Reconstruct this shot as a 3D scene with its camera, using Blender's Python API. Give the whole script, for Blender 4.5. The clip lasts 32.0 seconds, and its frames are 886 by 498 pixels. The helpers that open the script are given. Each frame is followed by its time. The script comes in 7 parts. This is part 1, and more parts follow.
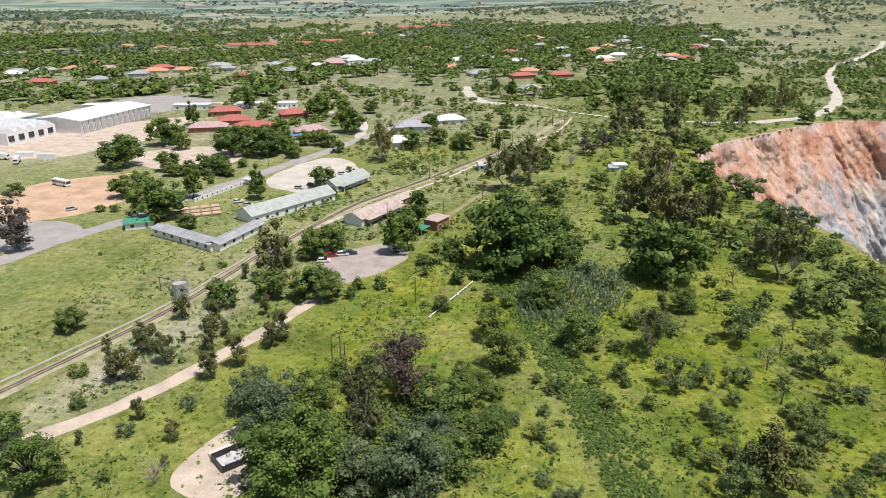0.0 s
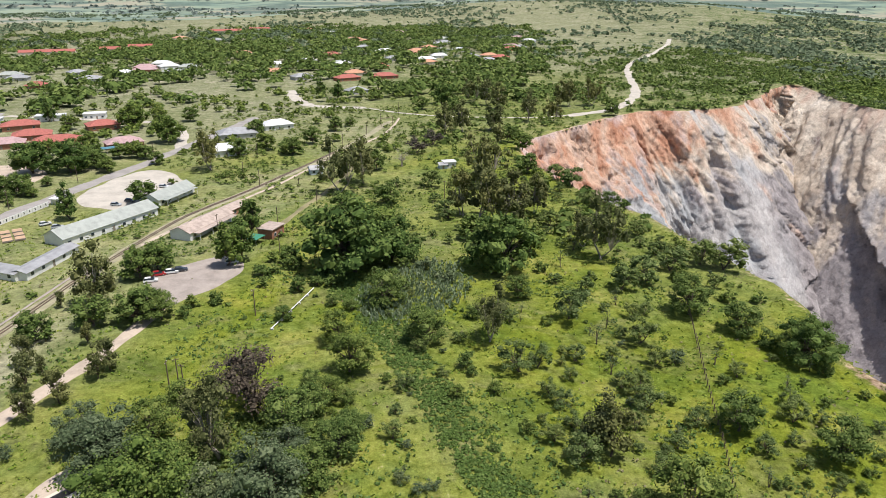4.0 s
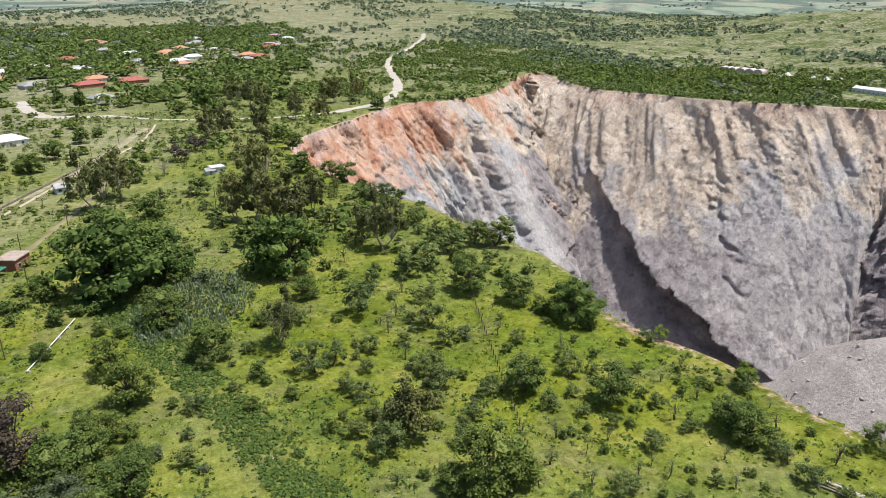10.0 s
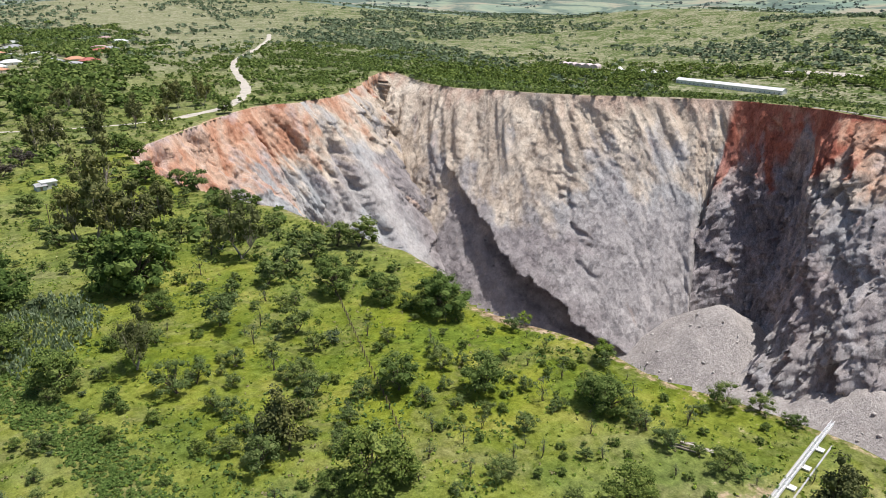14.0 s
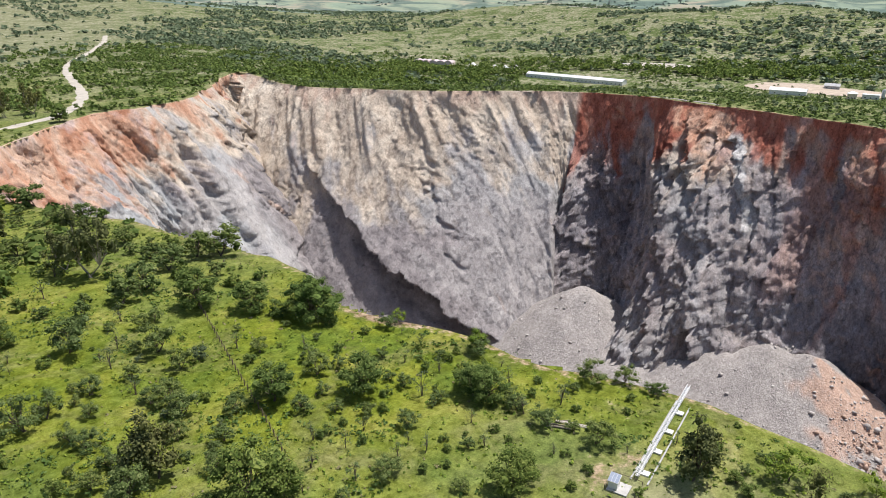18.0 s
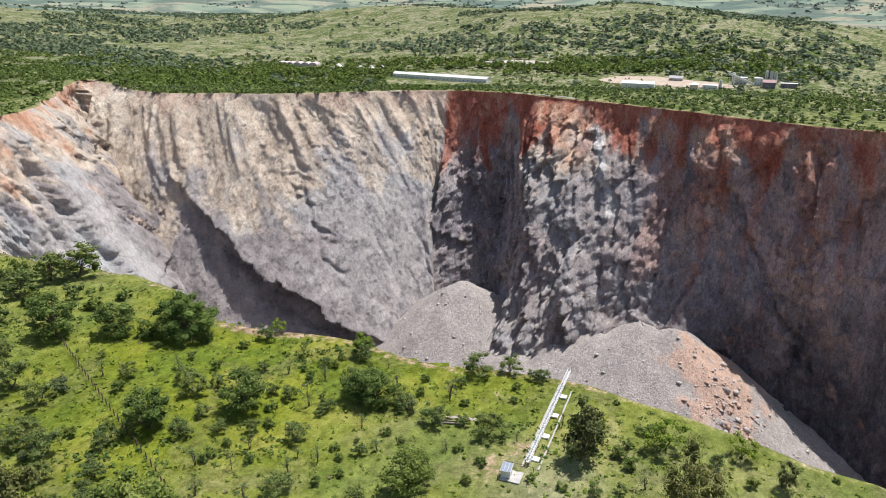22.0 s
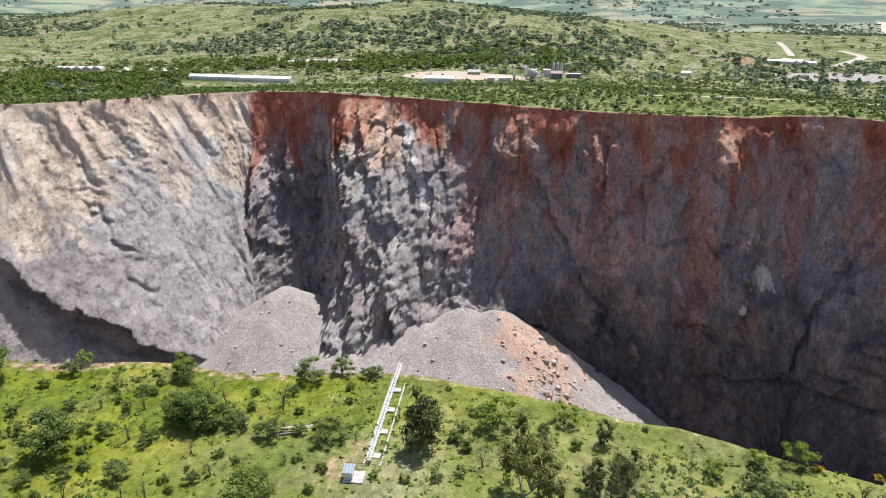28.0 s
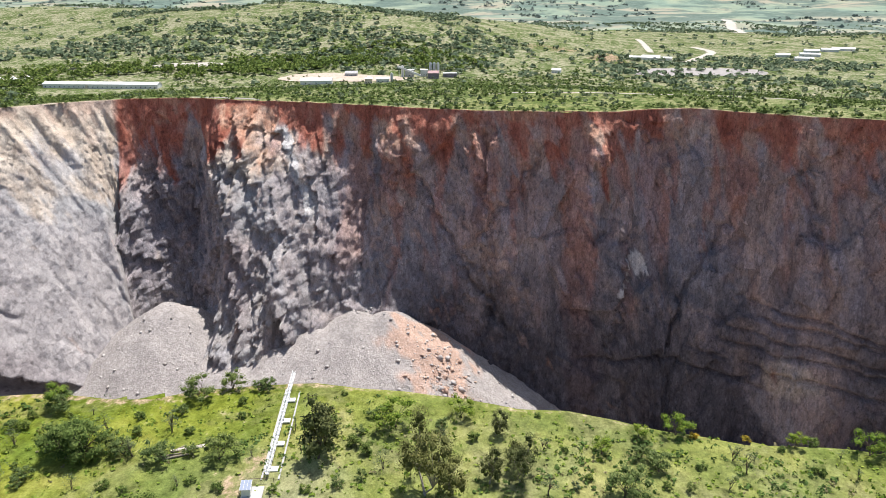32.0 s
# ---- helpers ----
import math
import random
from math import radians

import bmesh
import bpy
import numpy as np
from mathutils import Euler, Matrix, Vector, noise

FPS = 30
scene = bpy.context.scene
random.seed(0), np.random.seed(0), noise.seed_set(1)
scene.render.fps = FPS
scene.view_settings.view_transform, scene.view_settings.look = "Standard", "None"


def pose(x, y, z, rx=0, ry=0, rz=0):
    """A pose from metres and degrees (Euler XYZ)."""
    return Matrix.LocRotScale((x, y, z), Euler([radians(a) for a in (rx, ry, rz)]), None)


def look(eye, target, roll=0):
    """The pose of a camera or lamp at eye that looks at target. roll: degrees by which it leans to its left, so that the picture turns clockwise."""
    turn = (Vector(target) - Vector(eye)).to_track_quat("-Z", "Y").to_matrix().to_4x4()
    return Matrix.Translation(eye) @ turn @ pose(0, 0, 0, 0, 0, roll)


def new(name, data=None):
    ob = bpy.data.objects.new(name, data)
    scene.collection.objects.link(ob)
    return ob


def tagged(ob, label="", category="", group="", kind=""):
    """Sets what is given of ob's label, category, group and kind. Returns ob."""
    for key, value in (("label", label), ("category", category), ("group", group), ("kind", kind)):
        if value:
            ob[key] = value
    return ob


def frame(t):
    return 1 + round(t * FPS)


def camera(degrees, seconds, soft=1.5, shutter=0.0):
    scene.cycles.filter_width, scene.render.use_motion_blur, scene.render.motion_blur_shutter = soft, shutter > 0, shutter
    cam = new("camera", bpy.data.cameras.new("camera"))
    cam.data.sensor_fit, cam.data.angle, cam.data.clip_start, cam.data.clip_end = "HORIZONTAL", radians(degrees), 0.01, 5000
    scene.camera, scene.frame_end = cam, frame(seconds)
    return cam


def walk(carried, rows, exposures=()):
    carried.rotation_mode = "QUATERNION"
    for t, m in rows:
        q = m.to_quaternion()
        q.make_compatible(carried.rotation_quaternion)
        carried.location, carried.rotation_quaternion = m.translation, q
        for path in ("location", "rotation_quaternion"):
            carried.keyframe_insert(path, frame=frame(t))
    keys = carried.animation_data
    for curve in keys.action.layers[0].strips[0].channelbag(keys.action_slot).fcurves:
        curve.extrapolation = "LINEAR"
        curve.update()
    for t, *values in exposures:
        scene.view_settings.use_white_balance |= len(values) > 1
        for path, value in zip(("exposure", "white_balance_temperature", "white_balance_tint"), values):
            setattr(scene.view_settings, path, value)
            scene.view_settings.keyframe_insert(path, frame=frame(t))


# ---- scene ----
cam = camera(64.54, 32.0, soft=0.8)
PATH = [
    (0, (0.01, 0.05, 85.17), (-0.2753, 1.9036, 84.4663), -0.10),
    (1, (-0.02, 0.10, 85.22), (-0.1970, 1.9599, 84.5167), -0.00),
    (2, (-0.03, 0.13, 85.21), (-0.0897, 1.9997, 84.5043), 0.04),
    (3, (-0.01, 0.16, 85.14), (0.0445, 2.0284, 84.4423), 0.05),
    (6, (0.21, 0.28, 84.80), (0.5912, 2.1111, 84.1010), 0.19),
    (7, (0.33, 0.34, 84.68), (0.8003, 2.1562, 83.9748), 0.08),
    (8, (0.45, 0.42, 84.55), (1.0175, 2.2086, 83.8514), 0.04),
    (9, (0.56, 0.52, 84.44), (1.2284, 2.2668, 83.7337), 0.01),
    (10, (0.66, 0.62, 84.33), (1.4172, 2.3316, 83.6273), -0.07),
    (11, (0.73, 0.73, 84.23), (1.5704, 2.4014, 83.5328), -0.07),
    (12, (0.76, 0.85, 84.15), (1.6953, 2.4746, 83.4506), -0.02),
    (13, (0.79, 0.98, 84.07), (1.8072, 2.5580, 83.3736), 0.00),
    (14, (0.83, 1.14, 84.00), (1.9240, 2.6601, 83.2963), 0.05),
    (17, (1.23, 1.78, 83.72), (2.5354, 3.1191, 83.0091), 0.07),
    (18, (1.47, 2.05, 83.60), (2.8430, 3.3228, 82.8916), 0.04),
    (19, (1.74, 2.32, 83.48), (3.1731, 3.5247, 82.7729), -0.01),
    (20, (2.02, 2.57, 83.37), (3.4997, 3.7079, 82.6628), -0.06),
    (21, (2.26, 2.79, 83.28), (3.7978, 3.8542, 82.5700), -0.09),
    (22, (2.46, 2.95, 83.21), (4.0425, 3.9484, 82.5033), -0.11),
    (23, (2.60, 3.07, 83.17), (4.2222, 3.9926, 82.4641), -0.12),
    (24, (2.68, 3.14, 83.16), (4.3463, 3.9812, 82.4536), -0.08),
    (27, (2.62, 3.11, 83.31), (4.3795, 3.7338, 82.6012), 0.03),
    (28, (2.50, 3.05, 83.42), (4.2950, 3.5875, 82.7052), -0.00),
    (29, (2.36, 2.98, 83.54), (4.1744, 3.4409, 82.8260), -0.06),
    (30, (2.21, 2.90, 83.66), (4.0357, 3.2898, 82.9524), -0.06),
    (31, (2.05, 2.84, 83.79), (3.8937, 3.1376, 83.0755), -0.04),
    (32, (1.90, 2.79, 83.90), (3.7590, 3.0156, 83.1871), 0.02),
]
walk(cam, [(t, look(eye, target, roll)) for t, eye, target, roll in PATH], [(0, 0.05), (13, 0.06), (24, 0.09), (28, 0.22), (32, 0.42)])

# ---------- sky and sun ----------
SUN_EL, SUN_AZ = radians(70), radians(115.5)          # azimuth clockwise from +y
world = bpy.data.worlds.new("world")
scene.world = world
world.use_nodes = True
wt = world.node_tree
sky = wt.nodes.new("ShaderNodeTexSky")
sky.sky_type, sky.sun_disc = "NISHITA", False
sky.sun_elevation, sky.sun_rotation = SUN_EL, SUN_AZ
sky.dust_density = 1.5
wt.nodes["Background"].inputs["Strength"].default_value = 0.105
wt.links.new(sky.outputs[0], wt.nodes["Background"].inputs[0])
lamp = bpy.data.lights.new("sun", "SUN")
lamp.energy, lamp.angle, lamp.color = 5.0, radians(0.53), (1.0, 0.955, 0.935)
sun = new("sun", lamp)
SUN_DIR = Vector((math.sin(SUN_AZ) * math.cos(SUN_EL), math.cos(SUN_AZ) * math.cos(SUN_EL), math.sin(SUN_EL)))
sun.matrix_world = look(SUN_DIR * 300, (0, 0, 0))

# ---------- number tools ----------
rng = np.random.default_rng(7)


def hash01(ix, iy, iz, seed):
    n = (ix * 374761393 + iy * 668265263 + iz * 1274126177 + seed * 974634777) & 0xFFFFFFFF
    n = ((n ^ (n >> 13)) * 1274126177) & 0xFFFFFFFF
    n = ((n ^ (n >> 16)) * 2246822519) & 0xFFFFFFFF
    return ((n ^ (n >> 15)) & 0xFFFFFF) / float(0xFFFFFF)


def vnoise(x, y, z=0.0, seed=0):
    """Smooth value noise in -1..1 on arrays."""
    x, y, z = np.broadcast_arrays(np.asarray(x, float), np.asarray(y, float), np.asarray(z, float))
    ix, iy, iz = (np.floor(v).astype(np.int64) for v in (x, y, z))
    fx, fy, fz = x - ix, y - iy, z - iz
    fx, fy, fz = (v * v * (3 - 2 * v) for v in (fx, fy, fz))
    out = 0.0
    for a in (0, 1):
        for b in (0, 1):
            for c in (0, 1):
                w = (fx if a else 1 - fx) * (fy if b else 1 - fy) * (fz if c else 1 - fz)
                out = out + w * hash01(ix + a, iy + b, iz + c, seed)
    return out * 2 - 1


def fbm(x, y, z=0.0, octaves=4, seed=0, gain=0.5):
    out, amp = 0.0, 1.0
    for k in range(octaves):
        f = 2.03 ** k
        out = out + amp * vnoise(np.asarray(x) * f, np.asarray(y) * f, np.asarray(z) * f, seed + 17 * k)
        amp *= gain
    return out


def ridged(x, y, z=0.0, octaves=4, seed=0):
    out, amp = 0.0, 1.0
    for k in range(octaves):
        f = 2.1 ** k
        out = out + amp * (1 - np.abs(vnoise(np.asarray(x) * f, np.asarray(y) * f, np.asarray(z) * f, seed + 31 * k)))
        amp *= 0.5
    return out


def facet(u, v, seed=0):
    """Broken planes: every cell of a jittered grid has its own height and tilt, in about -1..1."""
    u, v = np.broadcast_arrays(np.asarray(u, float), np.asarray(v, float))
    iu, iv = np.floor(u).astype(np.int64), np.floor(v).astype(np.int64)
    best, out = np.full(u.shape, 9.0), np.zeros(u.shape)
    for a in (-1, 0, 1):
        for b in (-1, 0, 1):
            cu, cv = iu + a, iv + b
            du = u - cu - hash01(cu, cv, 1, seed)
            dv = v - cv - hash01(cu, cv, 2, seed)
            d = du * du + dv * dv
            near = d < best
            value = 0.55 * (hash01(cu, cv, 3, seed) * 2 - 1) + 1.1 * du * (hash01(cu, cv, 4, seed) * 2 - 1) + 1.1 * dv * (hash01(cu, cv, 5, seed) * 2 - 1)
            out = np.where(near, value, out)
            best = np.where(near, d, best)
    return out


def smooth(a, b, x):
    t = np.clip((np.asarray(x, float) - a) / (b - a), 0, 1)
    return t * t * (3 - 2 * t)


def curve_points(points, step, closed=False):
    """A Catmull-Rom curve through the points, resampled at even steps."""
    p = np.array(points, float)
    n = len(p)
    dense = []
    for i in range(n if closed else n - 1):
        a, b, c, d = (p[(i + k) % n] if closed else p[min(max(i + k, 0), n - 1)] for k in (-1, 0, 1, 2))
        for u in np.linspace(0, 1, 24, endpoint=False):
            dense.append(0.5 * (2 * b + (c - a) * u + (2 * a - 5 * b + 4 * c - d) * u * u + (3 * b - a - 3 * c + d) * u ** 3))
    dense.append(p[0] if closed else p[-1])
    dense = np.array(dense)
    run = np.r_[0, np.cumsum(np.linalg.norm(np.diff(dense[:, :2], axis=0), axis=1))]
    count = max(int(run[-1] / step), 2)
    at = np.linspace(0, run[-1], count, endpoint=not closed)
    return np.stack([np.interp(at, run, dense[:, k]) for k in range(p.shape[1])], 1)


def mesh_of(name, verts, faces, material=None, smooth_faces=False, attrs=None):
    me = bpy.data.meshes.new(name)
    verts = np.asarray(verts, np.float32)
    if isinstance(faces, np.ndarray):
        k = faces.shape[1]
        me.vertices.add(len(verts))
        me.vertices.foreach_set("co", verts.ravel())
        me.loops.add(faces.size)
        me.loops.foreach_set("vertex_index", faces.ravel().astype(np.int32))
        me.polygons.add(len(faces))
        me.polygons.foreach_set("loop_start", np.arange(0, faces.size, k, dtype=np.int32))
        me.update(calc_edges=True)
    else:
        me.from_pydata(verts.tolist(), [], faces)
    if smooth_faces:
        me.polygons.foreach_set("use_smooth", np.ones(len(me.polygons), bool))
    for key, values in (attrs or {}).items():
        at = me.attributes.new(key, "FLOAT", "POINT")
        at.data.foreach_set("value", np.asarray(values, np.float32).ravel())
    if material:
        me.materials.append(material)
    me.validate()
    return me


def grid_faces(nu, nv, wrap=False):
    u = np.arange(nu if wrap else nu - 1)
    v = np.arange(nv - 1)
    uu, vv = np.meshgrid(u, v, indexing="ij")
    a = uu * nv + vv
    b = ((uu + 1) % nu) * nv + vv
    return np.stack([a, b, b + 1, a + 1], -1).reshape(-1, 4)


# ---------- the pit's rim and the lie of the land ----------
RIM_FAR = [(79, 400), (108, 428), (143, 461), (190, 500), (255, 513), (300, 552), (338, 592), (372, 604), (386, 552), (406, 488),
           (440, 415), (486, 368), (521, 325), (521, 268), (515, 205), (505, 130), (492, 35), (494, -40), (518, -105), (504, -158), (487, -225)]
RIM_BACK = [(455, -330), (380, -400), (270, -420), (180, -350), (138, -230), (124, -140)]
RIM_NEAR = [(123, -80), (124, -40), (127, -5), (131, 22), (134, 52), (126, 82), (119, 112), (114, 146), (118, 180), (117, 208), (104, 258), (90, 303), (79, 350)]
RIM = curve_points(RIM_FAR + RIM_BACK + RIM_NEAR, 1.25, closed=True)
RUN = np.arange(len(RIM)) * (np.linalg.norm(np.diff(RIM, axis=0, append=RIM[:1]), axis=1).mean())


def rim_s(x, y):
    """How far along the rim the place nearest to (x, y) lies."""
    return RUN[np.argmin((RIM[:, 0] - x) ** 2 + (RIM[:, 1] - y) ** 2)]


S_PEAK, S_SHADE, S_END = rim_s(372, 604), rim_s(521, 325), rim_s(487, -225)


def in_pit(x, y):
    px, py = RIM[::6, 0], RIM[::6, 1]
    qx, qy = np.roll(px, -1), np.roll(py, -1)
    inside = np.zeros(np.shape(x), bool)
    for a, b, c, d in zip(px, py, qx, qy):
        if b != d:
            inside ^= ((b > y) != (d > y)) & (x < (c - a) * (y - b) / (d - b) + a)
    return inside


def rim_gap(x, y):
    """Distance from (x, y) to the rim."""
    x, y = np.asarray(x, float), np.asarray(y, float)
    best = np.full(np.broadcast(x, y).shape, 1e9)
    for a, b in RIM[::5]:
        best = np.minimum(best, (x - a) ** 2 + (y - b) ** 2)
    return np.sqrt(best)


def bump(x, y, cx, cy, rx, ry, turn=0.0):
    c, s = math.cos(radians(turn)), math.sin(radians(turn))
    u, v = (x - cx) * c + (y - cy) * s, -(x - cx) * s + (y - cy) * c
    return np.exp(-(u / rx) ** 2 - (v / ry) ** 2)


def height(x, y):
    """The land's height: a plateau, low hills past the pit, a far plain."""
    x, y = np.asarray(x, float), np.asarray(y, float)
    r = np.hypot(x, y)
    z = 0.35 * vnoise(x / 38, y / 38, seed=3) + 0.12 * vnoise(x / 13, y / 13, seed=4)
    az = np.degrees(np.arctan2(x, y))
    east = smooth(22, 48, az) * smooth(160, 130, az)
    z = z + smooth(500, 1500, r) * 6 * vnoise(x / 420, y / 420, seed=5)
    z = z + 9.5 * bump(x, y, 380, 614, 42, 38)
    z = z - east * (40 * smooth(560, 930, r) + 14 * smooth(1500, 3000, r))
    z = z + 64 * bump(x, y, 1850, 1250, 700, 560, 35) + 46 * bump(x, y, 700, 2300, 900, 600)
    # the ridge beyond the works, falling away to the plain
    crest = np.interp(az, [50, 58, 66, 75, 79, 84, 88, 92.6, 97, 101], [0, 20, 56, 72, 66, 50, 32, 14, 3, 0])
    line = 1500 + 60 * vnoise(az / 5, 0 * az, seed=7)
    z = z + crest * np.exp(-((r - line) / np.where(r < line, 330, 420)) ** 2) * (1 + 0.10 * vnoise(x / 130, y / 130, seed=8))
    z = z + 10 * smooth(1100, 1900, r) * east * vnoise(x / 170, y / 170, seed=6)
    z = z + smooth(3300, 4900, r) * (26 + 46 * east)
    z = z + 14 * bump(x, y, 1200, -118, 30, 40)
    return z


# ---------- materials ----------
def material(name, rough=0.9, metal=0.0, spec=0.3):
    m = bpy.data.materials.new(name)
    m.use_nodes = True
    b = m.node_tree.nodes["Principled BSDF"]
    b.inputs["Roughness"].default_value, b.inputs["Metallic"].default_value = rough, metal
    b.inputs["Specular IOR Level"].default_value = spec
    return m, m.node_tree.nodes, m.node_tree.links, b


def coords(nodes, links, scale=(1, 1, 1), kind="Object"):
    tc, mp = nodes.new("ShaderNodeTexCoord"), nodes.new("ShaderNodeMapping")
    mp.inputs["Scale"].default_value = scale
    links.new(tc.outputs[kind], mp.inputs[0])
    return mp.outputs[0]


def noise_tex(nodes, links, vec, scale, detail=4.0, rough=0.55, distort=0.0):
    n = nodes.new("ShaderNodeTexNoise")
    n.inputs["Scale"].default_value, n.inputs["Detail"].default_value = scale, detail
    n.inputs["Roughness"].default_value, n.inputs["Distortion"].default_value = rough, distort
    links.new(vec, n.inputs["Vector"])
    return n.outputs["Fac"]


def ramp(nodes, links, fac, stops):
    r = nodes.new("ShaderNodeValToRGB")
    while len(r.color_ramp.elements) > 1:
        r.color_ramp.elements.remove(r.color_ramp.elements[-1])
    for i, (pos, col) in enumerate(stops):
        e = r.color_ramp.elements[0] if i == 0 else r.color_ramp.elements.new(pos)
        e.position = pos
        e.color = (*col, 1) if isinstance(col, (tuple, list)) else (col, col, col, 1)
    links.new(fac, r.inputs[0])
    return r.outputs[0]


def mix(nodes, links, fac, a, b, mode="MIX"):
    m = nodes.new("ShaderNodeMix")
    m.data_type, m.blend_type = "RGBA", mode
    for sock, v in ((m.inputs[0], fac), (m.inputs[6], a), (m.inputs[7], b)):
        if isinstance(v, (int, float)):
            sock.default_value = v
        elif isinstance(v, tuple):
            sock.default_value = (*v, 1)
        else:
            links.new(v, sock)
    return m.outputs[2]


def calc(nodes, links, op, a, b=0.0, clamp=False):
    m = nodes.new("ShaderNodeMath")
    m.operation, m.use_clamp = op, clamp
    for sock, v in zip(m.inputs, (a, b)):
        if isinstance(v, (int, float)):
            sock.default_value = v
        else:
            links.new(v, sock)
    return m.outputs[0]


def attr(nodes, name):
    a = nodes.new("ShaderNodeAttribute")
    a.attribute_name = name
    return a.outputs["Fac"]


def relief(nodes, links, b, fac, strength=0.5, distance=0.1):
    n = nodes.new("ShaderNodeBump")
    n.inputs["Strength"].default_value, n.inputs["Distance"].default_value = strength, distance
    links.new(fac, n.inputs["Height"])
    links.new(n.outputs[0], b.inputs["Normal"])


def plain(name, colour, rough=0.8, metal=0.0, spread=0.12, scale=0.8, bump_by=0.02, spec=0.3):
    """A painted or natural surface with stains at two scales."""
    m, nodes, links, b = material(name, rough, metal, spec)
    v = coords(nodes, links)
    big = noise_tex(nodes, links, v, scale, 3)
    fine = noise_tex(nodes, links, v, scale * 9, 5, 0.6)
    dark = tuple(c * (1 - 2.2 * spread) for c in colour)
    light = tuple(min(c * (1 + 1.2 * spread), 1) for c in colour)
    c = ramp(nodes, links, big, [(0.3, dark), (0.55, colour), (0.75, light)])
    c = mix(nodes, links, 0.35, c, ramp(nodes, links, fine, [(0.3, dark), (0.7, light)]))
    links.new(c, b.inputs["Base Color"])
    if bump_by:
        relief(nodes, links, b, fine, 0.5, bump_by)
    return m


def ground_material():
    m, nodes, links, b = material("veld_grass", 1.0, 0, 0.02)
    v = coords(nodes, links)
    broad = noise_tex(nodes, links, v, 0.012, 3, 0.5)
    mid = noise_tex(nodes, links, v, 0.06, 5, 0.62, 0.6)
    fine = noise_tex(nodes, links, v, 0.42, 6, 0.7)
    blade = noise_tex(nodes, links, v, 1.9, 5, 0.75)
    lush = ramp(nodes, links, mid, [(0.28, (0.080, 0.116, 0.015)), (0.40, (0.128, 0.166, 0.019)), (0.53, (0.180, 0.212, 0.025)), (0.68, (0.245, 0.248, 0.042))])
    # Greyish dry grass, which also stands in for haze far off.
    dry = ramp(nodes, links, mid, [(0.3, (0.195, 0.205, 0.105)), (0.55, (0.312, 0.300, 0.195)), (0.75, (0.41, 0.365, 0.265))])
    deep = noise_tex(nodes, links, v, 0.035, 5, 0.65, 0.5)
    lush = mix(nodes, links, ramp(nodes, links, deep, [(0.50, 0.0), (0.62, 0.7)]), lush, ramp(nodes, links, fine, [(0.3, (0.075, 0.122, 0.020)), (0.7, (0.140, 0.195, 0.033))]))
    olive = noise_tex(nodes, links, v, 0.05, 5, 0.65, 1.0)
    lush = mix(nodes, links, ramp(nodes, links, olive, [(0.50, 0.0), (0.64, 0.65)]), lush, ramp(nodes, links, fine, [(0.3, (0.125, 0.130, 0.042)), (0.7, (0.215, 0.210, 0.085))]))
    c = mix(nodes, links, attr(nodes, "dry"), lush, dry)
    patch = ramp(nodes, links, calc(nodes, links, "ADD", broad, calc(nodes, links, "MULTIPLY", fine, 0.35)), [(0.58, 0.0), (0.76, 1.0)])
    c = mix(nodes, links, calc(nodes, links, "MULTIPLY", patch, 0.15), c, dry)
    soil = ramp(nodes, links, fine, [(0.3, (0.20, 0.13, 0.075)), (0.7, (0.42, 0.32, 0.22))])
    bare = calc(nodes, links, "ADD", attr(nodes, "bare"), calc(nodes, links, "MULTIPLY", calc(nodes, links, "SUBTRACT", fine, 0.5), 1.2))
    c = mix(nodes, links, ramp(nodes, links, bare, [(0.42, 0.0), (0.62, 1.0)]), c, soil)
    spots = noise_tex(nodes, links, v, 0.16, 5, 0.7, 0.3)
    cover = noise_tex(nodes, links, v, 0.03, 3, 0.6)
    woody = calc(nodes, links, "MULTIPLY", attr(nodes, "scrub"), ramp(nodes, links, calc(nodes, links, "ADD", spots, calc(nodes, links, "MULTIPLY", cover, 0.6)), [(0.74, 0.0), (0.84, 1.0)]))
    c = mix(nodes, links, woody, c, ramp(nodes, links, fine, [(0.3, (0.05, 0.08, 0.022)), (0.7, (0.115, 0.155, 0.045))]))
    shade = ramp(nodes, links, fine, [(0.28, 0.45), (0.46, 0.88), (0.56, 1.05), (0.75, 1.35)])
    c = mix(nodes, links, 1.0, c, shade, "MULTIPLY")
    c = mix(nodes, links, 0.7, c, mix(nodes, links, 1.0, c, ramp(nodes, links, blade, [(0.32, 0.62), (0.5, 1.0), (0.68, 1.4)]), "MULTIPLY"))
    links.new(c, b.inputs["Base Color"])
    relief(nodes, links, b, calc(nodes, links, "ADD", fine, calc(nodes, links, "MULTIPLY", blade, 0.5)), 0.7, 0.5)
    return m


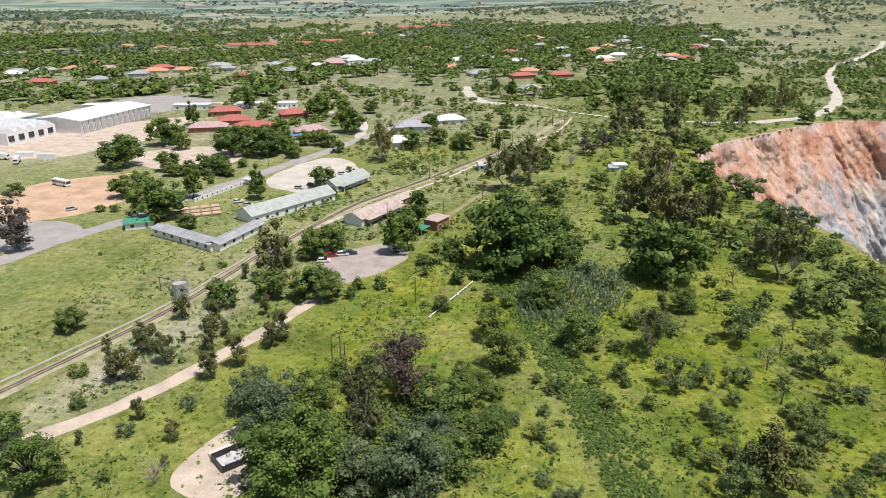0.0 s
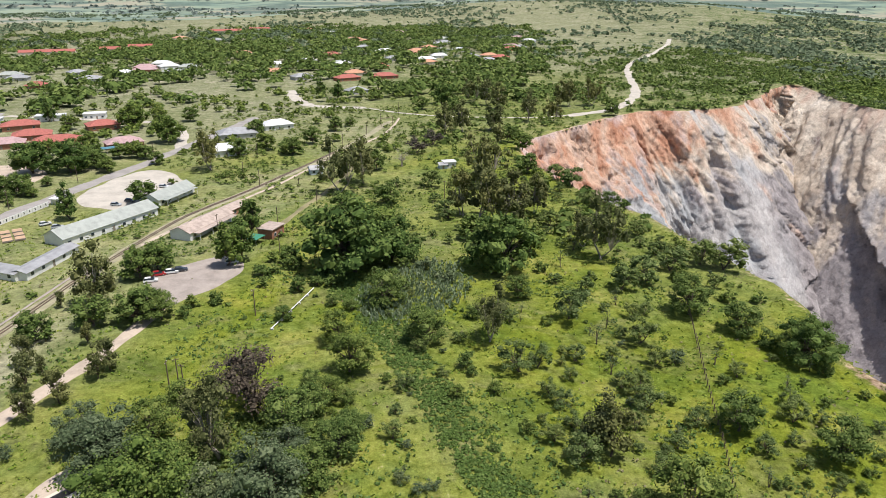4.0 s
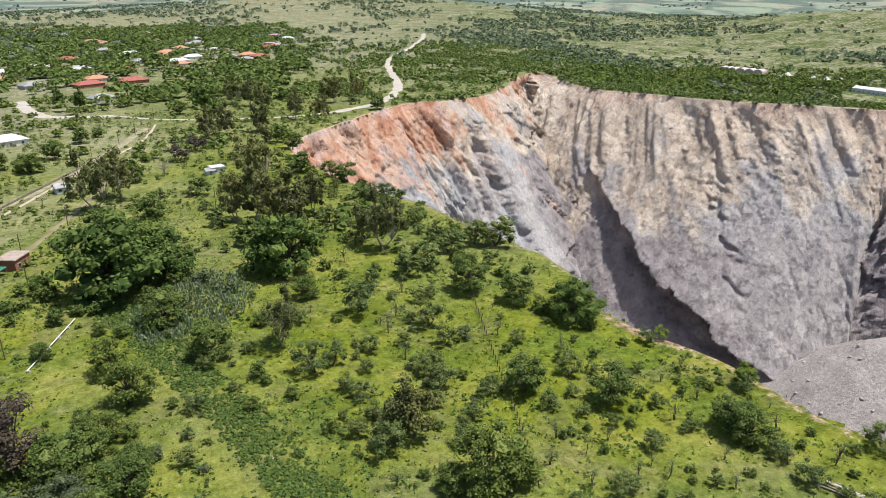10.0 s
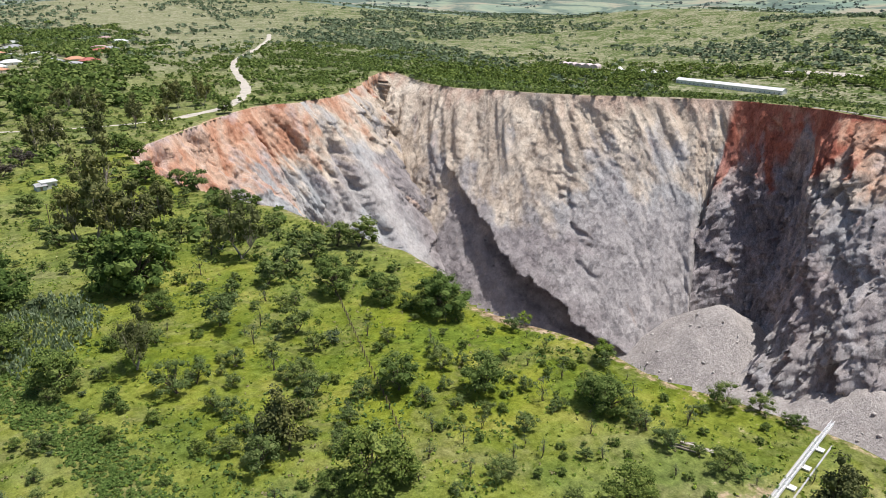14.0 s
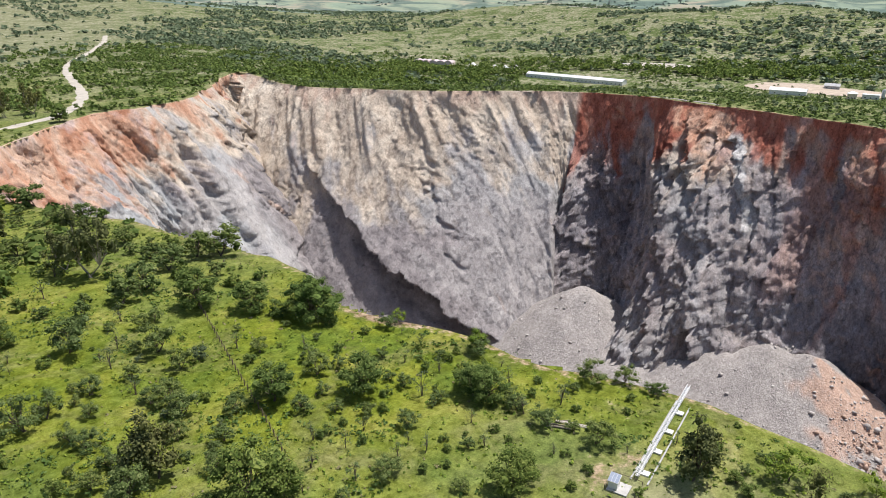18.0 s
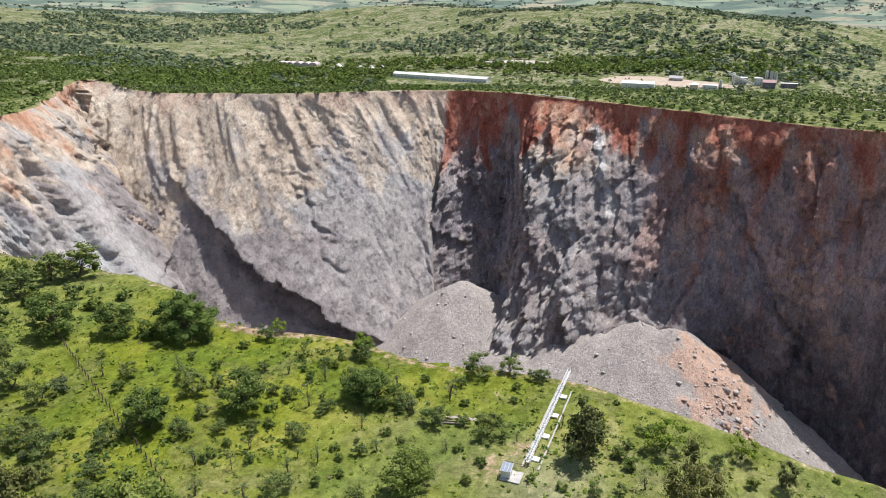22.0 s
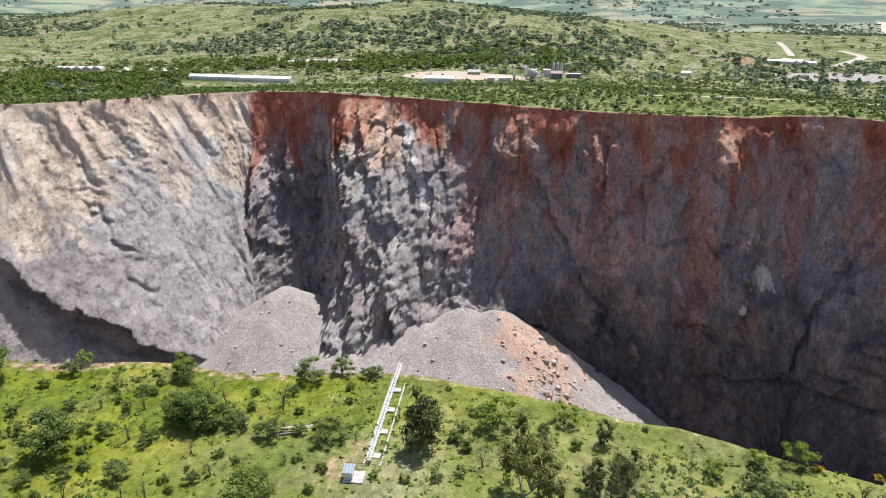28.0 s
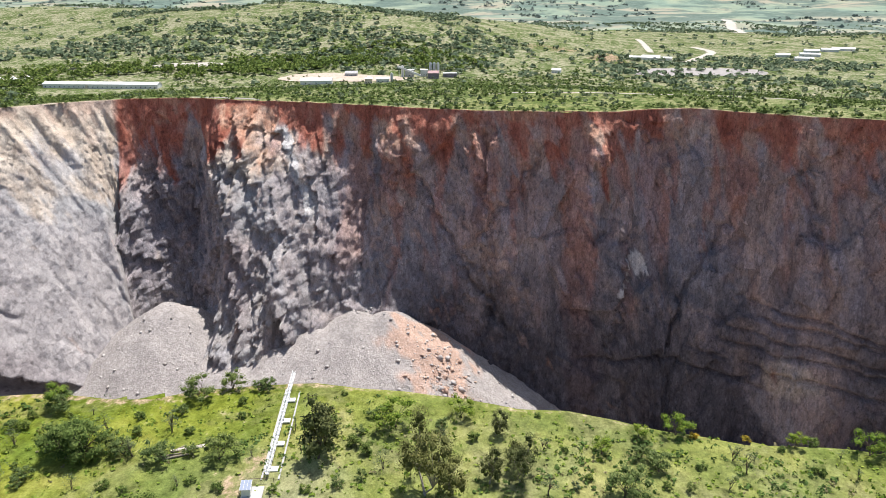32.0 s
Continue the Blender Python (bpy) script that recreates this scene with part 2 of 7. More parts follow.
def plain_material():
    """The far plain: long strips of pale fields and blue-green woodland, haze painted in."""
    m, nodes, links, b = material("far_plain_haze", 1.0, 0, 0.02)
    v = coords(nodes, links)
    wood = noise_tex(nodes, links, v, 0.0035, 6, 0.62, 0.6)
    field = noise_tex(nodes, links, v, 0.0018, 4, 0.5, 0.8)
    fine = noise_tex(nodes, links, v, 0.03, 6, 0.75)
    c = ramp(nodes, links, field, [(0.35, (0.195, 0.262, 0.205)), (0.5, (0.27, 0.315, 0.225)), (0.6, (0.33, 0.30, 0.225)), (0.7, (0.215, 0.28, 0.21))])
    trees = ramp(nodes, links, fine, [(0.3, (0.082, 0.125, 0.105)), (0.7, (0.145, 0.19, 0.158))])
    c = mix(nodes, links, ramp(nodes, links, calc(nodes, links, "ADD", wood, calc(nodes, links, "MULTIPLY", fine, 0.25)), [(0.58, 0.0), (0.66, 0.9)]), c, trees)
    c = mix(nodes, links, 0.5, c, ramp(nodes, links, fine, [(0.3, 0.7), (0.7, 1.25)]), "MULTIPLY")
    links.new(c, b.inputs["Base Color"])
    return m


def cells(nodes, links, where, size, feature="F1"):
    n = nodes.new("ShaderNodeTexVoronoi")
    n.feature = feature
    n.inputs["Scale"].default_value = size
    links.new(where, n.inputs["Vector"])
    return n


def bent(nodes, links, stretch, scale, by):
    """Place, stretched and bent by noise."""
    v = coords(nodes, links, stretch)
    tone = nodes.new("ShaderNodeTexNoise")
    tone.inputs["Scale"].default_value, tone.inputs["Detail"].default_value = scale, 5
    links.new(v, tone.inputs["Vector"])
    warp = nodes.new("ShaderNodeVectorMath")
    warp.operation = "MULTIPLY_ADD"
    links.new(tone.outputs["Color"], warp.inputs[0])
    warp.inputs[1].default_value = (by, by, by)
    links.new(v, warp.inputs[2])
    return warp.outputs[0]


def rock_material():
    """Wall rock: an oxidised cap over grey rock, with streaks; attributes place each kind and painted shade."""
    m, nodes, links, b = material("pit_rock", 0.92, 0, 0.2)
    iso = coords(nodes, links)
    shaded = attr(nodes, "dark")
    streak = noise_tex(nodes, links, coords(nodes, links, (1, 1, 0.3)), 0.06, 6, 0.62, 0.8)
    blotch = noise_tex(nodes, links, iso, 0.022, 5, 0.6, 0.5)
    broad = noise_tex(nodes, links, iso, 0.013, 3, 0.5, 0.4)
    grit = noise_tex(nodes, links, iso, 0.35, 7, 0.68)
    crack = noise_tex(nodes, links, coords(nodes, links, (1, 1, 0.55)), 0.13, 7, 0.62, 0.35)
    # pale rock of the sunlit side
    grey = ramp(nodes, links, crack, [(0.25, (0.285, 0.268, 0.255)), (0.5, (0.395, 0.375, 0.356)), (0.75, (0.50, 0.478, 0.45))])
    blue = ramp(nodes, links, grit, [(0.3, (0.335, 0.355, 0.36)), (0.7, (0.465, 0.485, 0.485))])
    grey = mix(nodes, links, ramp(nodes, links, blotch, [(0.48, 0.0), (0.60, 0.75)]), grey, blue)
    mauve = ramp(nodes, links, grit, [(0.3, (0.285, 0.248, 0.246)), (0.7, (0.415, 0.365, 0.356))])
    grey = mix(nodes, links, ramp(nodes, links, broad, [(0.50, 0.0), (0.64, 0.75)]), grey, mauve)
    grey = mix(nodes, links, attr(nodes, "mauve"), grey, ramp(nodes, links, crack, [(0.25, (0.185, 0.165, 0.165)), (0.5, (0.275, 0.248, 0.245)), (0.75, (0.37, 0.335, 0.325))]))
    # shaded side: broken slate, plum, rust and tan rock, some shade in the colour
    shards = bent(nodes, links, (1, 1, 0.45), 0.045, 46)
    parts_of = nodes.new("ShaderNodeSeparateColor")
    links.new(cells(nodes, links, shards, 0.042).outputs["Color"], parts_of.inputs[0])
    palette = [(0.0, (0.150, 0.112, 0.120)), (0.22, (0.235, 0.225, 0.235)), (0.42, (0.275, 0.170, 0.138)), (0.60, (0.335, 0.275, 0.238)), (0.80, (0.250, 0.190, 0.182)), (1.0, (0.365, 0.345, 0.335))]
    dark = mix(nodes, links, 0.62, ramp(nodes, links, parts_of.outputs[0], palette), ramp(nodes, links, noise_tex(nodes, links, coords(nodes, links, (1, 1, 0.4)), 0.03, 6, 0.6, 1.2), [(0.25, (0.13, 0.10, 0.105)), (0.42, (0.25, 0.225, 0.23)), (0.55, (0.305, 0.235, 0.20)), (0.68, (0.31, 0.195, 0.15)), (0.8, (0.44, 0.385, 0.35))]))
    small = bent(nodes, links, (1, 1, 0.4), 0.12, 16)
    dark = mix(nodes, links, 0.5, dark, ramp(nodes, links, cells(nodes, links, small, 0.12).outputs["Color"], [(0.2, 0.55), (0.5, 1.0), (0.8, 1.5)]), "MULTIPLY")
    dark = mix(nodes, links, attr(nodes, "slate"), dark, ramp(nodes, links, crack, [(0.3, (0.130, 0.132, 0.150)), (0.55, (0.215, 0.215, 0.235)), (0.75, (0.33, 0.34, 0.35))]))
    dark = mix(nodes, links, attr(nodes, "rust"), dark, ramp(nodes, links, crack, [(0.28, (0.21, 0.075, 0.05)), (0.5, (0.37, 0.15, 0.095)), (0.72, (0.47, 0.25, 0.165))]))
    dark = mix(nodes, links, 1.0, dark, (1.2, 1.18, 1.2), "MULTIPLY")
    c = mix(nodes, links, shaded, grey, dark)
    # Blackish rock tone that has shade mixed into it.
    c = mix(nodes, links, attr(nodes, "dark_rock_shade"), c, ramp(nodes, links, crack, [(0.3, (0.034, 0.035, 0.044)), (0.5, (0.072, 0.070, 0.080)), (0.7, (0.125, 0.118, 0.128))]))
    buff = ramp(nodes, links, streak, [(0.25, (0.375, 0.29, 0.22)), (0.5, (0.545, 0.458, 0.362)), (0.75, (0.685, 0.61, 0.505))])
    c = mix(nodes, links, attr(nodes, "buff"), c, buff)
    red = ramp(nodes, links, streak, [(0.25, (0.225, 0.065, 0.042)), (0.5, (0.375, 0.132, 0.088)), (0.75, (0.52, 0.27, 0.185))])
    c = mix(nodes, links, attr(nodes, "red"), c, red)
    orange = ramp(nodes, links, streak, [(0.25, (0.36, 0.15, 0.085)), (0.42, (0.48, 0.26, 0.165)), (0.56, (0.55, 0.37, 0.265)), (0.75, (0.60, 0.48, 0.39))])
    rosy = ramp(nodes, links, grit, [(0.3, (0.38, 0.285, 0.265)), (0.7, (0.58, 0.48, 0.45))])
    orange = mix(nodes, links, ramp(nodes, links, noise_tex(nodes, links, iso, 0.03, 4, 0.6, 0.5), [(0.52, 0.0), (0.62, 0.7)]), orange, rosy)
    c = mix(nodes, links, attr(nodes, "orange"), c, orange)
    pale = ramp(nodes, links, streak, [(0.3, (0.52, 0.50, 0.475)), (0.7, (0.66, 0.635, 0.605))])
    c = mix(nodes, links, attr(nodes, "pale"), c, pale)
    turf = ramp(nodes, links, grit, [(0.3, (0.06, 0.10, 0.02)), (0.6, (0.15, 0.20, 0.035)), (0.75, (0.26, 0.23, 0.11))])
    c = mix(nodes, links, attr(nodes, "turf"), c, turf)
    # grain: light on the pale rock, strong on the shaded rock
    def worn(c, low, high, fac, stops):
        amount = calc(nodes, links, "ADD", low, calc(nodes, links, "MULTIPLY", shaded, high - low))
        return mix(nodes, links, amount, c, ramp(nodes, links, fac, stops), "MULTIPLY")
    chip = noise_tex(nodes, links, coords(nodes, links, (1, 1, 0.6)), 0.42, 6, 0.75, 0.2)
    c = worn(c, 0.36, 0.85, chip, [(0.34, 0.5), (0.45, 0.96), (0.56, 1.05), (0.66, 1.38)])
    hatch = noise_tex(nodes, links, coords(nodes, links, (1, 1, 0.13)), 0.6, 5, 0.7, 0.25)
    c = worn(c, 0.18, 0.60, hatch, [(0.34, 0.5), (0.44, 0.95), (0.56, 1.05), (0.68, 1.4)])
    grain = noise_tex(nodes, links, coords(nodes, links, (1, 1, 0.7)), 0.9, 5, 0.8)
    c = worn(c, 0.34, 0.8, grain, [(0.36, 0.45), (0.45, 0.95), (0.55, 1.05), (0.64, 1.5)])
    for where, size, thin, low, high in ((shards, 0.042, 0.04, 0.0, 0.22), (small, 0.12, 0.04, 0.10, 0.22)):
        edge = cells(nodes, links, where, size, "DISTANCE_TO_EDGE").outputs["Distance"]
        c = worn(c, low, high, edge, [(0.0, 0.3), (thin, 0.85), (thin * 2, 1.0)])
    # short nicks and ledges of flaking rock, their small shadows painted as dark specks
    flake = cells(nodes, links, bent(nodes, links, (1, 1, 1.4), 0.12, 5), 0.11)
    nick_shade = ramp(nodes, links, flake.outputs["Distance"], [(0.0, 0.35), (0.10, 0.55), (0.17, 1.0)])
    c = mix(nodes, links, ramp(nodes, links, noise_tex(nodes, links, iso, 0.035, 3, 0.6), [(0.50, 0.0), (0.58, 0.8)]), c, mix(nodes, links, 1.0, c, nick_shade, "MULTIPLY"))
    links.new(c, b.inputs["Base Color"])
    # every small cell of the rock is a plane of its own tilt
    bumps = calc(nodes, links, "ADD", calc(nodes, links, "MULTIPLY", chip, 1.0), calc(nodes, links, "MULTIPLY", crack, 1.6))
    bumps = calc(nodes, links, "ADD", bumps, calc(nodes, links, "MULTIPLY", grain, 0.35))
    place = coords(nodes, links, (1, 1, 0.75))
    for size, weight in ((0.16, 0.7), (0.38, 0.8)):
        cell = cells(nodes, links, place, size)
        tilt, arm, dot = (nodes.new("ShaderNodeVectorMath") for _ in range(3))
        tilt.operation, arm.operation, dot.operation = "SUBTRACT", "SUBTRACT", "DOT_PRODUCT"
        links.new(cell.outputs["Color"], tilt.inputs[0])
        tilt.inputs[1].default_value = (0.5, 0.5, 0.5)
        links.new(place, arm.inputs[0])
        links.new(cell.outputs["Position"], arm.inputs[1])
        links.new(tilt.outputs[0], dot.inputs[0])
        links.new(arm.outputs[0], dot.inputs[1])
        bumps = calc(nodes, links, "ADD", bumps, calc(nodes, links, "MULTIPLY", dot.outputs["Value"], weight))
    relief(nodes, links, b, bumps, 0.7, 0.9)
    return m


def scree_material():
    m, nodes, links, b = material("scree", 0.95, 0, 0.15)
    iso = coords(nodes, links)
    big = noise_tex(nodes, links, iso, 0.05, 4, 0.6, 0.4)
    fine = noise_tex(nodes, links, iso, 0.9, 6, 0.7)
    stones = nodes.new("ShaderNodeTexVoronoi")
    stones.inputs["Scale"].default_value = 0.7
    links.new(iso, stones.inputs["Vector"])
    grey = ramp(nodes, links, fine, [(0.3, (0.30, 0.272, 0.252)), (0.5, (0.375, 0.345, 0.32)), (0.72, (0.48, 0.447, 0.418))])
    earth = ramp(nodes, links, fine, [(0.3, (0.43, 0.255, 0.175)), (0.55, (0.55, 0.385, 0.295)), (0.75, (0.62, 0.49, 0.41))])
    c = mix(nodes, links, attr(nodes, "earth"), grey, earth)
    c = mix(nodes, links, 0.4, c, ramp(nodes, links, stones.outputs["Color"], [(0.15, 0.6), (0.5, 1.0), (0.85, 1.4)]), "MULTIPLY")
    c = mix(nodes, links, 0.6, c, ramp(nodes, links, big, [(0.3, 0.75), (0.7, 1.15)]), "MULTIPLY")
    links.new(c, b.inputs["Base Color"])
    relief(nodes, links, b, fine, 1.0, 0.8)
    return m


def leaf_material(name, dark, light, tint):
    m, nodes, links, b = material(name, 0.8, 0, 0.08)
    info, geo = nodes.new("ShaderNodeObjectInfo"), nodes.new("ShaderNodeNewGeometry")
    c = ramp(nodes, links, geo.outputs["Random Per Island"], [(0.0, dark), (0.6, light), (1.0, tint)])
    c = mix(nodes, links, 0.55, c, mix(nodes, links, 1.0, c, ramp(nodes, links, info.outputs["Random"], [(0.0, (0.72, 0.78, 0.8)), (0.5, (1, 1, 1)), (1.0, (1.35, 1.2, 0.95))]), "MULTIPLY"))
    links.new(c, b.inputs["Base Color"])
    trans = nodes.new("ShaderNodeBsdfTranslucent")
    links.new(c, trans.inputs["Color"])
    mixer = nodes.new("ShaderNodeMixShader")
    mixer.inputs[0].default_value = 0.16
    links.new(b.outputs[0], mixer.inputs[1])
    links.new(trans.outputs[0], mixer.inputs[2])
    links.new(mixer.outputs[0], nodes["Material Output"].inputs["Surface"])
    return m


GRASS, ROCK, SCREE, PLAIN = ground_material(), rock_material(), scree_material(), plain_material()
BARK = plain("bark", (0.13, 0.10, 0.075), 0.95, spread=0.25, scale=2, bump_by=0.05)
PALE_BARK = plain("pale_bark", (0.38, 0.33, 0.27), 0.9, spread=0.25, scale=2, bump_by=0.04)
LEAF_DARK = leaf_material("leaf_dark_green", (0.044, 0.078, 0.019), (0.104, 0.158, 0.038), (0.175, 0.230, 0.060))
LEAF_BUSH = leaf_material("leaf_bushland", (0.060, 0.092, 0.024), (0.122, 0.168, 0.044), (0.20, 0.245, 0.075))
LEAF_MID = leaf_material("leaf_mid_green", (0.055, 0.090, 0.021), (0.120, 0.170, 0.042), (0.200, 0.248, 0.070))
LEAF_GREY = leaf_material("leaf_grey_green", (0.052, 0.076, 0.034), (0.112, 0.146, 0.070), (0.190, 0.225, 0.118))
LEAF_OLIVE = leaf_material("leaf_olive", (0.058, 0.070, 0.024), (0.126, 0.138, 0.050), (0.208, 0.214, 0.086))
LEAF_DRAB = leaf_material("leaf_drab", (0.046, 0.038, 0.033), (0.090, 0.078, 0.064), (0.145, 0.128, 0.102))
LEAF_STRAW = leaf_material("leaf_straw", (0.17, 0.15, 0.07), (0.28, 0.24, 0.12), (0.36, 0.31, 0.18))
LEAF_MIX = leaf_material("leaf_thorn_tree", (0.058, 0.090, 0.025), (0.125, 0.170, 0.052), (0.210, 0.252, 0.095))
LEAF_BRIGHT = leaf_material("leaf_bright", (0.095, 0.155, 0.025), (0.17, 0.24, 0.035), (0.27, 0.32, 0.05))
LEAF_PALE = leaf_material("leaf_pale", (0.17, 0.23, 0.11), (0.27, 0.33, 0.18), (0.36, 0.41, 0.25))
LEAF_WEED = leaf_material("leaf_weed", (0.062, 0.110, 0.026), (0.100, 0.160, 0.040), (0.15, 0.210, 0.062))
# Hill and horizon foliage carry distance haze in their colours.
LEAF_HILL_HAZE = leaf_material("leaf_hill_haze", (0.085, 0.122, 0.068), (0.140, 0.182, 0.104), (0.19, 0.232, 0.14))
LEAF_FAR_HAZE = leaf_material("leaf_far_haze", (0.13, 0.165, 0.14), (0.18, 0.215, 0.185), (0.23, 0.26, 0.22))
LEAF_YELLOW = leaf_material("leaf_yellow", (0.22, 0.16, 0.02), (0.35, 0.26, 0.03), (0.42, 0.33, 0.06))


# ---------- ground sheet ----------
def zones(x, y):
    """How dry and how bare the land is; far off, dryness also paints haze."""
    r = np.hypot(x, y)
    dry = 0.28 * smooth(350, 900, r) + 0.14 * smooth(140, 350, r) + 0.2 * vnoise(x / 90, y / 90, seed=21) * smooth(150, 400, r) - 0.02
    dry = dry + 0.95 * bump(x, y, -97, 138, 9, 36, -14.6) + 0.35 * bump(x, y, -60, 280, 22, 120, -24) + 0.22 * bump(x, y, 104, 0, 24, 70) + 0.5 * bump(x, y, 96, 42, 12, 9)
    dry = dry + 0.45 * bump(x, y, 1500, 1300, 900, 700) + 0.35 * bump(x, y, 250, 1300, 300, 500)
    bare = 0.18 + 0.13 * vnoise(x / 30, y / 30, seed=22)
    bare = bare + 0.8 * bump(x, y, 1185, -122, 26, 34) + 0.6 * bump(x, y, 1330, -30, 40, 60)
    bare = bare + 0.34 * bump(x, y, 97, 53, 6, 4, 20) + 0.3 * bump(x, y, 106, 50, 5, 3) + 0.3 * bump(x, y, 88, 42, 7, 5)
    bare = bare + 0.5 * bump(x, y, 115, 128, 9, 4, -60)
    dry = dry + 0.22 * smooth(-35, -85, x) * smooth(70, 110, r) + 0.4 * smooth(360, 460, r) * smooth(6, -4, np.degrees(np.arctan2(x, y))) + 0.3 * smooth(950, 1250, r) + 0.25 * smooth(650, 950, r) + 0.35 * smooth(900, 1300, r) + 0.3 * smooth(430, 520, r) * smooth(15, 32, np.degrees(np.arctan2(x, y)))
    return np.clip(dry, 0, 1), np.clip(bare, 0, 1)


def build_ground():
    az = np.radians(np.r_[np.arange(-48, 124, 0.36), np.arange(124, 312, 4.0)])
    rad = [0.01, 12, 25, 38, 50, 60, 68, 76]
    while rad[-1] < 5000:
        r = rad[-1]
        rad.append(r + (2.3 if r < 330 else 3.6 if r < 720 else r * 0.021))
    rad = np.array(rad)
    aa, rr = np.meshgrid(az, rad, indexing="ij")
    x, y = rr * np.sin(aa), rr * np.cos(aa)
    z = height(x, y)
    faces = grid_faces(len(az), len(rad), wrap=True)[:, ::-1]
    hole = in_pit(x, y).ravel()
    near_rim = rim_gap(x, y).ravel() < 7
    keep = ~hole[faces].any(1)
    zz = z.ravel() - np.where(near_rim, 0.35, 0)
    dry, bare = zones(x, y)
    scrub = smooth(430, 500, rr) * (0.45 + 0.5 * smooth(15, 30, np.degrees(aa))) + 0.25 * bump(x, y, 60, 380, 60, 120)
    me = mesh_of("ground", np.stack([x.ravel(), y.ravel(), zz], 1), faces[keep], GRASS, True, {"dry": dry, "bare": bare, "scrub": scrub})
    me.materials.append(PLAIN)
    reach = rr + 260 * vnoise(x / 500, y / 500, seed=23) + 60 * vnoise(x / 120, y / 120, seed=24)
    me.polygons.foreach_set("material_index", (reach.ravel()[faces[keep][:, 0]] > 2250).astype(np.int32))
    return tagged(new("ground", me), "bright green veld grass with dry and bare patches", "ground", kind="structure")


build_ground()


# ---------- the pit ----------
def rim_normals():
    d = np.roll(RIM, -14, 0) - np.roll(RIM, 14, 0)
    n = np.stack([d[:, 1], -d[:, 0]], 1)
    return n / np.linalg.norm(n, axis=1)[:, None]


def along(s, stops):
    """A value that changes smoothly along the rim."""
    xs, ys = zip(*stops)
    return np.interp(s, xs, ys)


S_BUT, S_STREAK = rim_s(507, 186), rim_s(505, 158)
S_NEAR = rim_s(124, -140)
DEPTH = 240.0


def lobe(s, centre, width):
    return np.exp(-((s - centre) / width) ** 2)


def w_low(s):
    return vnoise(s / 25, 0 * s, seed=56)


def build_wall():
    pick = np.r_[np.arange(np.searchsorted(RUN, S_END + 60)), np.arange(np.searchsorted(RUN, S_END + 60), len(RUN), 4)]
    n = rim_normals()[pick]
    rim, run = RIM[pick], RUN[pick]
    s = run[:, None]
    back = np.array([-7.0, -4.0, -2.0, -0.7])
    v = np.r_[np.zeros(len(back)), np.linspace(0, 1, 185) ** 1.12]
    off = np.r_[back, np.zeros(185)]
    v, off = v[None], off[None]
    lie = along(run, [(0, 150), (S_PEAK - 60, 165), (S_PEAK, 170), (S_PEAK + 120, 176), (S_SHADE - 30, 165), (S_SHADE + 4, 112), (S_SHADE + 26, 66), (S_BUT + 70, 52),
                      (S_END, 46), (S_NEAR, 60), (RUN[-1] - 60, 70), (RUN[-1], 150)])[:, None]
    steep = along(run, [(0, 0), (S_SHADE - 20, 0.0), (S_SHADE + 40, 0.4), (S_END, 0.4), (RUN[-1], 0)])[:, None]
    push = lie * (v * (1 - steep) + steep * v ** 2.0)
    m = v * DEPTH
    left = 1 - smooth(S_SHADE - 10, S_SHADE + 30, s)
    far = 1 - smooth(S_END + 60, S_END + 200, s)
    amp = smooth(0.0, 0.06, v)
    # slabs and fractures that run down to one side, flutes below the rim, broken rock
    slant = s - 0.42 * m
    wob = 9 * fbm(s / 50, m / 70, seed=40, octaves=2)
    slabs = ridged((slant + wob) / 34, m / 190, seed=41, octaves=3) - 1.1
    flutes = ridged((s - 0.22 * m + 0.25 * wob) / 13, m / 260, seed=43, octaves=3) - 1.0
    ribs = ridged((s + wob) / 30, m / 150, seed=49, octaves=4) - 1.1
    knobs = fbm(slant / 7, m / 9, seed=42, octaves=5, gain=0.55)
    blocks = ridged(slant / 8, m / 11, seed=44, octaves=4) - 1.0
    crag = smooth(-0.1, 0.5, vnoise(s / 40, m / 45, seed=39))
    chute = lobe(s, np.interp(m, [20, 45, 86, 119, 160], [231, 224, 219, 221, 226]) + 2 * knobs, np.interp(m, [20, 60, 120, 160], [6, 8, 5, 3])) * smooth(22, 40, m) * smooth(165, 130, m)
    calm = 1 - 0.85 * np.clip(1.4 * chute, 0, 1)
    tall_f, thin_f = facet((slant + 0.4 * wob) / 14, m / 70, 61), facet(slant / 6, m / 20, 62)
    runnels = ridged((s - 0.45 * m + 0.2 * wob) / 17, m / 150, seed=43, octaves=2) - 0.9
    push = push + amp * far * (left * calm * (0.9 * slabs * smooth(350, 430, s) + (8.5 * runnels * smooth(380, 430, s) + 0.5 * flutes) * smooth(74, 24, m + 18 * vnoise(s / 22, 0 * s, seed=77)) + 0.55 * tall_f + 0.5 * thin_f + (0.35 + 0.75 * crag) * facet((s - 0.5 * m) / 4.4, m / 5.5, 75) + (0.25 + 0.35 * crag) * facet(s / 2.4, m / 2.9, 76) + 0.4 * knobs)
                               + (1 - left) * (2.6 * ribs + 4.2 * facet((s + 0.2 * m) / 27, m / 46, 68) + 1.5 * facet((s - 0.2 * m) / 9, m / 22, 69) + (0.5 + 1.6 * crag) * facet(s / 4.5, m / 7.5, 70) + 0.6 * knobs))
    # long seams across the shaded side
    for s0, m0, s1, m1 in ((930, 30, 1012, 160), (1035, 20, 985, 95), (1098, 70, 1075, 180), (1180, 60, 1130, 178), (1215, 20, 1245, 120)):
        line = s0 + (s1 - s0) * (m - m0) / (m1 - m0) + 4 * knobs
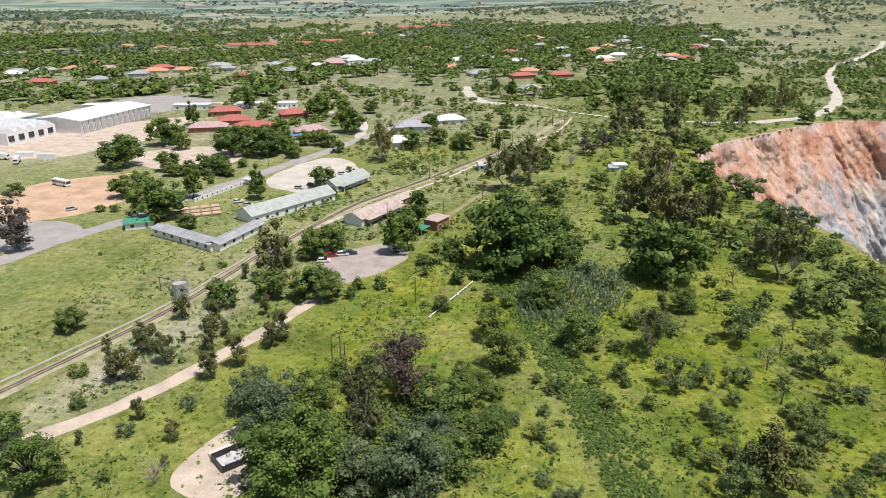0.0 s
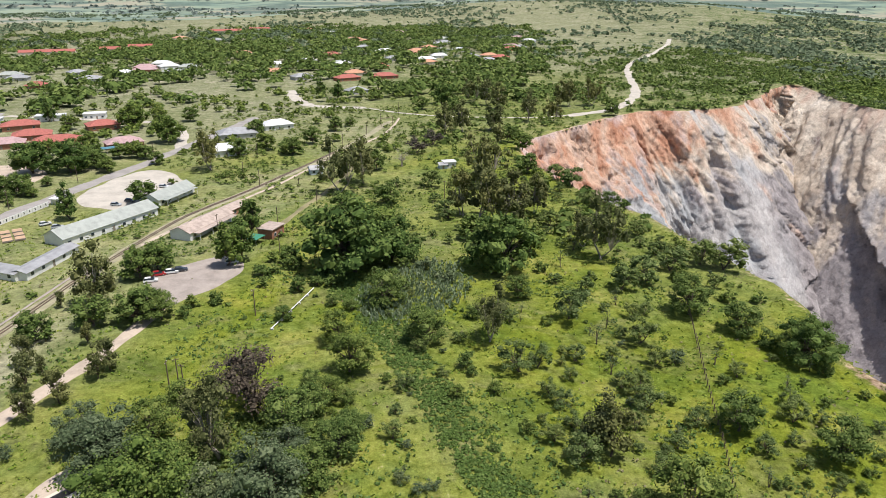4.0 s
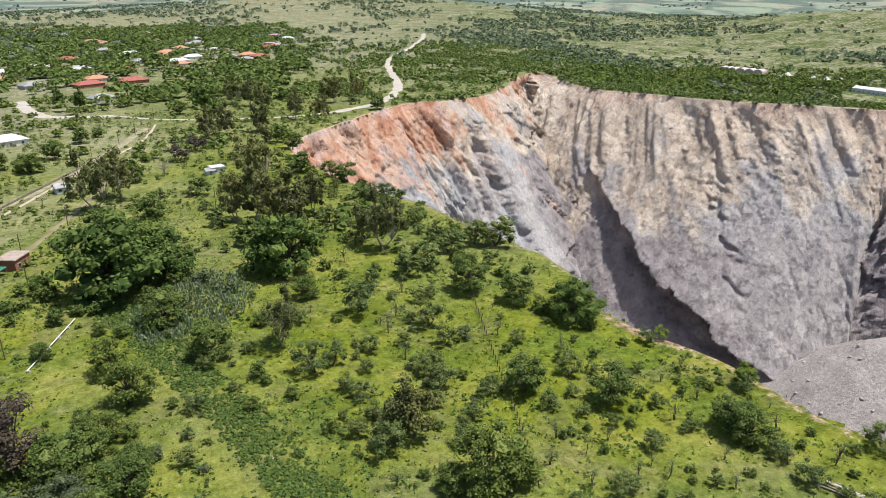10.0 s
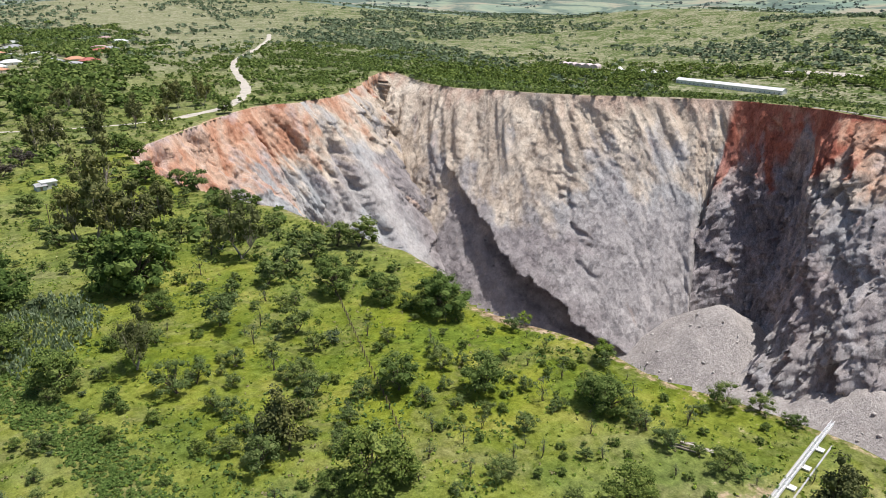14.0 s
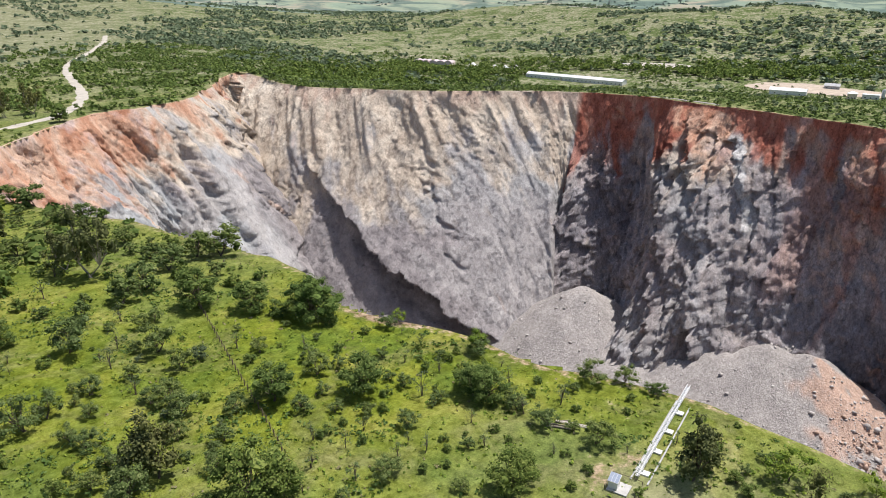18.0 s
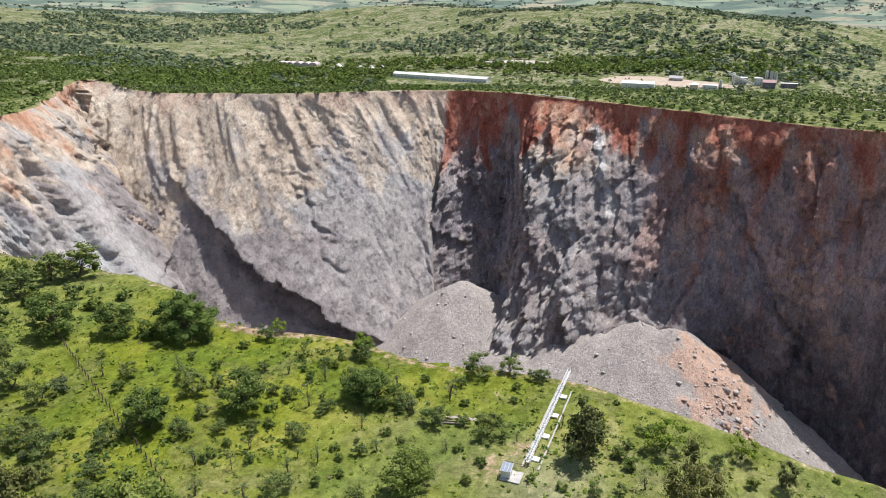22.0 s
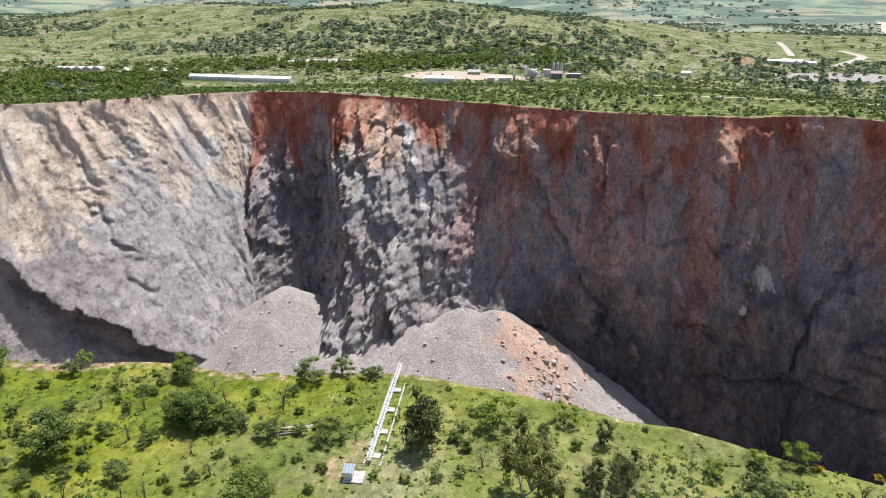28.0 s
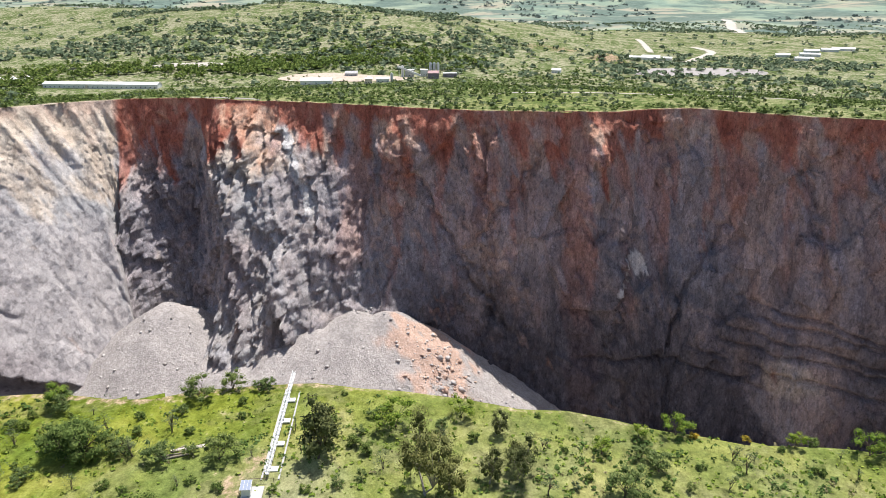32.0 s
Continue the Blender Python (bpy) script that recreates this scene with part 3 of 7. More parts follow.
        push = push - 5 * np.exp(-((s - line) / 2.6) ** 2) * smooth(m0 - 8, m0 + 12, m) * smooth(m1 + 8, m1 - 12, m)
    # spurs, slots and slabs between the orange end and the peak
    spurs = ridged((s + 0.35 * m + 0.7 * wob) / 30, m / 110, seed=54, octaves=3) - 1.1
    west = (1 - smooth(S_PEAK - 20, S_PEAK + 40, s)) * calm
    push = push + amp * west * (0.6 * spurs * smooth(40, 110, s) + 5.0 * facet((s - 0.25 * m) / 30, m / 52, 63) + 2.4 * facet((s - 0.4 * m) / 15, m / 24, 64) + 1.0 * facet((s + 0.2 * m) / 5, m / 7, 72) + 0.5 * facet(s / 2.2, m / 4, 78))
    for base, lean_by, wide_by, m0, m1, cut in ((203, 0.10, 3.0, 30, 110, 8), (190, 0.16, 2.4, 36, 90, 5), (150, 0.20, 2.8, 22, 70, 5)):
        push = push - cut * np.exp(-((s - base - lean_by * (m - 58) + 2 * knobs) / wide_by) ** 2) * smooth(m0 - 8, m0 + 10, m) * smooth(m1 + 10, m1 - 14, m)
    # the slump and buttress at the shaded side
    crest = np.interp(m, [0, 30, 94, 144, 240], [798, 812, 836, 842, 845])
    d = s - crest
    b1 = np.where(d < 0, np.exp(-(d / (31 + 0.10 * m)) ** 2), np.exp(-(d / (42 + 0.30 * m)) ** 2)) * smooth(0, 6, m)
    b2 = lobe(s, 805, 27) * smooth(135, 178, m)
    b3 = lobe(s, np.interp(m, [40, 90, 160], [706, 714, 732]), 17) * smooth(36, 64, m) * smooth(190, 145, m)
    rough = np.clip(b1 * smooth(0, 25, m) + b2 + b3 + 0.9 * lobe(s, 742, 36) * smooth(20, 70, m), 0, 1)
    slump = lobe(s + 4 * knobs, 925, 17) + 0.8 * lobe(s + 4 * knobs, 985, 9) + 0.7 * lobe(s + 3 * knobs, 1066, 9)
    push = push + slump * np.interp(m, [0, 4, 30, 60, 110], [0, 1, 17, 15, 0]) + slump * smooth(0, 20, m) * smooth(90, 40, m) * (4 * facet(s / 8, m / 16, 73) + 2 * facet(s / 4, m / 7, 74))
    push = push + b1 * np.interp(m, [0, 8, 60, 170, 240], [0, 4, 47, 92, 98]) + b2 * (0.75 * np.clip(m - 130, 0, 60)) + b3 * (5 + 0.36 * np.clip(m - 40, 0, 110)) + rough * (9 * facet((s - 0.35 * m) / 15, m / 44, 65) + 5.5 * facet((s - 0.35 * m) / 7, m / 17, 66) + 3.2 * facet((s - 0.1 * m) / 3.4, m / 7, 67) + 1.7 * facet(s / 2.2, m / 4, 79))
    push = push + lobe(s, 735, 30) * 0.1 * m - 10 * lobe(s, 756, 9) * smooth(20, 80, m)
    # the undercut: a proud mass with a sharp edge over a hollow
    brink = np.interp(m, [0, 44, 76, 100, 122, 138, 152, 170, 240], [440, 458, 495, 534, 556, 575, 585, 610, 690]) + 3 * knobs
    d = s - brink
    depth_in = smooth(44, 125, m) * smooth(230, 190, m)
    push = push + depth_in * np.where(d > 0, 13 * np.exp(-np.maximum(d, 0) / 55), -19 * np.exp(-np.maximum(-d, 0) / 36))
    push = push - 4 * smooth(20, 70, m) * smooth(150, 90, m) * lobe(s + 5 * knobs, np.interp(m, [0, 60, 160], [562, 570, 600]), 3.0)
    push = push - 2.5 * smooth(80, 130, m) * lobe(s + 3 * knobs, np.interp(m, [80, 200], [645, 690]), 2.0)
    # ledges low on the shaded side
    for base, tilt in ((131, 0.20), (141, 0.13), (152, 0.16), (163, 0.10), (176, 0.12)):
        push = push - 4.0 * np.exp(-((m - base - tilt * (s - 1196) - 3 * w_low(s)) / 1.3) ** 2) * smooth(1165, 1205, s + 30 * vnoise(s / 14, 0 * s + base, seed=57)) * smooth(1330, 1290, s)
    push = push - 4.0 * np.exp(-((m - 176 - 0.11 * (s - 1075) - 2 * w_low(s)) / 1.4) ** 2) * smooth(1050, 1070, s) * smooth(1225, 1205, s)
    bend = s - (S_PEAK - 12 - 0.12 * m + 3 * knobs)
    push = push + np.where(bend > 0, 20 * np.exp(-np.maximum(bend, 0) / 60), -9 * np.exp(-np.maximum(-bend, 0) / 22)) * smooth(0, 14, m) * smooth(130, 60, m)
    edge = 1.6 * vnoise(run / 9, 0 * run, seed=46) + 2.6 * vnoise(run / 31, 0 * run, seed=47)
    x = rim[:, :1] + n[:, :1] * (push + off + edge[:, None])
    y = rim[:, 1:] + n[:, 1:] * (push + off + edge[:, None])
    top = height(x, y) * (off < 0) + height(rim[:, :1] + n[:, :1] * 0, rim[:, 1:]) * (off >= 0)
    lip = np.where(off < 0, 0.25 * smooth(-7.2, -3, off) - 0.3 * (off < -6), 0.12)
    z = top + lip - DEPTH * v + amp * far * 0.4 * vnoise(s / 6, m / 7, seed=48)
    # kinds of rock, and tones that paint in sun and shade
    w = fbm(slant / 22, m / 30, seed=50, octaves=5, gain=0.6)
    w2 = fbm(slant / 7, m / 60, seed=51, octaves=5, gain=0.6)
    deep = along(run, [(0, 60), (rim_s(143, 461), 42), (rim_s(190, 500), 26), (rim_s(255, 513), 13), (S_PEAK - 40, 12), (S_PEAK, 0), (RUN[-1], 0)])[:, None]
    orange = smooth(10, -10, m - deep + 26 * w + 8 * w2) * (s < S_PEAK)
    buffd = along(run, [(0, 0), (rim_s(190, 500), 30), (S_PEAK - 60, 50), (S_PEAK, 80), (S_PEAK + 120, 78), (S_SHADE - 30, 60), (S_SHADE, 44), (S_SHADE + 6, 0), (RUN[-1], 0)])[:, None]
    buff = smooth(22, -20, m - buffd + 36 * w + 16 * w2)
    # Darker palette on the shaded side, painted lighter where the buttress catches sun.
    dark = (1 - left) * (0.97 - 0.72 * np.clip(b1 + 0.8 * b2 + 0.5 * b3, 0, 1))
    redd = along(run, [(0, 5), (S_PEAK, 4), (S_SHADE - 2, 2), (S_SHADE + 5, 46), (S_BUT - 40, 30), (S_BUT + 40, 26), (S_BUT + 200, 24), (S_END, 18), (RUN[-1], 3)])[:, None]
    red = smooth(12, -10, m - redd * (1 + 0.8 * vnoise(s / 9, 0 * s, seed=53)) + 14 * w + 10 * w2) * along(run, [(0, 0.8), (S_PEAK - 20, 0.9), (S_PEAK + 10, 0.25), (S_SHADE - 2, 0.25), (S_SHADE + 4, 1.0), (RUN[-1], 0.9)])[:, None]
    orange = np.maximum(orange, (1 - left) * smooth(0.35, 0.6, w) * smooth(45, 15, m) * 0.45)
    patch = np.exp(-((s - 925) / 22) ** 2 - ((m - 16) / 20) ** 2) + np.exp(-((s - 1065) / 13) ** 2 - ((m - 13) / 12) ** 2) + 0.9 * b1 * smooth(60, 10, m)
    orange = np.maximum(orange, 0.8 * smooth(0.45, 0.75, patch + 0.35 * w + 0.2 * w2))
    buff = np.maximum(buff, 0.7 * smooth(0.35, 0.7, b1 * smooth(4, 12, m) * smooth(75, 30, m) + 0.3 * w2))
    # Low wall and hollow: dark rock, with their shade painted in.
    dark_rock_shade = (1 - left) * smooth(184, 203, m + 10 * w + 8 * w2 - 40 * lobe(s, 1240, 34)) * 0.9
    dark_rock_shade = np.maximum(dark_rock_shade, 0.88 * smooth(84, 180, m + 24 * w + 10 * w2) * smooth(905, 960, s) * (1 - 0.8 * lobe(s, 1238, 34)))
    dark_rock_shade = np.maximum(dark_rock_shade, 0.45 * smooth(0.5, 0.8, lobe(s, brink - 12, 16) * smooth(90, 120, m) + 0.3 * w) * left)
    pale = 0.4 * smooth(0.45, 0.8, chute + 0.2 * w2)
    pale = np.maximum(pale, 0.35 * left * smooth(0.15, 0.6, lobe(s, 640, 60) * smooth(20, 50, m) * smooth(190, 130, m) + 0.35 * w))
    slate = np.clip(0.8 * smooth(0.35, 0.7, np.exp(-((s - 1135) / 62) ** 2 - ((m - 120) / 46) ** 2) + 0.3 * w) + 0.7 * smooth(0.45, 0.75, np.exp(-((s - 930) / 45) ** 2 - ((m - 120) / 40) ** 2) + 0.35 * w) + 0.6 * smooth(700, 720, s) * smooth(800, 770, s) * smooth(40, 70, m), 0, 1)
    veins = vnoise((s + 0.03 * m + 5 * w2) / 8, m / 160, seed=58) + 0.5 * vnoise((s + 3 * w) / 21, m / 200, seed=59)
    rust = smooth(0.15, 0.7, veins - m / 170 + 0.35) * smooth(870, 905, s) * 0.5
    rust = np.maximum(rust, 0.5 * smooth(0.4, 0.8, lobe(s + 4 * w2, 1054 + 0.03 * m, 11) + 0.25 * w))
    rust = np.maximum(rust, 0.35 * smooth(0.4, 0.8, lobe(s + 4 * w2, 899, 12) * smooth(130, 90, m) + 0.2 * w))
    slate = slate * (1 - rust)
    pale = pale * (1 - 0.8 * buff * (s > 400))
    # Darker mauve-grey tone deeper down the pale rock.
    mauve = 0.95 * left * smooth(50 - 40 * smooth(480, 380, s), 120 - 45 * smooth(480, 380, s), m + 22 * w) * smooth(205, 240, s) * smooth(725, 620, s - 0.2 * m)
    streak = np.interp(m, [10, 22, 40, 72, 100], [834, 840, 855, 874, 890])
    pale = np.maximum(pale, smooth(0.4, 0.7, lobe(s, streak, 4.5) + 0.25 * w) * smooth(12, 20, m) * smooth(80, 68, m))
    # Slabs that jut into the sun, done only as pale colour.
    lit_slab = np.exp(-((s - 1101) / 9) ** 2 - ((m - 106) / 11) ** 2) + 0.8 * np.exp(-((s - 1085) / 6) ** 2 - ((m - 126) / 4) ** 2)
    pale = np.maximum(pale, smooth(0.45, 0.6, lit_slab + 0.5 * w + 0.3 * w2) * (lit_slab > 0.1))
    buff = np.maximum(buff, 0.55 * smooth(0.4, 0.7, np.exp(-((s - 1236) / 27) ** 2 - ((m - 181) / 17) ** 2) + 0.3 * w))
    # Shade on the face left of the peak, painted as dark rock.
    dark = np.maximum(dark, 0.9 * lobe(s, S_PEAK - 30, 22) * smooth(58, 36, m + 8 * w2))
    turf = smooth(5, 0, m + 2.5 * w2) * (1 - far) * np.ones_like(s)
    wild, worn = zones(x, y)
    worn = worn + 0.3 * lobe(off, -1.0, 1.5)
    kinds = {"mauve": mauve, "slate": slate, "rust": rust, "dark_rock_shade": dark_rock_shade * np.ones_like(m), "dry": wild, "bare": worn, "orange": orange, "buff": buff, "dark": dark * np.ones_like(m), "red": red, "pale": pale * np.ones_like(m), "turf": turf * np.ones_like(m)}
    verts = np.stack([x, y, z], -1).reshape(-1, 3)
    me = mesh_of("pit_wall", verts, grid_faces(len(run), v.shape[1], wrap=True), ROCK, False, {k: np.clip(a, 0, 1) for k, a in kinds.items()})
    me.materials.append(GRASS)
    sod = np.zeros((len(run), v.shape[1] - 1), np.int32)
    sod[:, :len(back)] = 1
    me.polygons.foreach_set("material_index", sod.ravel())
    return tagged(new("wall_pit", me), "sheer pit wall of orange, buff, grey and dark red rock", "cliff", kind="structure")


build_wall()

PILES = [(425, 252, -129, 0.70), (452, 112, -134, 0.66), (434, 94, -131, 0.66), (430, 118, -131, 0.62), (418, 140, -139, 0.60), (405, 164, -150, 0.55), (396, 190, -156, 0.5), (290, 75, -178, 0.5)]


def floor_z(x, y):
    z = -238 + 3 * fbm(x / 40, y / 40, seed=60, octaves=3)
    for cx, cy, top, slope in PILES:
        d = np.hypot(x - cx, y - cy)
        z = np.maximum(z, top - slope * np.sqrt(d * d + 40) + 4 + 1.5 * fbm(x / 14, y / 14, seed=61, octaves=3))
    return z


def build_floor():
    gx, gy = np.arange(120, 560, 3.2), np.arange(-400, 600, 3.2)
    x, y = np.meshgrid(gx, gy, indexing="ij")
    z = floor_z(x, y)
    keep = in_pit(x, y).ravel()
    faces = grid_faces(len(gx), len(gy))
    faces = faces[keep[faces].all(1)]
    earth = 0.85 * smooth(0.25, 0.6, bump(x, y, 412, 62, 72, 32, 15) * (0.85 + 1.0 * fbm(x / 16, y / 16, seed=62, octaves=5, gain=0.65)))
    me = mesh_of("pit_floor", np.stack([x, y, z], -1).reshape(-1, 3), faces, SCREE, True, {"earth": earth})
    return tagged(new("floor_pit", me), "grey and orange scree heaped at the foot of the wall", "scree", kind="structure")


build_floor()


# ---------- trees ----------
def leaf_cloud(centres, radii, per, size, flat=0.8, seed=0, droop=0.0):
    """Small folded leaf sprays round the given centres, as one mesh: verts, faces."""
    g = np.random.default_rng(seed)
    c = np.repeat(np.asarray(centres, float), per, 0)
    rr = np.repeat(np.asarray(radii, float), per)
    n = len(c)
    d = g.normal(size=(n, 3))
    d /= np.linalg.norm(d, axis=1)[:, None]
    low = d[:, 2] < -0.5
    d[low, 2] *= -1
    p = c + d * (rr * g.uniform(0.45, 1.0, n) ** 0.5 * (1 + 0.10 * g.normal(size=n)))[:, None] * [1, 1, flat]
    face = d * 0.9 + [0, 0, 0.75] + g.normal(size=(n, 3)) * 0.55
    face /= np.linalg.norm(face, axis=1)[:, None]
    a = np.cross(face, g.normal(size=(n, 3)))
    a[:, 2] -= droop * 0.8
    a /= np.maximum(np.linalg.norm(a, axis=1), 1e-6)[:, None]
    b = np.cross(face, a)
    b /= np.maximum(np.linalg.norm(b, axis=1), 1e-6)[:, None]
    k = size * g.uniform(0.6, 1.35, n)[:, None]
    q = [p - a * k * 0.6, p + b * k * 0.42, p + a * k * 0.6, p - b * k * 0.42]
    verts = np.stack(q, 1).reshape(-1, 3)
    return verts, np.arange(4 * n).reshape(-1, 4)


def tube(points, radii, sides=6):
    pts = np.array(points, float)
    verts = []
    for i, p in enumerate(pts):
        d = pts[min(i + 1, len(pts) - 1)] - pts[max(i - 1, 0)]
        d /= np.linalg.norm(d) + 1e-9
        u = np.cross(d, (0.31, 0.87, 0.2))
        u /= np.linalg.norm(u)
        w = np.cross(d, u)
        for k in range(sides):
            t = 2 * math.pi * k / sides
            verts.append(p + radii[i] * (math.cos(t) * u + math.sin(t) * w))
    faces = []
    for i in range(len(pts) - 1):
        for k in range(sides):
            a, b = i * sides + k, i * sides + (k + 1) % sides
            faces.append((a, b, b + sides, a + sides))
    return np.array(verts), np.array(faces)


def joined(pieces):
    vs, fs, base = [], [], 0
    for v, f in pieces:
        vs.append(v)
        fs.append(f + base)
        base += len(v)
    return np.concatenate(vs), np.concatenate(fs)


ICO = [(0, -0.526, 0.851), (0, 0.526, 0.851), (0, -0.526, -0.851), (0, 0.526, -0.851), (0.851, 0, 0.526), (-0.851, 0, 0.526), (0.851, 0, -0.526), (-0.851, 0, -0.526), (0.526, 0.851, 0), (-0.526, 0.851, 0), (0.526, -0.851, 0), (-0.526, -0.851, 0)]
ICO_F = np.array([(0, 4, 1), (0, 1, 5), (1, 4, 8), (1, 8, 9), (1, 9, 5), (4, 6, 8), (4, 10, 6), (0, 10, 4), (0, 11, 10), (0, 5, 11), (5, 7, 11), (5, 9, 7), (9, 3, 7), (9, 8, 3), (8, 6, 3), (6, 2, 3), (6, 10, 2), (10, 11, 2), (11, 7, 2), (7, 3, 2)])


def cores(centres, radii, flat, seed, size=0.8):
    """Rough solid clumps inside the crown, each an island of its own."""
    g = np.random.default_rng(seed)
    vs, fs = [], []
    for i, (c, r) in enumerate(zip(centres, radii)):
        vs.append(np.array(c) + np.array(ICO) * g.uniform(0.5, 1.0, (12, 1)) * r * size * [1, 1, flat])
        fs.append(ICO_F + 12 * i)
    v, f = np.concatenate(vs), np.concatenate(fs)
    return v, np.concatenate([f, f[:, 2:]], 1)


def tree_parts(seed, tall, wide, trunk, stems, clumps, per, leaf, bark, foliage, lift=0.45, flat=0.75, clump=0.28, droop=0.0, core=0.8, more=1.5, less=0.68):
    """Trunk with limbs and a crown of leaf sprays; returns the two meshes."""
    g = np.random.default_rng(seed)
    wood, centres, radii = [], [], []
    for k in range(stems):
        lean = g.uniform(-0.10, 0.10, 2) * tall * (1 + 0.6 * (stems > 1))
        fork = np.array([lean[0], lean[1], tall * lift * g.uniform(0.8, 1.1)])
        foot = np.array([*(g.uniform(-0.12, 0.12, 2) * wide * 0.5 * (stems > 1)), -0.3])
        r0 = trunk * g.uniform(0.8, 1.1) / math.sqrt(stems)
        wood.append(tube([foot, foot * 0.4 + fork * 0.5 + [0.1, -0.05, 0], fork, fork + [lean[0] * 0.6, lean[1] * 0.6, tall * 0.3]], [r0, r0 * 0.8, r0 * 0.62, r0 * 0.2]))
        for j in range(max(clumps // stems, 1)):
            t = 2 * math.pi * (j + g.uniform(-0.35, 0.35)) / max(clumps // stems, 1) * 2.4
            out = wide * 0.42 * math.sqrt(g.uniform(0.02, 1.0))
            up = tall * (lift + (1 - lift) * g.uniform(0.05, 0.95) * math.sqrt(max(1 - (out / (wide * 0.50)) ** 2, 0.06)))
            end = np.array([lean[0] + out * math.cos(t), lean[1] + out * math.sin(t), up])
            wood.append(tube([fork, (fork + end) / 2 + [0, 0, 0.06 * tall], end], [r0 * 0.42, r0 * 0.25, r0 * 0.08], 4))
            centres.append(end)
            radii.append(wide * clump * g.uniform(0.65, 1.2))
    v, f = joined(wood)
    t_mesh = mesh_of("trunk", v, f, bark, True)
    v, f = leaf_cloud(centres, radii, int(per * more), leaf * less, flat, seed + 5, droop)
    f = f[v[f].mean(1)[:, 2] > 0.1]
    faces = [tuple(q) for q in f.tolist()]
    if core:
        cv, cf = cores(centres, radii, flat, seed + 9, core)
        faces += [tuple(q[:3]) for q in (cf + len(v)).tolist()]
        v = np.concatenate([v, cv])
    return t_mesh, mesh_of("crown", v, faces, foliage)


def tree_kind(name, label, seeds, **shape):
    kinds = []
    for sd in seeds:
        slim = {**shape, "core": shape.get("core", 0.8) * 0.85}
        kinds.append((tree_parts(sd, **slim, more=1.9, less=0.58), tree_parts(sd, **{**shape, "core": shape.get("core", 0.8)}, more=0.7, less=1.0)))
    return name, label, kinds


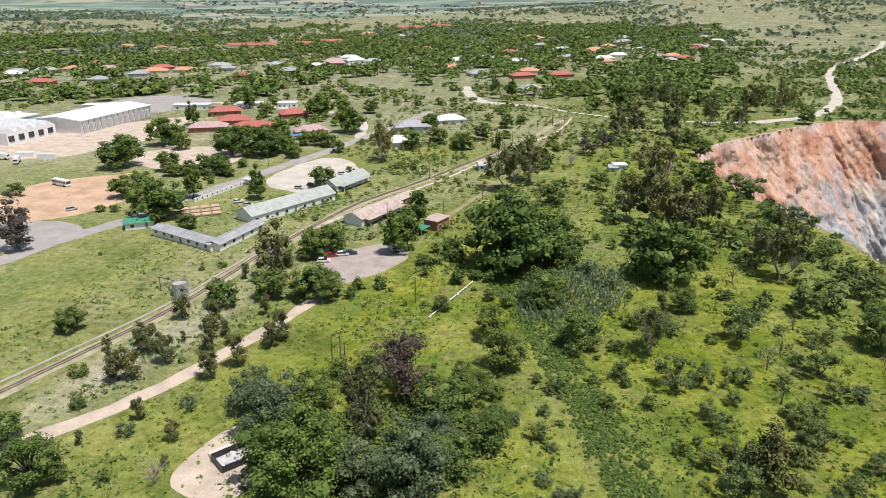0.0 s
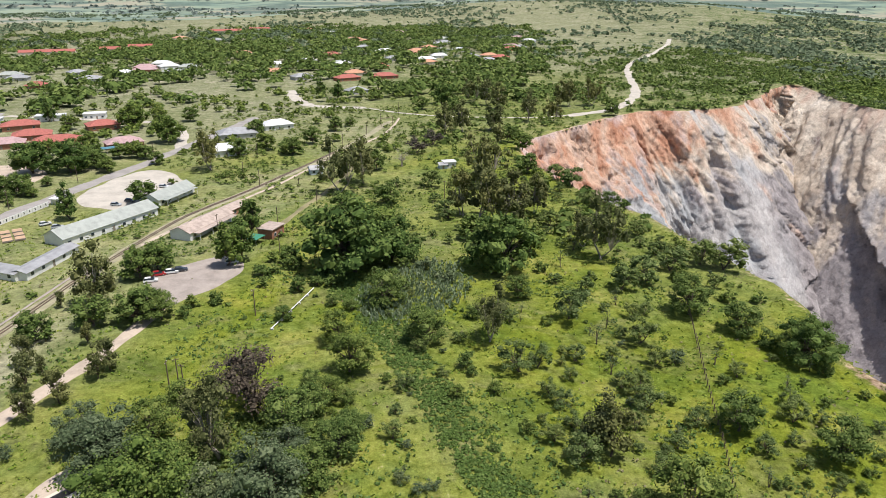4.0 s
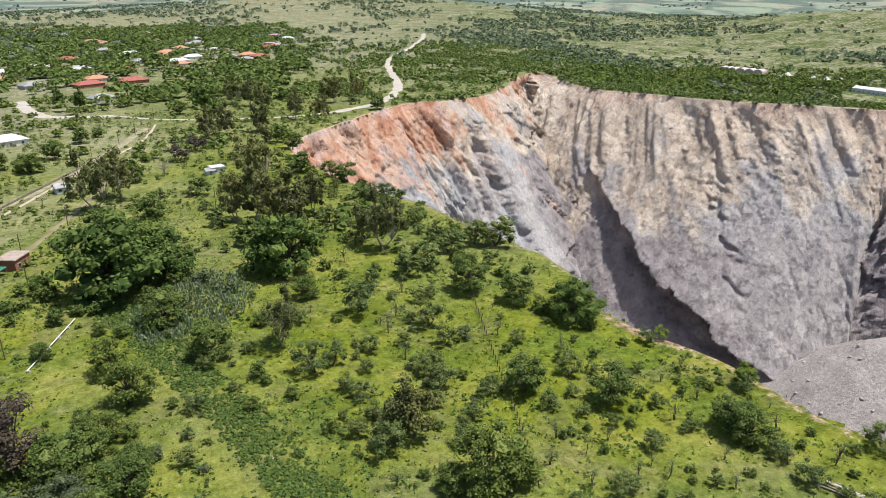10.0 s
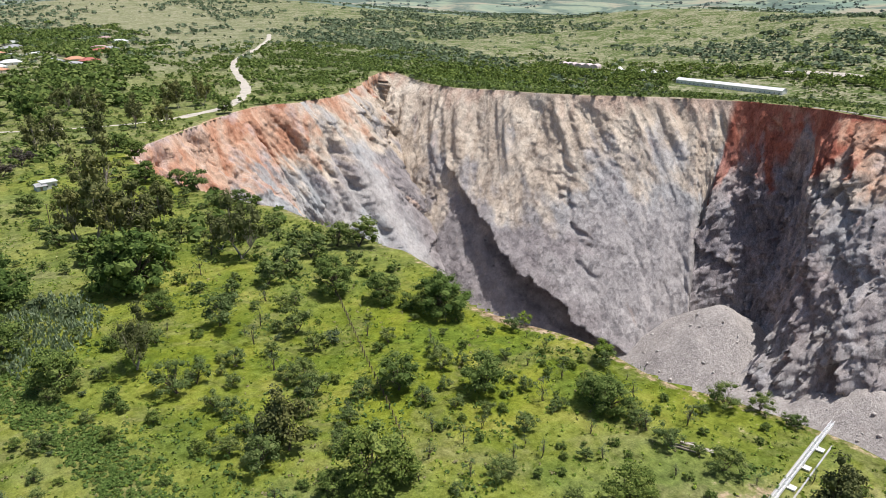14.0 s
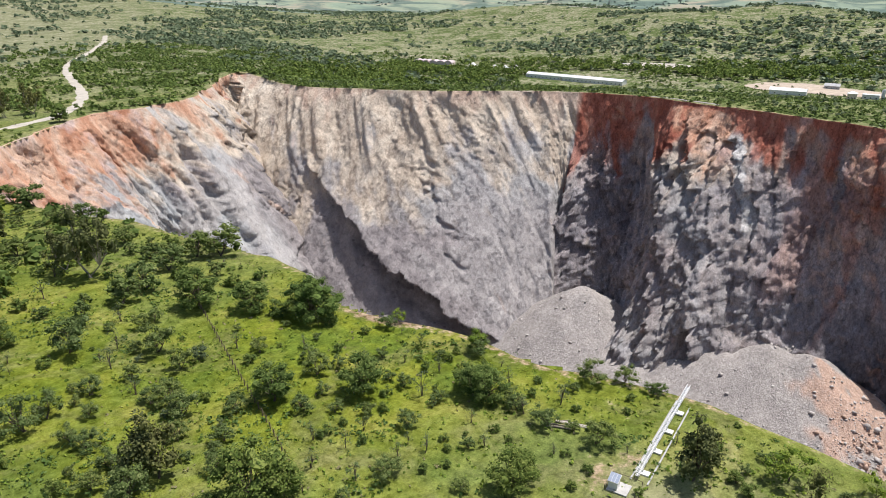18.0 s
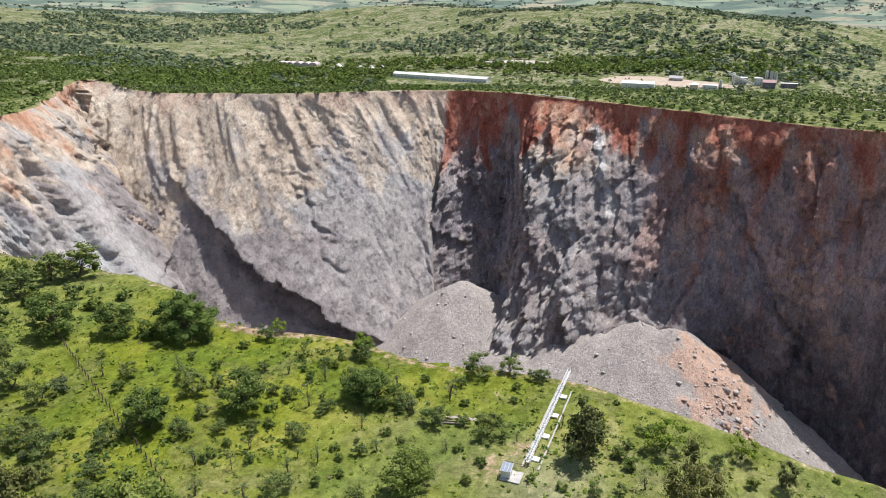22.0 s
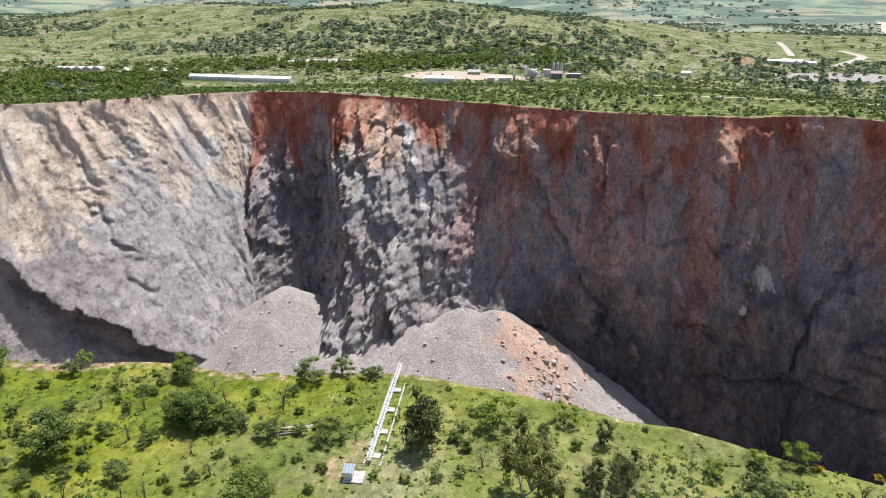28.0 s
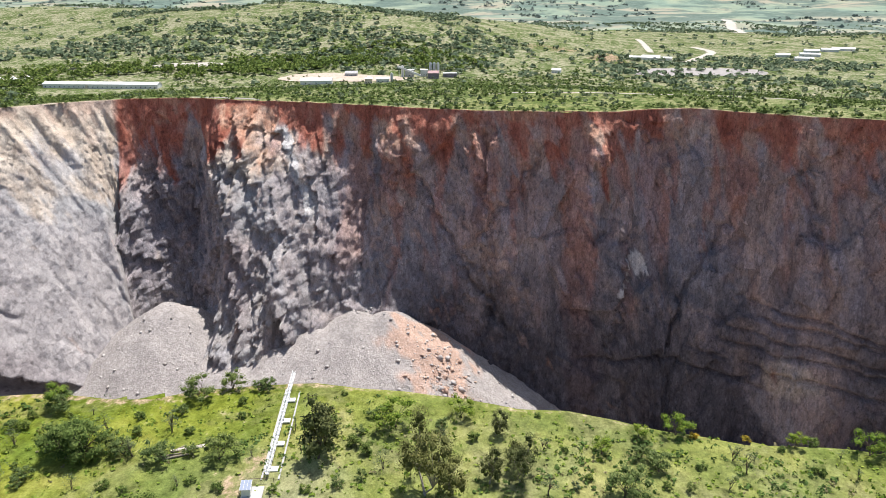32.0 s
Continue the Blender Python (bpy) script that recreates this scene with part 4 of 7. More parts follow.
KINDS = {
    "big": tree_kind("shade_tree", "large dark green shade tree with a dense rounded crown", (1, 2, 3), tall=11, wide=13, trunk=0.45, stems=2, clumps=56, per=70, leaf=0.52, bark=BARK, foliage=LEAF_DARK, lift=0.16, flat=0.7, clump=0.17),
    "broad": tree_kind("broadleaf_tree", "mid green broadleaf tree with a rounded crown", (4, 5, 6), tall=7, wide=7.5, trunk=0.28, stems=1, clumps=30, per=56, leaf=0.44, bark=BARK, foliage=LEAF_MID, lift=0.16, flat=0.7, clump=0.18),
    "thorn": tree_kind("thorn_tree", "small grey-green thorn tree with an open crown on grass", (7, 8, 9, 10), tall=4.6, wide=5.4, trunk=0.2, stems=3, clumps=22, per=44, leaf=0.32, bark=BARK, foliage=LEAF_MIX, lift=0.24, flat=0.75, clump=0.18, core=0.75),
    "gum": tree_kind("gum_tree", "tall eucalyptus with olive-brown drooping foliage and bare trunks", (11, 12, 13), tall=14, wide=8, trunk=0.32, stems=2, clumps=34, per=60, leaf=0.46, bark=PALE_BARK, foliage=LEAF_OLIVE, lift=0.2, flat=1.2, clump=0.19, droop=0.7, core=0.7),
    "drab": tree_kind("drab_tree", "dull grey-brown leafed tree with a dense crown", (14, 15), tall=8, wide=9, trunk=0.35, stems=2, clumps=20, per=60, leaf=0.5, bark=BARK, foliage=LEAF_DRAB, lift=0.25, clump=0.2, core=0.55),
    "thin": tree_kind("bare_sapling", "slender nearly bare sapling standing in grass", (16, 17, 18), tall=3.6, wide=2.6, trunk=0.13, stems=2, clumps=10, per=14, leaf=0.24, bark=BARK, foliage=LEAF_GREY, lift=0.35, clump=0.2, core=0),
    "bush": tree_kind("bush", "low rounded green bush growing in grass", (19, 20, 21), tall=2.2, wide=3.0, trunk=0.1, stems=3, clumps=16, per=34, leaf=0.28, bark=BARK, foliage=LEAF_MID, lift=0.1, clump=0.21),
    "grey_bush": tree_kind("grey_bush", "low silvery grey-green bush growing in grass", (22, 23), tall=1.8, wide=2.6, trunk=0.08, stems=3, clumps=10, per=32, leaf=0.26, bark=BARK, foliage=LEAF_GREY, lift=0.18, clump=0.25),
    "grey_tree": tree_kind("grey_green_tree", "dense grey-green tree with a layered crown", (33, 34), tall=8, wide=8, trunk=0.3, stems=2, clumps=40, per=64, leaf=0.42, bark=BARK, foliage=LEAF_GREY, lift=0.14, flat=0.7, clump=0.17),
    "pine": tree_kind("cypress_tree", "dark upright evergreen tree with a tall dense crown", (24, 25), tall=11, wide=5.5, trunk=0.3, stems=1, clumps=28, per=50, leaf=0.5, bark=BARK, foliage=LEAF_DARK, lift=0.15, flat=1.2, clump=0.22),
    "young_gum": tree_kind("young_gum_tree", "slim young eucalyptus with grey-olive foliage", (26, 27), tall=6.5, wide=3.0, trunk=0.14, stems=1, clumps=16, per=36, leaf=0.4, bark=BARK, foliage=LEAF_OLIVE, lift=0.12, flat=1.2, clump=0.27, droop=0.6),
    "fresh": tree_kind("fresh_green_tree", "small fresh green tree with a feathery crown", (28, 29), tall=5, wide=5.2, trunk=0.18, stems=2, clumps=14, per=48, leaf=0.4, bark=BARK, foliage=LEAF_BRIGHT, lift=0.35, clump=0.2),
    "snag": tree_kind("bare_tree", "leafless grey tree with spreading bare branches", (30,), tall=8, wide=10, trunk=0.3, stems=3, clumps=36, per=3, leaf=0.25, bark=PALE_BARK, foliage=LEAF_PALE, lift=0.25, clump=0.12, core=0),
    "gold": tree_kind("yellow_bush", "small bush covered in yellow leaves at the pit edge", (31,), tall=1.6, wide=2.2, trunk=0.07, stems=2, clumps=10, per=36, leaf=0.28, bark=BARK, foliage=LEAF_YELLOW, lift=0.2, clump=0.25),
}
taken = []


def plant(kind, x, y, size=1.0, stretch=1.0, group=""):
    """One tree of the kind, an empty with trunk and crown."""
    name, label, meshes = KINDS[kind]
    t_mesh, c_mesh = meshes[rng.integers(len(meshes))][int(math.hypot(x, y) > 190)]
    thing = new(name)
    thing.empty_display_size = 0.5
    thing.matrix_basis = Matrix.LocRotScale((x, y, float(height(x, y))), Euler((0, 0, rng.uniform(0, 6.28))), (size, size * rng.uniform(0.9, 1.1), size * stretch))
    for part_name, me in (("trunk", t_mesh), ("crown", c_mesh)):
        ob = new(part_name, me)
        ob.parent = thing
    taken.append((x, y, size * 2.0))
    return tagged(thing, label, "bush" if "bush" in name else "tree", group)


# ---------- roads, tracks and yards ----------
ASPHALT = plain("asphalt", (0.33, 0.305, 0.28), 0.9, spread=0.12, scale=0.15, bump_by=0.01)
DIRT = plain("pale_dirt", (0.50, 0.41, 0.32), 0.95, spread=0.16, scale=0.2, bump_by=0.05)
RED_DIRT = plain("brown_dirt", (0.50, 0.34, 0.22), 0.95, spread=0.18, scale=0.12, bump_by=0.05)
WORN = plain("worn_grass_track", (0.26, 0.23, 0.12), 0.95, spread=0.2, scale=0.12, bump_by=0.05)
GRAVEL = plain("pale_gravel", (0.50, 0.455, 0.385), 0.95, spread=0.14, scale=0.15, bump_by=0.03)
CINDER = plain("cinder_gravel", (0.36, 0.31, 0.27), 0.95, spread=0.15, scale=0.25, bump_by=0.04)
TRACKBED = plain("rail_ballast", (0.34, 0.31, 0.20), 0.95, spread=0.25, scale=0.2, bump_by=0.05)
RAIL_STEEL = plain("rusty_rail", (0.22, 0.16, 0.12), 0.6, 0.5, spread=0.2, scale=0.8, bump_by=0.0)
CONCRETE = plain("concrete", (0.50, 0.48, 0.45), 0.85, spread=0.12, scale=0.5)
paved = []


def ribbon(name, points, width, mat, label, lift=0.22, ragged=0.9, category="road"):
    """A strip laid over the land along a curve."""
    c = curve_points(points, 2.0)
    d = np.gradient(c, axis=0)
    n = np.stack([-d[:, 1], d[:, 0]], 1) / np.maximum(np.linalg.norm(d, axis=1), 1e-6)[:, None]
    i = np.arange(len(c))
    cols = []
    for k in np.linspace(-1, 1, 5):
        w = 0.5 * width * k * (1 + ragged * 0.3 * vnoise(i / 3.0, 0 * i + k * 5, seed=70))
        p = c + n * w[:, None]
        cols.append(np.stack([p[:, 0], p[:, 1], height(p[:, 0], p[:, 1]) + lift - 0.2 * (abs(k) > 0.9)], 1))
    paved.extend((x, y, width * 0.5) for x, y in c[::2])
    verts = np.stack(cols, 1).reshape(-1, 3)
    me = mesh_of(name, verts, grid_faces(len(c), 5)[:, ::-1], mat, True)
    return tagged(new(name, me), label, category, kind="structure")


def yard(name, outline, mat, label, lift=0.2):
    """A patch of bare or paved ground with a wavy edge."""
    c = curve_points(outline, 2.0, closed=True)
    mid = c.mean(0)
    i = np.arange(len(c))
    wob = 1 + 0.05 * vnoise(i / 4.0, 0 * i, seed=71)
    rings = [mid + (c - mid) * (k * wob)[:, None] for k in np.linspace(0.02, 1, 9)]
    pts = np.stack(rings, 1)
    z = height(pts[..., 0], pts[..., 1]) + lift
    z[:, -1] -= 0.2
    verts = np.concatenate([pts, z[..., None]], -1).reshape(-1, 3)
    paved.extend((x, y, 5.0) for x, y in pts[::2, ::2].reshape(-1, 2))
    me = mesh_of(name, verts, grid_faces(len(c), 9, wrap=True)[:, ::-1], mat, True)
    if me.polygons[0].normal.z < 0:
        me.flip_normals()
    return tagged(new(name, me), label, "ground", kind="structure")


ribbon("track_dirt", [(-115, 82), (-103, 101), (-95, 111), (-85, 126), (-75, 148), (-65, 177), (-63, 191)], 4.2, DIRT, "pale dirt track through grass", category="track")
yard("car_park", [(-64, 186), (-73, 203), (-70, 216), (-60, 224), (-50, 227), (-45, 214), (-49, 203), (-57, 194)], CINDER, "greyish brown gravel car park")
ribbon("trackbed", [(-122, 110), (-111, 140), (-102, 168), (-97, 195), (-93, 215), (-77, 272), (-52, 323), (-24, 385), (8, 480)], 5.0, TRACKBED, "overgrown gravel bed of an old railway line", 0.16, category="railway")
for k, shift in enumerate((-0.55, 0.55)):
    ribbon("rail", [(-122 + shift, 110), (-111 + shift, 140), (-102 + shift, 168), (-97 + shift, 195), (-93 + shift, 215), (-77 + shift, 272), (-52 + shift, 323), (-24 + shift, 385)], 0.28, RAIL_STEEL, "rusty steel rail on gravel", 0.5, 0.0, "rail")
ribbon("path_rail", [(-124, 118), (-114, 144), (-105, 171), (-100, 198), (-96, 218)], 0.9, CINDER, "pale concrete edge beside the railway", 0.3, category="kerb")
ribbon("verge_dirt", [(-85, 240), (-70, 275), (-46, 322), (-20, 386), (4, 440), (14, 492)], 1.8, DIRT, "pale dirt footpath along the railway", 0.25, category="path")
ribbon("road_main", [(-186, 165), (-178, 190), (-173, 211), (-161, 238), (-151, 274), (-136, 321), (-124, 354), (-112, 401), (-98, 452), (-86, 500)], 7.5, ASPHALT, "grey asphalt road with dusty edges")
ribbon("road_town", [(-76, 640), (-70, 600), (-52, 552), (-11, 538)], 9.0, GRAVEL, "pale town road ending at the track")
ribbon("track_upper", [(-20, 540), (-11, 538), (23, 508), (64, 494), (106, 488), (142, 496)], 3.0, GRAVEL, "narrow pale track past the pit", category="track")
ribbon("road_upper", [(132, 492), (142, 496), (178, 521), (214, 580), (238, 650), (262, 735), (285, 800), (309, 853), (355, 930), (399, 1009), (470, 1150), (529, 1284)], 8.0, GRAVEL, "pale gravel road winding past the pit")
ribbon("road_side", [(-112, 401), (-120, 440), (-132, 470), (-150, 488), (-190, 500), (-260, 520)], 6.0, GRAVEL, "pale side road")
ribbon("track_shed", [(-41, 252), (-33, 280), (-21, 317), (-13, 354)], 2.4, WORN, "worn grassy track beside grass", 0.2, category="track")
yard("yard_gravel", [(-131, 303), (-122, 344), (-108, 350), (-93, 330), (-94, 298), (-112, 287)], GRAVEL, "white gravel yard")
yard("yard_dirt", [(-225, 236), (-235, 273), (-212, 300), (-190, 300), (-176, 270), (-184, 240), (-205, 228)], RED_DIRT, "brown bare earth yard")
yard("yard_road", [(-205, 200), (-215, 222), (-190, 232), (-172, 226), (-172, 208), (-188, 196)], ASPHALT, "grey paved yard beside the road")
yard("yard_factory", [(-260, 330), (-300, 330), (-330, 345), (-262, 450), (-240, 440), (-238, 380)], DIRT, "pale dusty factory yard")
yard("lot_rear", [(-345, 482), (-287, 469), (-262, 500), (-267, 529), (-300, 548), (-335, 540)], ASPHALT, "grey paved lot behind the factory")
yard("lot_red", [(-222, 335), (-205, 365), (-170, 362), (-160, 330), (-172, 312), (-200, 318)], DIRT, "pale dirt lot between trees")
yard("apron_far", [(885, 320), (875, 250), (885, 190), (905, 150), (925, 190), (930, 300)], DIRT, "pale bare ground round the plant", 0.6)
yard("strip_far", [(925, 515), (945, 512), (958, 465), (955, 415), (938, 412), (930, 460)], GRAVEL, "pale bare strip before a tree belt", 0.7)
yard("bare_far", [(1038, -150), (1052, -240), (1080, -330), (1160, -345), (1175, -280), (1125, -170)], ASPHALT, "grey bare ground", 0.8)
ribbon("track_bush", [(575, 40), (583, 0), (592, -43), (596, -110), (600, -180), (604, -250)], 3.5, GRAVEL, "pale service track through bushland", 0.5, category="track")
ribbon("strip_rim", [(528, 264), (527, 249), (525, 232), (523, 217), (520, 206)], 4.0, ASPHALT, "grey paved strip along the pit rim", 0.3, category="track")
ribbon("road_far", [(1560, -330), (1480, -345), (1400, -325), (1330, -290), (1262, -255), (1245, -195)], 16, GRAVEL, "pale curving road far off", 0.8)
ribbon("road_far_2", [(1620, -225), (1500, -222), (1383, -217)], 12, GRAVEL, "pale road far off", 0.8)
ribbon("road_far_3", [(2950, -733), (2400, -620), (1891, -520)], 34, GRAVEL, "pale straight road far off", 1.2)

# ---------- single trees ----------
for x, y, size in [(-40, 98.7, 1.45), (-48.6, 102.9, 0.74), (101.7, 141, 1.07), (-10.2, 208.9, 2.2), (36.8, 210, 1.77), (3.8, 217.1, 1.48), (-5.8, 234.2, 1.34), (-149, 242, 1.5), (-212, 316, 1.5), (-151, 348, 1.5), (-167, 349, 1.5), (-217, 371, 1.49), (-122, 420, 1.5), (-158, 468, 1.49), (50, 553, 1.5)]:
    plant("big", x, y, size, group="shade trees")
for x, y, size in [(-29.2, 132.5, 1.75), (-34.3, 140.6, 1.18), (-180, 203, 1.4), (-196, 218, 1.5), (20, 379, 1.2), (30, 400, 1.26)]:
    plant("drab", x, y, size, group="drab trees")
for x, y, size in [(-28.8, 98.4, 1.38), (-22, 100.1, 1.9), (-20, 112.4, 1.1), (-52.1, 114.7, 1.73), (-59.6, 122.6, 1.22)]:
    plant("grey_tree", x, y, size, group="grey-green trees")
for x, y, size in [(83.9, 61.5, 1.26), (85.7, 61.5, 0.95), (103.7, 82.7, 1.2), (102.5, 86.7, 1.16), (55.4, 90, 1.06), (50.4, 91.3, 1.86), (-91, 92, 1.5), (43.4, 92.6, 0.8), (-103, 102, 1.08), (87.2, 104.9, 1.43), (-15.3, 106.7, 1.26), (-37.4, 109.5, 1.32), (-10.1, 114.5, 1.33), (71.3, 115.9, 1.33), (-7.6, 122, 0.93), (-19.9, 122.3, 1.57), (-46.8, 124.2, 1.3), (-15.4, 128.8, 1.14), (-13.2, 134.5, 0.95), (98.6, 145.4, 0.99), (-8.9, 147, 1.55), (-122, 149, 0.99), (93.2, 158.2, 1.3), (11, 160.1, 1.52), (-12.4, 160.7, 1.29), (84.1, 169.8, 1.7), (-89, 170, 1.27), (-78, 177, 1.27), (-68, 178, 1.5), (-60.5, 179.8, 1.34), (0.7, 183.4, 1.68), (39, 185.2, 1.11)]:
    plant("broad", x, y, size, group="broadleaf trees")
for x, y, size in [(-66.5, 185.4, 1.17), (-76, 211, 1.5), (-28, 213, 0.69), (-72, 217, 1.5), (-31, 219, 0.82), (49.6, 220.9, 1.55), (-133, 231, 0.95), (31.5, 237.2, 1.35), (-14, 264, 1.71), (-178, 265, 1.5), (-175, 273, 1.5), (3, 281, 1.53), (-100, 295, 1.5), (-165, 311, 1.5), (-184, 312, 1.5), (-157, 312, 1.5), (71, 330, 1.5), (-2, 344, 1.5), (-142, 359, 1.5), (-202, 360, 1.5), (-76, 376, 1.5), (-47, 380, 1.5), (80, 386, 1.5), (-52, 387, 0.89), (-65, 394, 1.5), (75, 406, 1.5), (-38, 407, 1.5), (-166, 414, 1.5), (-76, 436, 1.5), (-28, 447, 1.35), (-19, 462, 0.9), (-196, 465, 1.5)]:
    plant("broad", x, y, size, group="broadleaf trees")
for x, y, size in [(-147, 489, 1.5), (164, 489, 1.5), (-128, 491, 1.5), (52, 505, 1.5), (32, 528, 1.5)]:
    plant("broad", x, y, size, group="broadleaf trees")
for x, y, size in [(121, -64.1, 1.04), (122, -50.9, 0.69), (123.2, -28.8, 0.99), (121.5, -21.7, 0.64), (115.6, -13.9, 0.74), (124.4, 14, 0.94), (119.4, 26.7, 1.32), (118.6, 98.8, 1.02), (115.9, 124.2, 0.7)]:
    plant("fresh", x, y, size, group="fresh green trees")
for x, y, size in [(123.3, -54.5, 0.89), (114.6, -52.8, 0.76), (120.6, -47.8, 0.65), (113.7, -31.7, 0.7), (107, -24.4, 0.73), (107.6, -10.6, 0.68), (115.2, -6.9, 0.58), (125.9, -1.6, 0.54), (116.8, 10.5, 0.88), (110.9, 30.6, 1.08), (112.4, 33.2, 1.09), (98.6, 39, 0.73), (119.2, 39.5, 0.92), (129.4, 39.8, 0.57), (97.9, 44.9, 0.66), (91.2, 54.4, 0.74), (97.2, 54.5, 0.83), (119.3, 58.7, 0.7), (98.4, 60.2, 0.72), (123.9, 60.8, 0.82), (112.4, 66.8, 0.79), (80.8, 74.3, 0.73), (95.3, 74.9, 0.81), (76.4, 76.4, 0.75), (111, 77.1, 0.82), (84, 77.7, 0.65), (116.6, 79.6, 0.78), (74.7, 91.3, 0.8), (-86, 94, 1.5), (-78, 95, 1.04), (84.7, 96.5, 0.88), (70.9, 98.5, 1.1)]:
    plant("bush", x, y, size, group="bushes on the veld")
for x, y, size in [(40.4, 98.8, 0.9), (89.3, 100.4, 0.99), (109.8, 100.9, 0.89), (113.7, 101.3, 0.78), (102.6, 101.4, 1.04), (109.4, 109.8, 1.01), (-98, 117, 1.5), (28.5, 120.1, 1.32), (95, 123, 1), (66.8, 123.2, 1.01), (105.3, 125.3, 0.98), (61.8, 127.1, 1.11), (-106, 129, 1.5), (-38.9, 132.2, 2.2), (-8.8, 132.4, 1.58), (77.1, 133.7, 1.09), (24.1, 134.3, 1.26), (103.1, 136.3, 1.43), (-45.7, 137.5, 2.2), (0.3, 141.6, 1.1), (19.7, 142.8, 1.05), (19, 146.9, 1.79), (96.5, 150.3, 2.2), (43.2, 166.9, 1.13), (23.6, 172.7, 1.75), (107.4, 175.9, 1.49), (99, 177.8, 1.72), (-55, 180, 1.5), (-9.2, 180.6, 1.74), (-54, 187, 1.5), (-48.1, 188.1, 1.52), (-48, 190, 1.5)]:
    plant("bush", x, y, size, group="bushes on the veld")
for x, y, size in [(91.2, 193.9, 2.2), (-15.4, 198.4, 1.77), (-20.5, 198.7, 1.65), (-36, 200, 1.42), (33.8, 203.5, 1.79), (50.5, 204.3, 1.58), (-38.4, 206.8, 2.01), (-35, 209, 1.5), (-31.3, 214.1, 1.74), (102.5, 219.7, 2.03), (-36.2, 221.2, 1.54), (-30.6, 224.7, 1.82), (42.2, 228.4, 2.2), (-177, 246, 1.5), (-172, 247, 1.5), (-117, 252, 1.5), (100, 269, 2.09), (-93, 285, 1.5), (-154, 295, 1.5), (-96, 323, 1.5), (-65, 332, 1.5), (-74, 334, 1.5), (-106, 388, 1.5), (-126, 396, 1.5)]:
    plant("bush", x, y, size, group="bushes on the veld")
for x, y, size in [(111.6, 39.1, 1.68), (107.6, 39.6, 2.2), (42.8, 110.2, 2.2), (40.8, 113, 2.2), (-96, 127, 1.36), (-93, 129, 1.45), (-75, 133, 1.5), (-89, 137, 1.5), (-71, 139, 1.5), (-96, 141, 1.5), (-81, 145, 1.5), (-67, 149, 1.5), (-65, 153, 1.5), (-85, 156, 1.5), (-97, 161, 1.5)]:
    plant("young_gum", x, y, size, group="young eucalyptus trees")
for x, y, size in [(5.4, 103, 1.15), (7.8, 104.2, 1.01), (2.2, 106.7, 1.33), (-82, 109, 1.5), (3.5, 116.4, 1.01), (-74, 120, 1.5), (-4.9, 124.1, 1.48), (69.5, 144, 1.96), (18.9, 198.2, 2.2), (13, 209.1, 2.2)]:
    plant("grey_bush", x, y, size, group="grey bushes")
for x, y, size in [(105.5, 1.5, 0.66), (108.8, 3.1, 0.47), (118.6, 6.6, 0.47), (104, 6.7, 0.55), (101.2, 13.2, 0.74), (100.2, 18.1, 1.11), (-32.2, 115.9, 1.43), (26.6, 159, 1.12), (-78, 189, 1.5), (72.4, 214, 1.57), (69.7, 224.9, 1), (53, 251, 1.62), (45, 255, 1.5), (38, 260, 1.66), (61, 263, 1.28), (32, 265, 1.4), (-18, 301, 1.8), (48, 314, 1.96), (-8, 317, 1.58), (-84, 350, 1.5), (40, 423, 1.5), (53, 436, 1.5), (69, 439, 1.5), (117, 468, 1.22), (101, 473, 1.5), (91, 524, 1.5), (146, 532, 1.5), (136, 533, 1.5), (164, 534, 1.5), (83, 543, 1.5), (74, 556, 1.5)]:
    plant("gum", x, y, size, group="eucalyptus trees")
for x, y, size in [(-51, 218, 1.5), (-47, 223, 1.5), (-47, 247, 1.5), (-150, 270, 1.42), (-121, 274, 1.44), (-233, 430, 1.5), (-222, 495, 1.5), (-34, 581, 1.5), (-46, 594, 1.5)]:
    plant("pine", x, y, size, group="cypress trees")
for x, y, size in [(11, 350, 1.5), (-68, 96, 0.9)]:
    plant("snag", x, y, size, group="leafless trees")
for x, y, size in [(106.9, -28.3, 0.44), (111.5, -23.7, 0.96), (115.1, -20.6, 0.71), (104.2, -16.7, 1.39), (119.7, 17.5, 0.63), (122.3, 29.6, 0.65), (102.8, 29.8, 0.45), (122, 31.9, 0.47), (116.1, 32.9, 0.5), (100.8, 33.5, 0.49), (129.6, 57.3, 0.69), (105.7, 57.8, 1.27), (128.8, 58.7, 0.69), (129.3, 65.2, 1.01), (77.3, 67.7, 0.62), (103.2, 68.5, 1.06), (124.9, 69.9, 1.28), (118.6, 71.5, 0.6), (87.5, 75, 0.58), (104.8, 76.5, 0.8), (106.1, 78.1, 0.88), (71.3, 79.9, 1.05), (83.4, 88.3, 0.96), (103, 89.8, 0.92), (93.9, 89.8, 0.57), (96.1, 90.7, 0.64), (117.8, 97, 1.08), (81.8, 97.5, 0.73), (94.1, 100.1, 0.78), (77.5, 103.1, 0.63), (109.5, 103.3, 0.55), (94.3, 104.2, 0.62)]:
    plant("thorn", x, y, size, group="thorn trees on the veld")
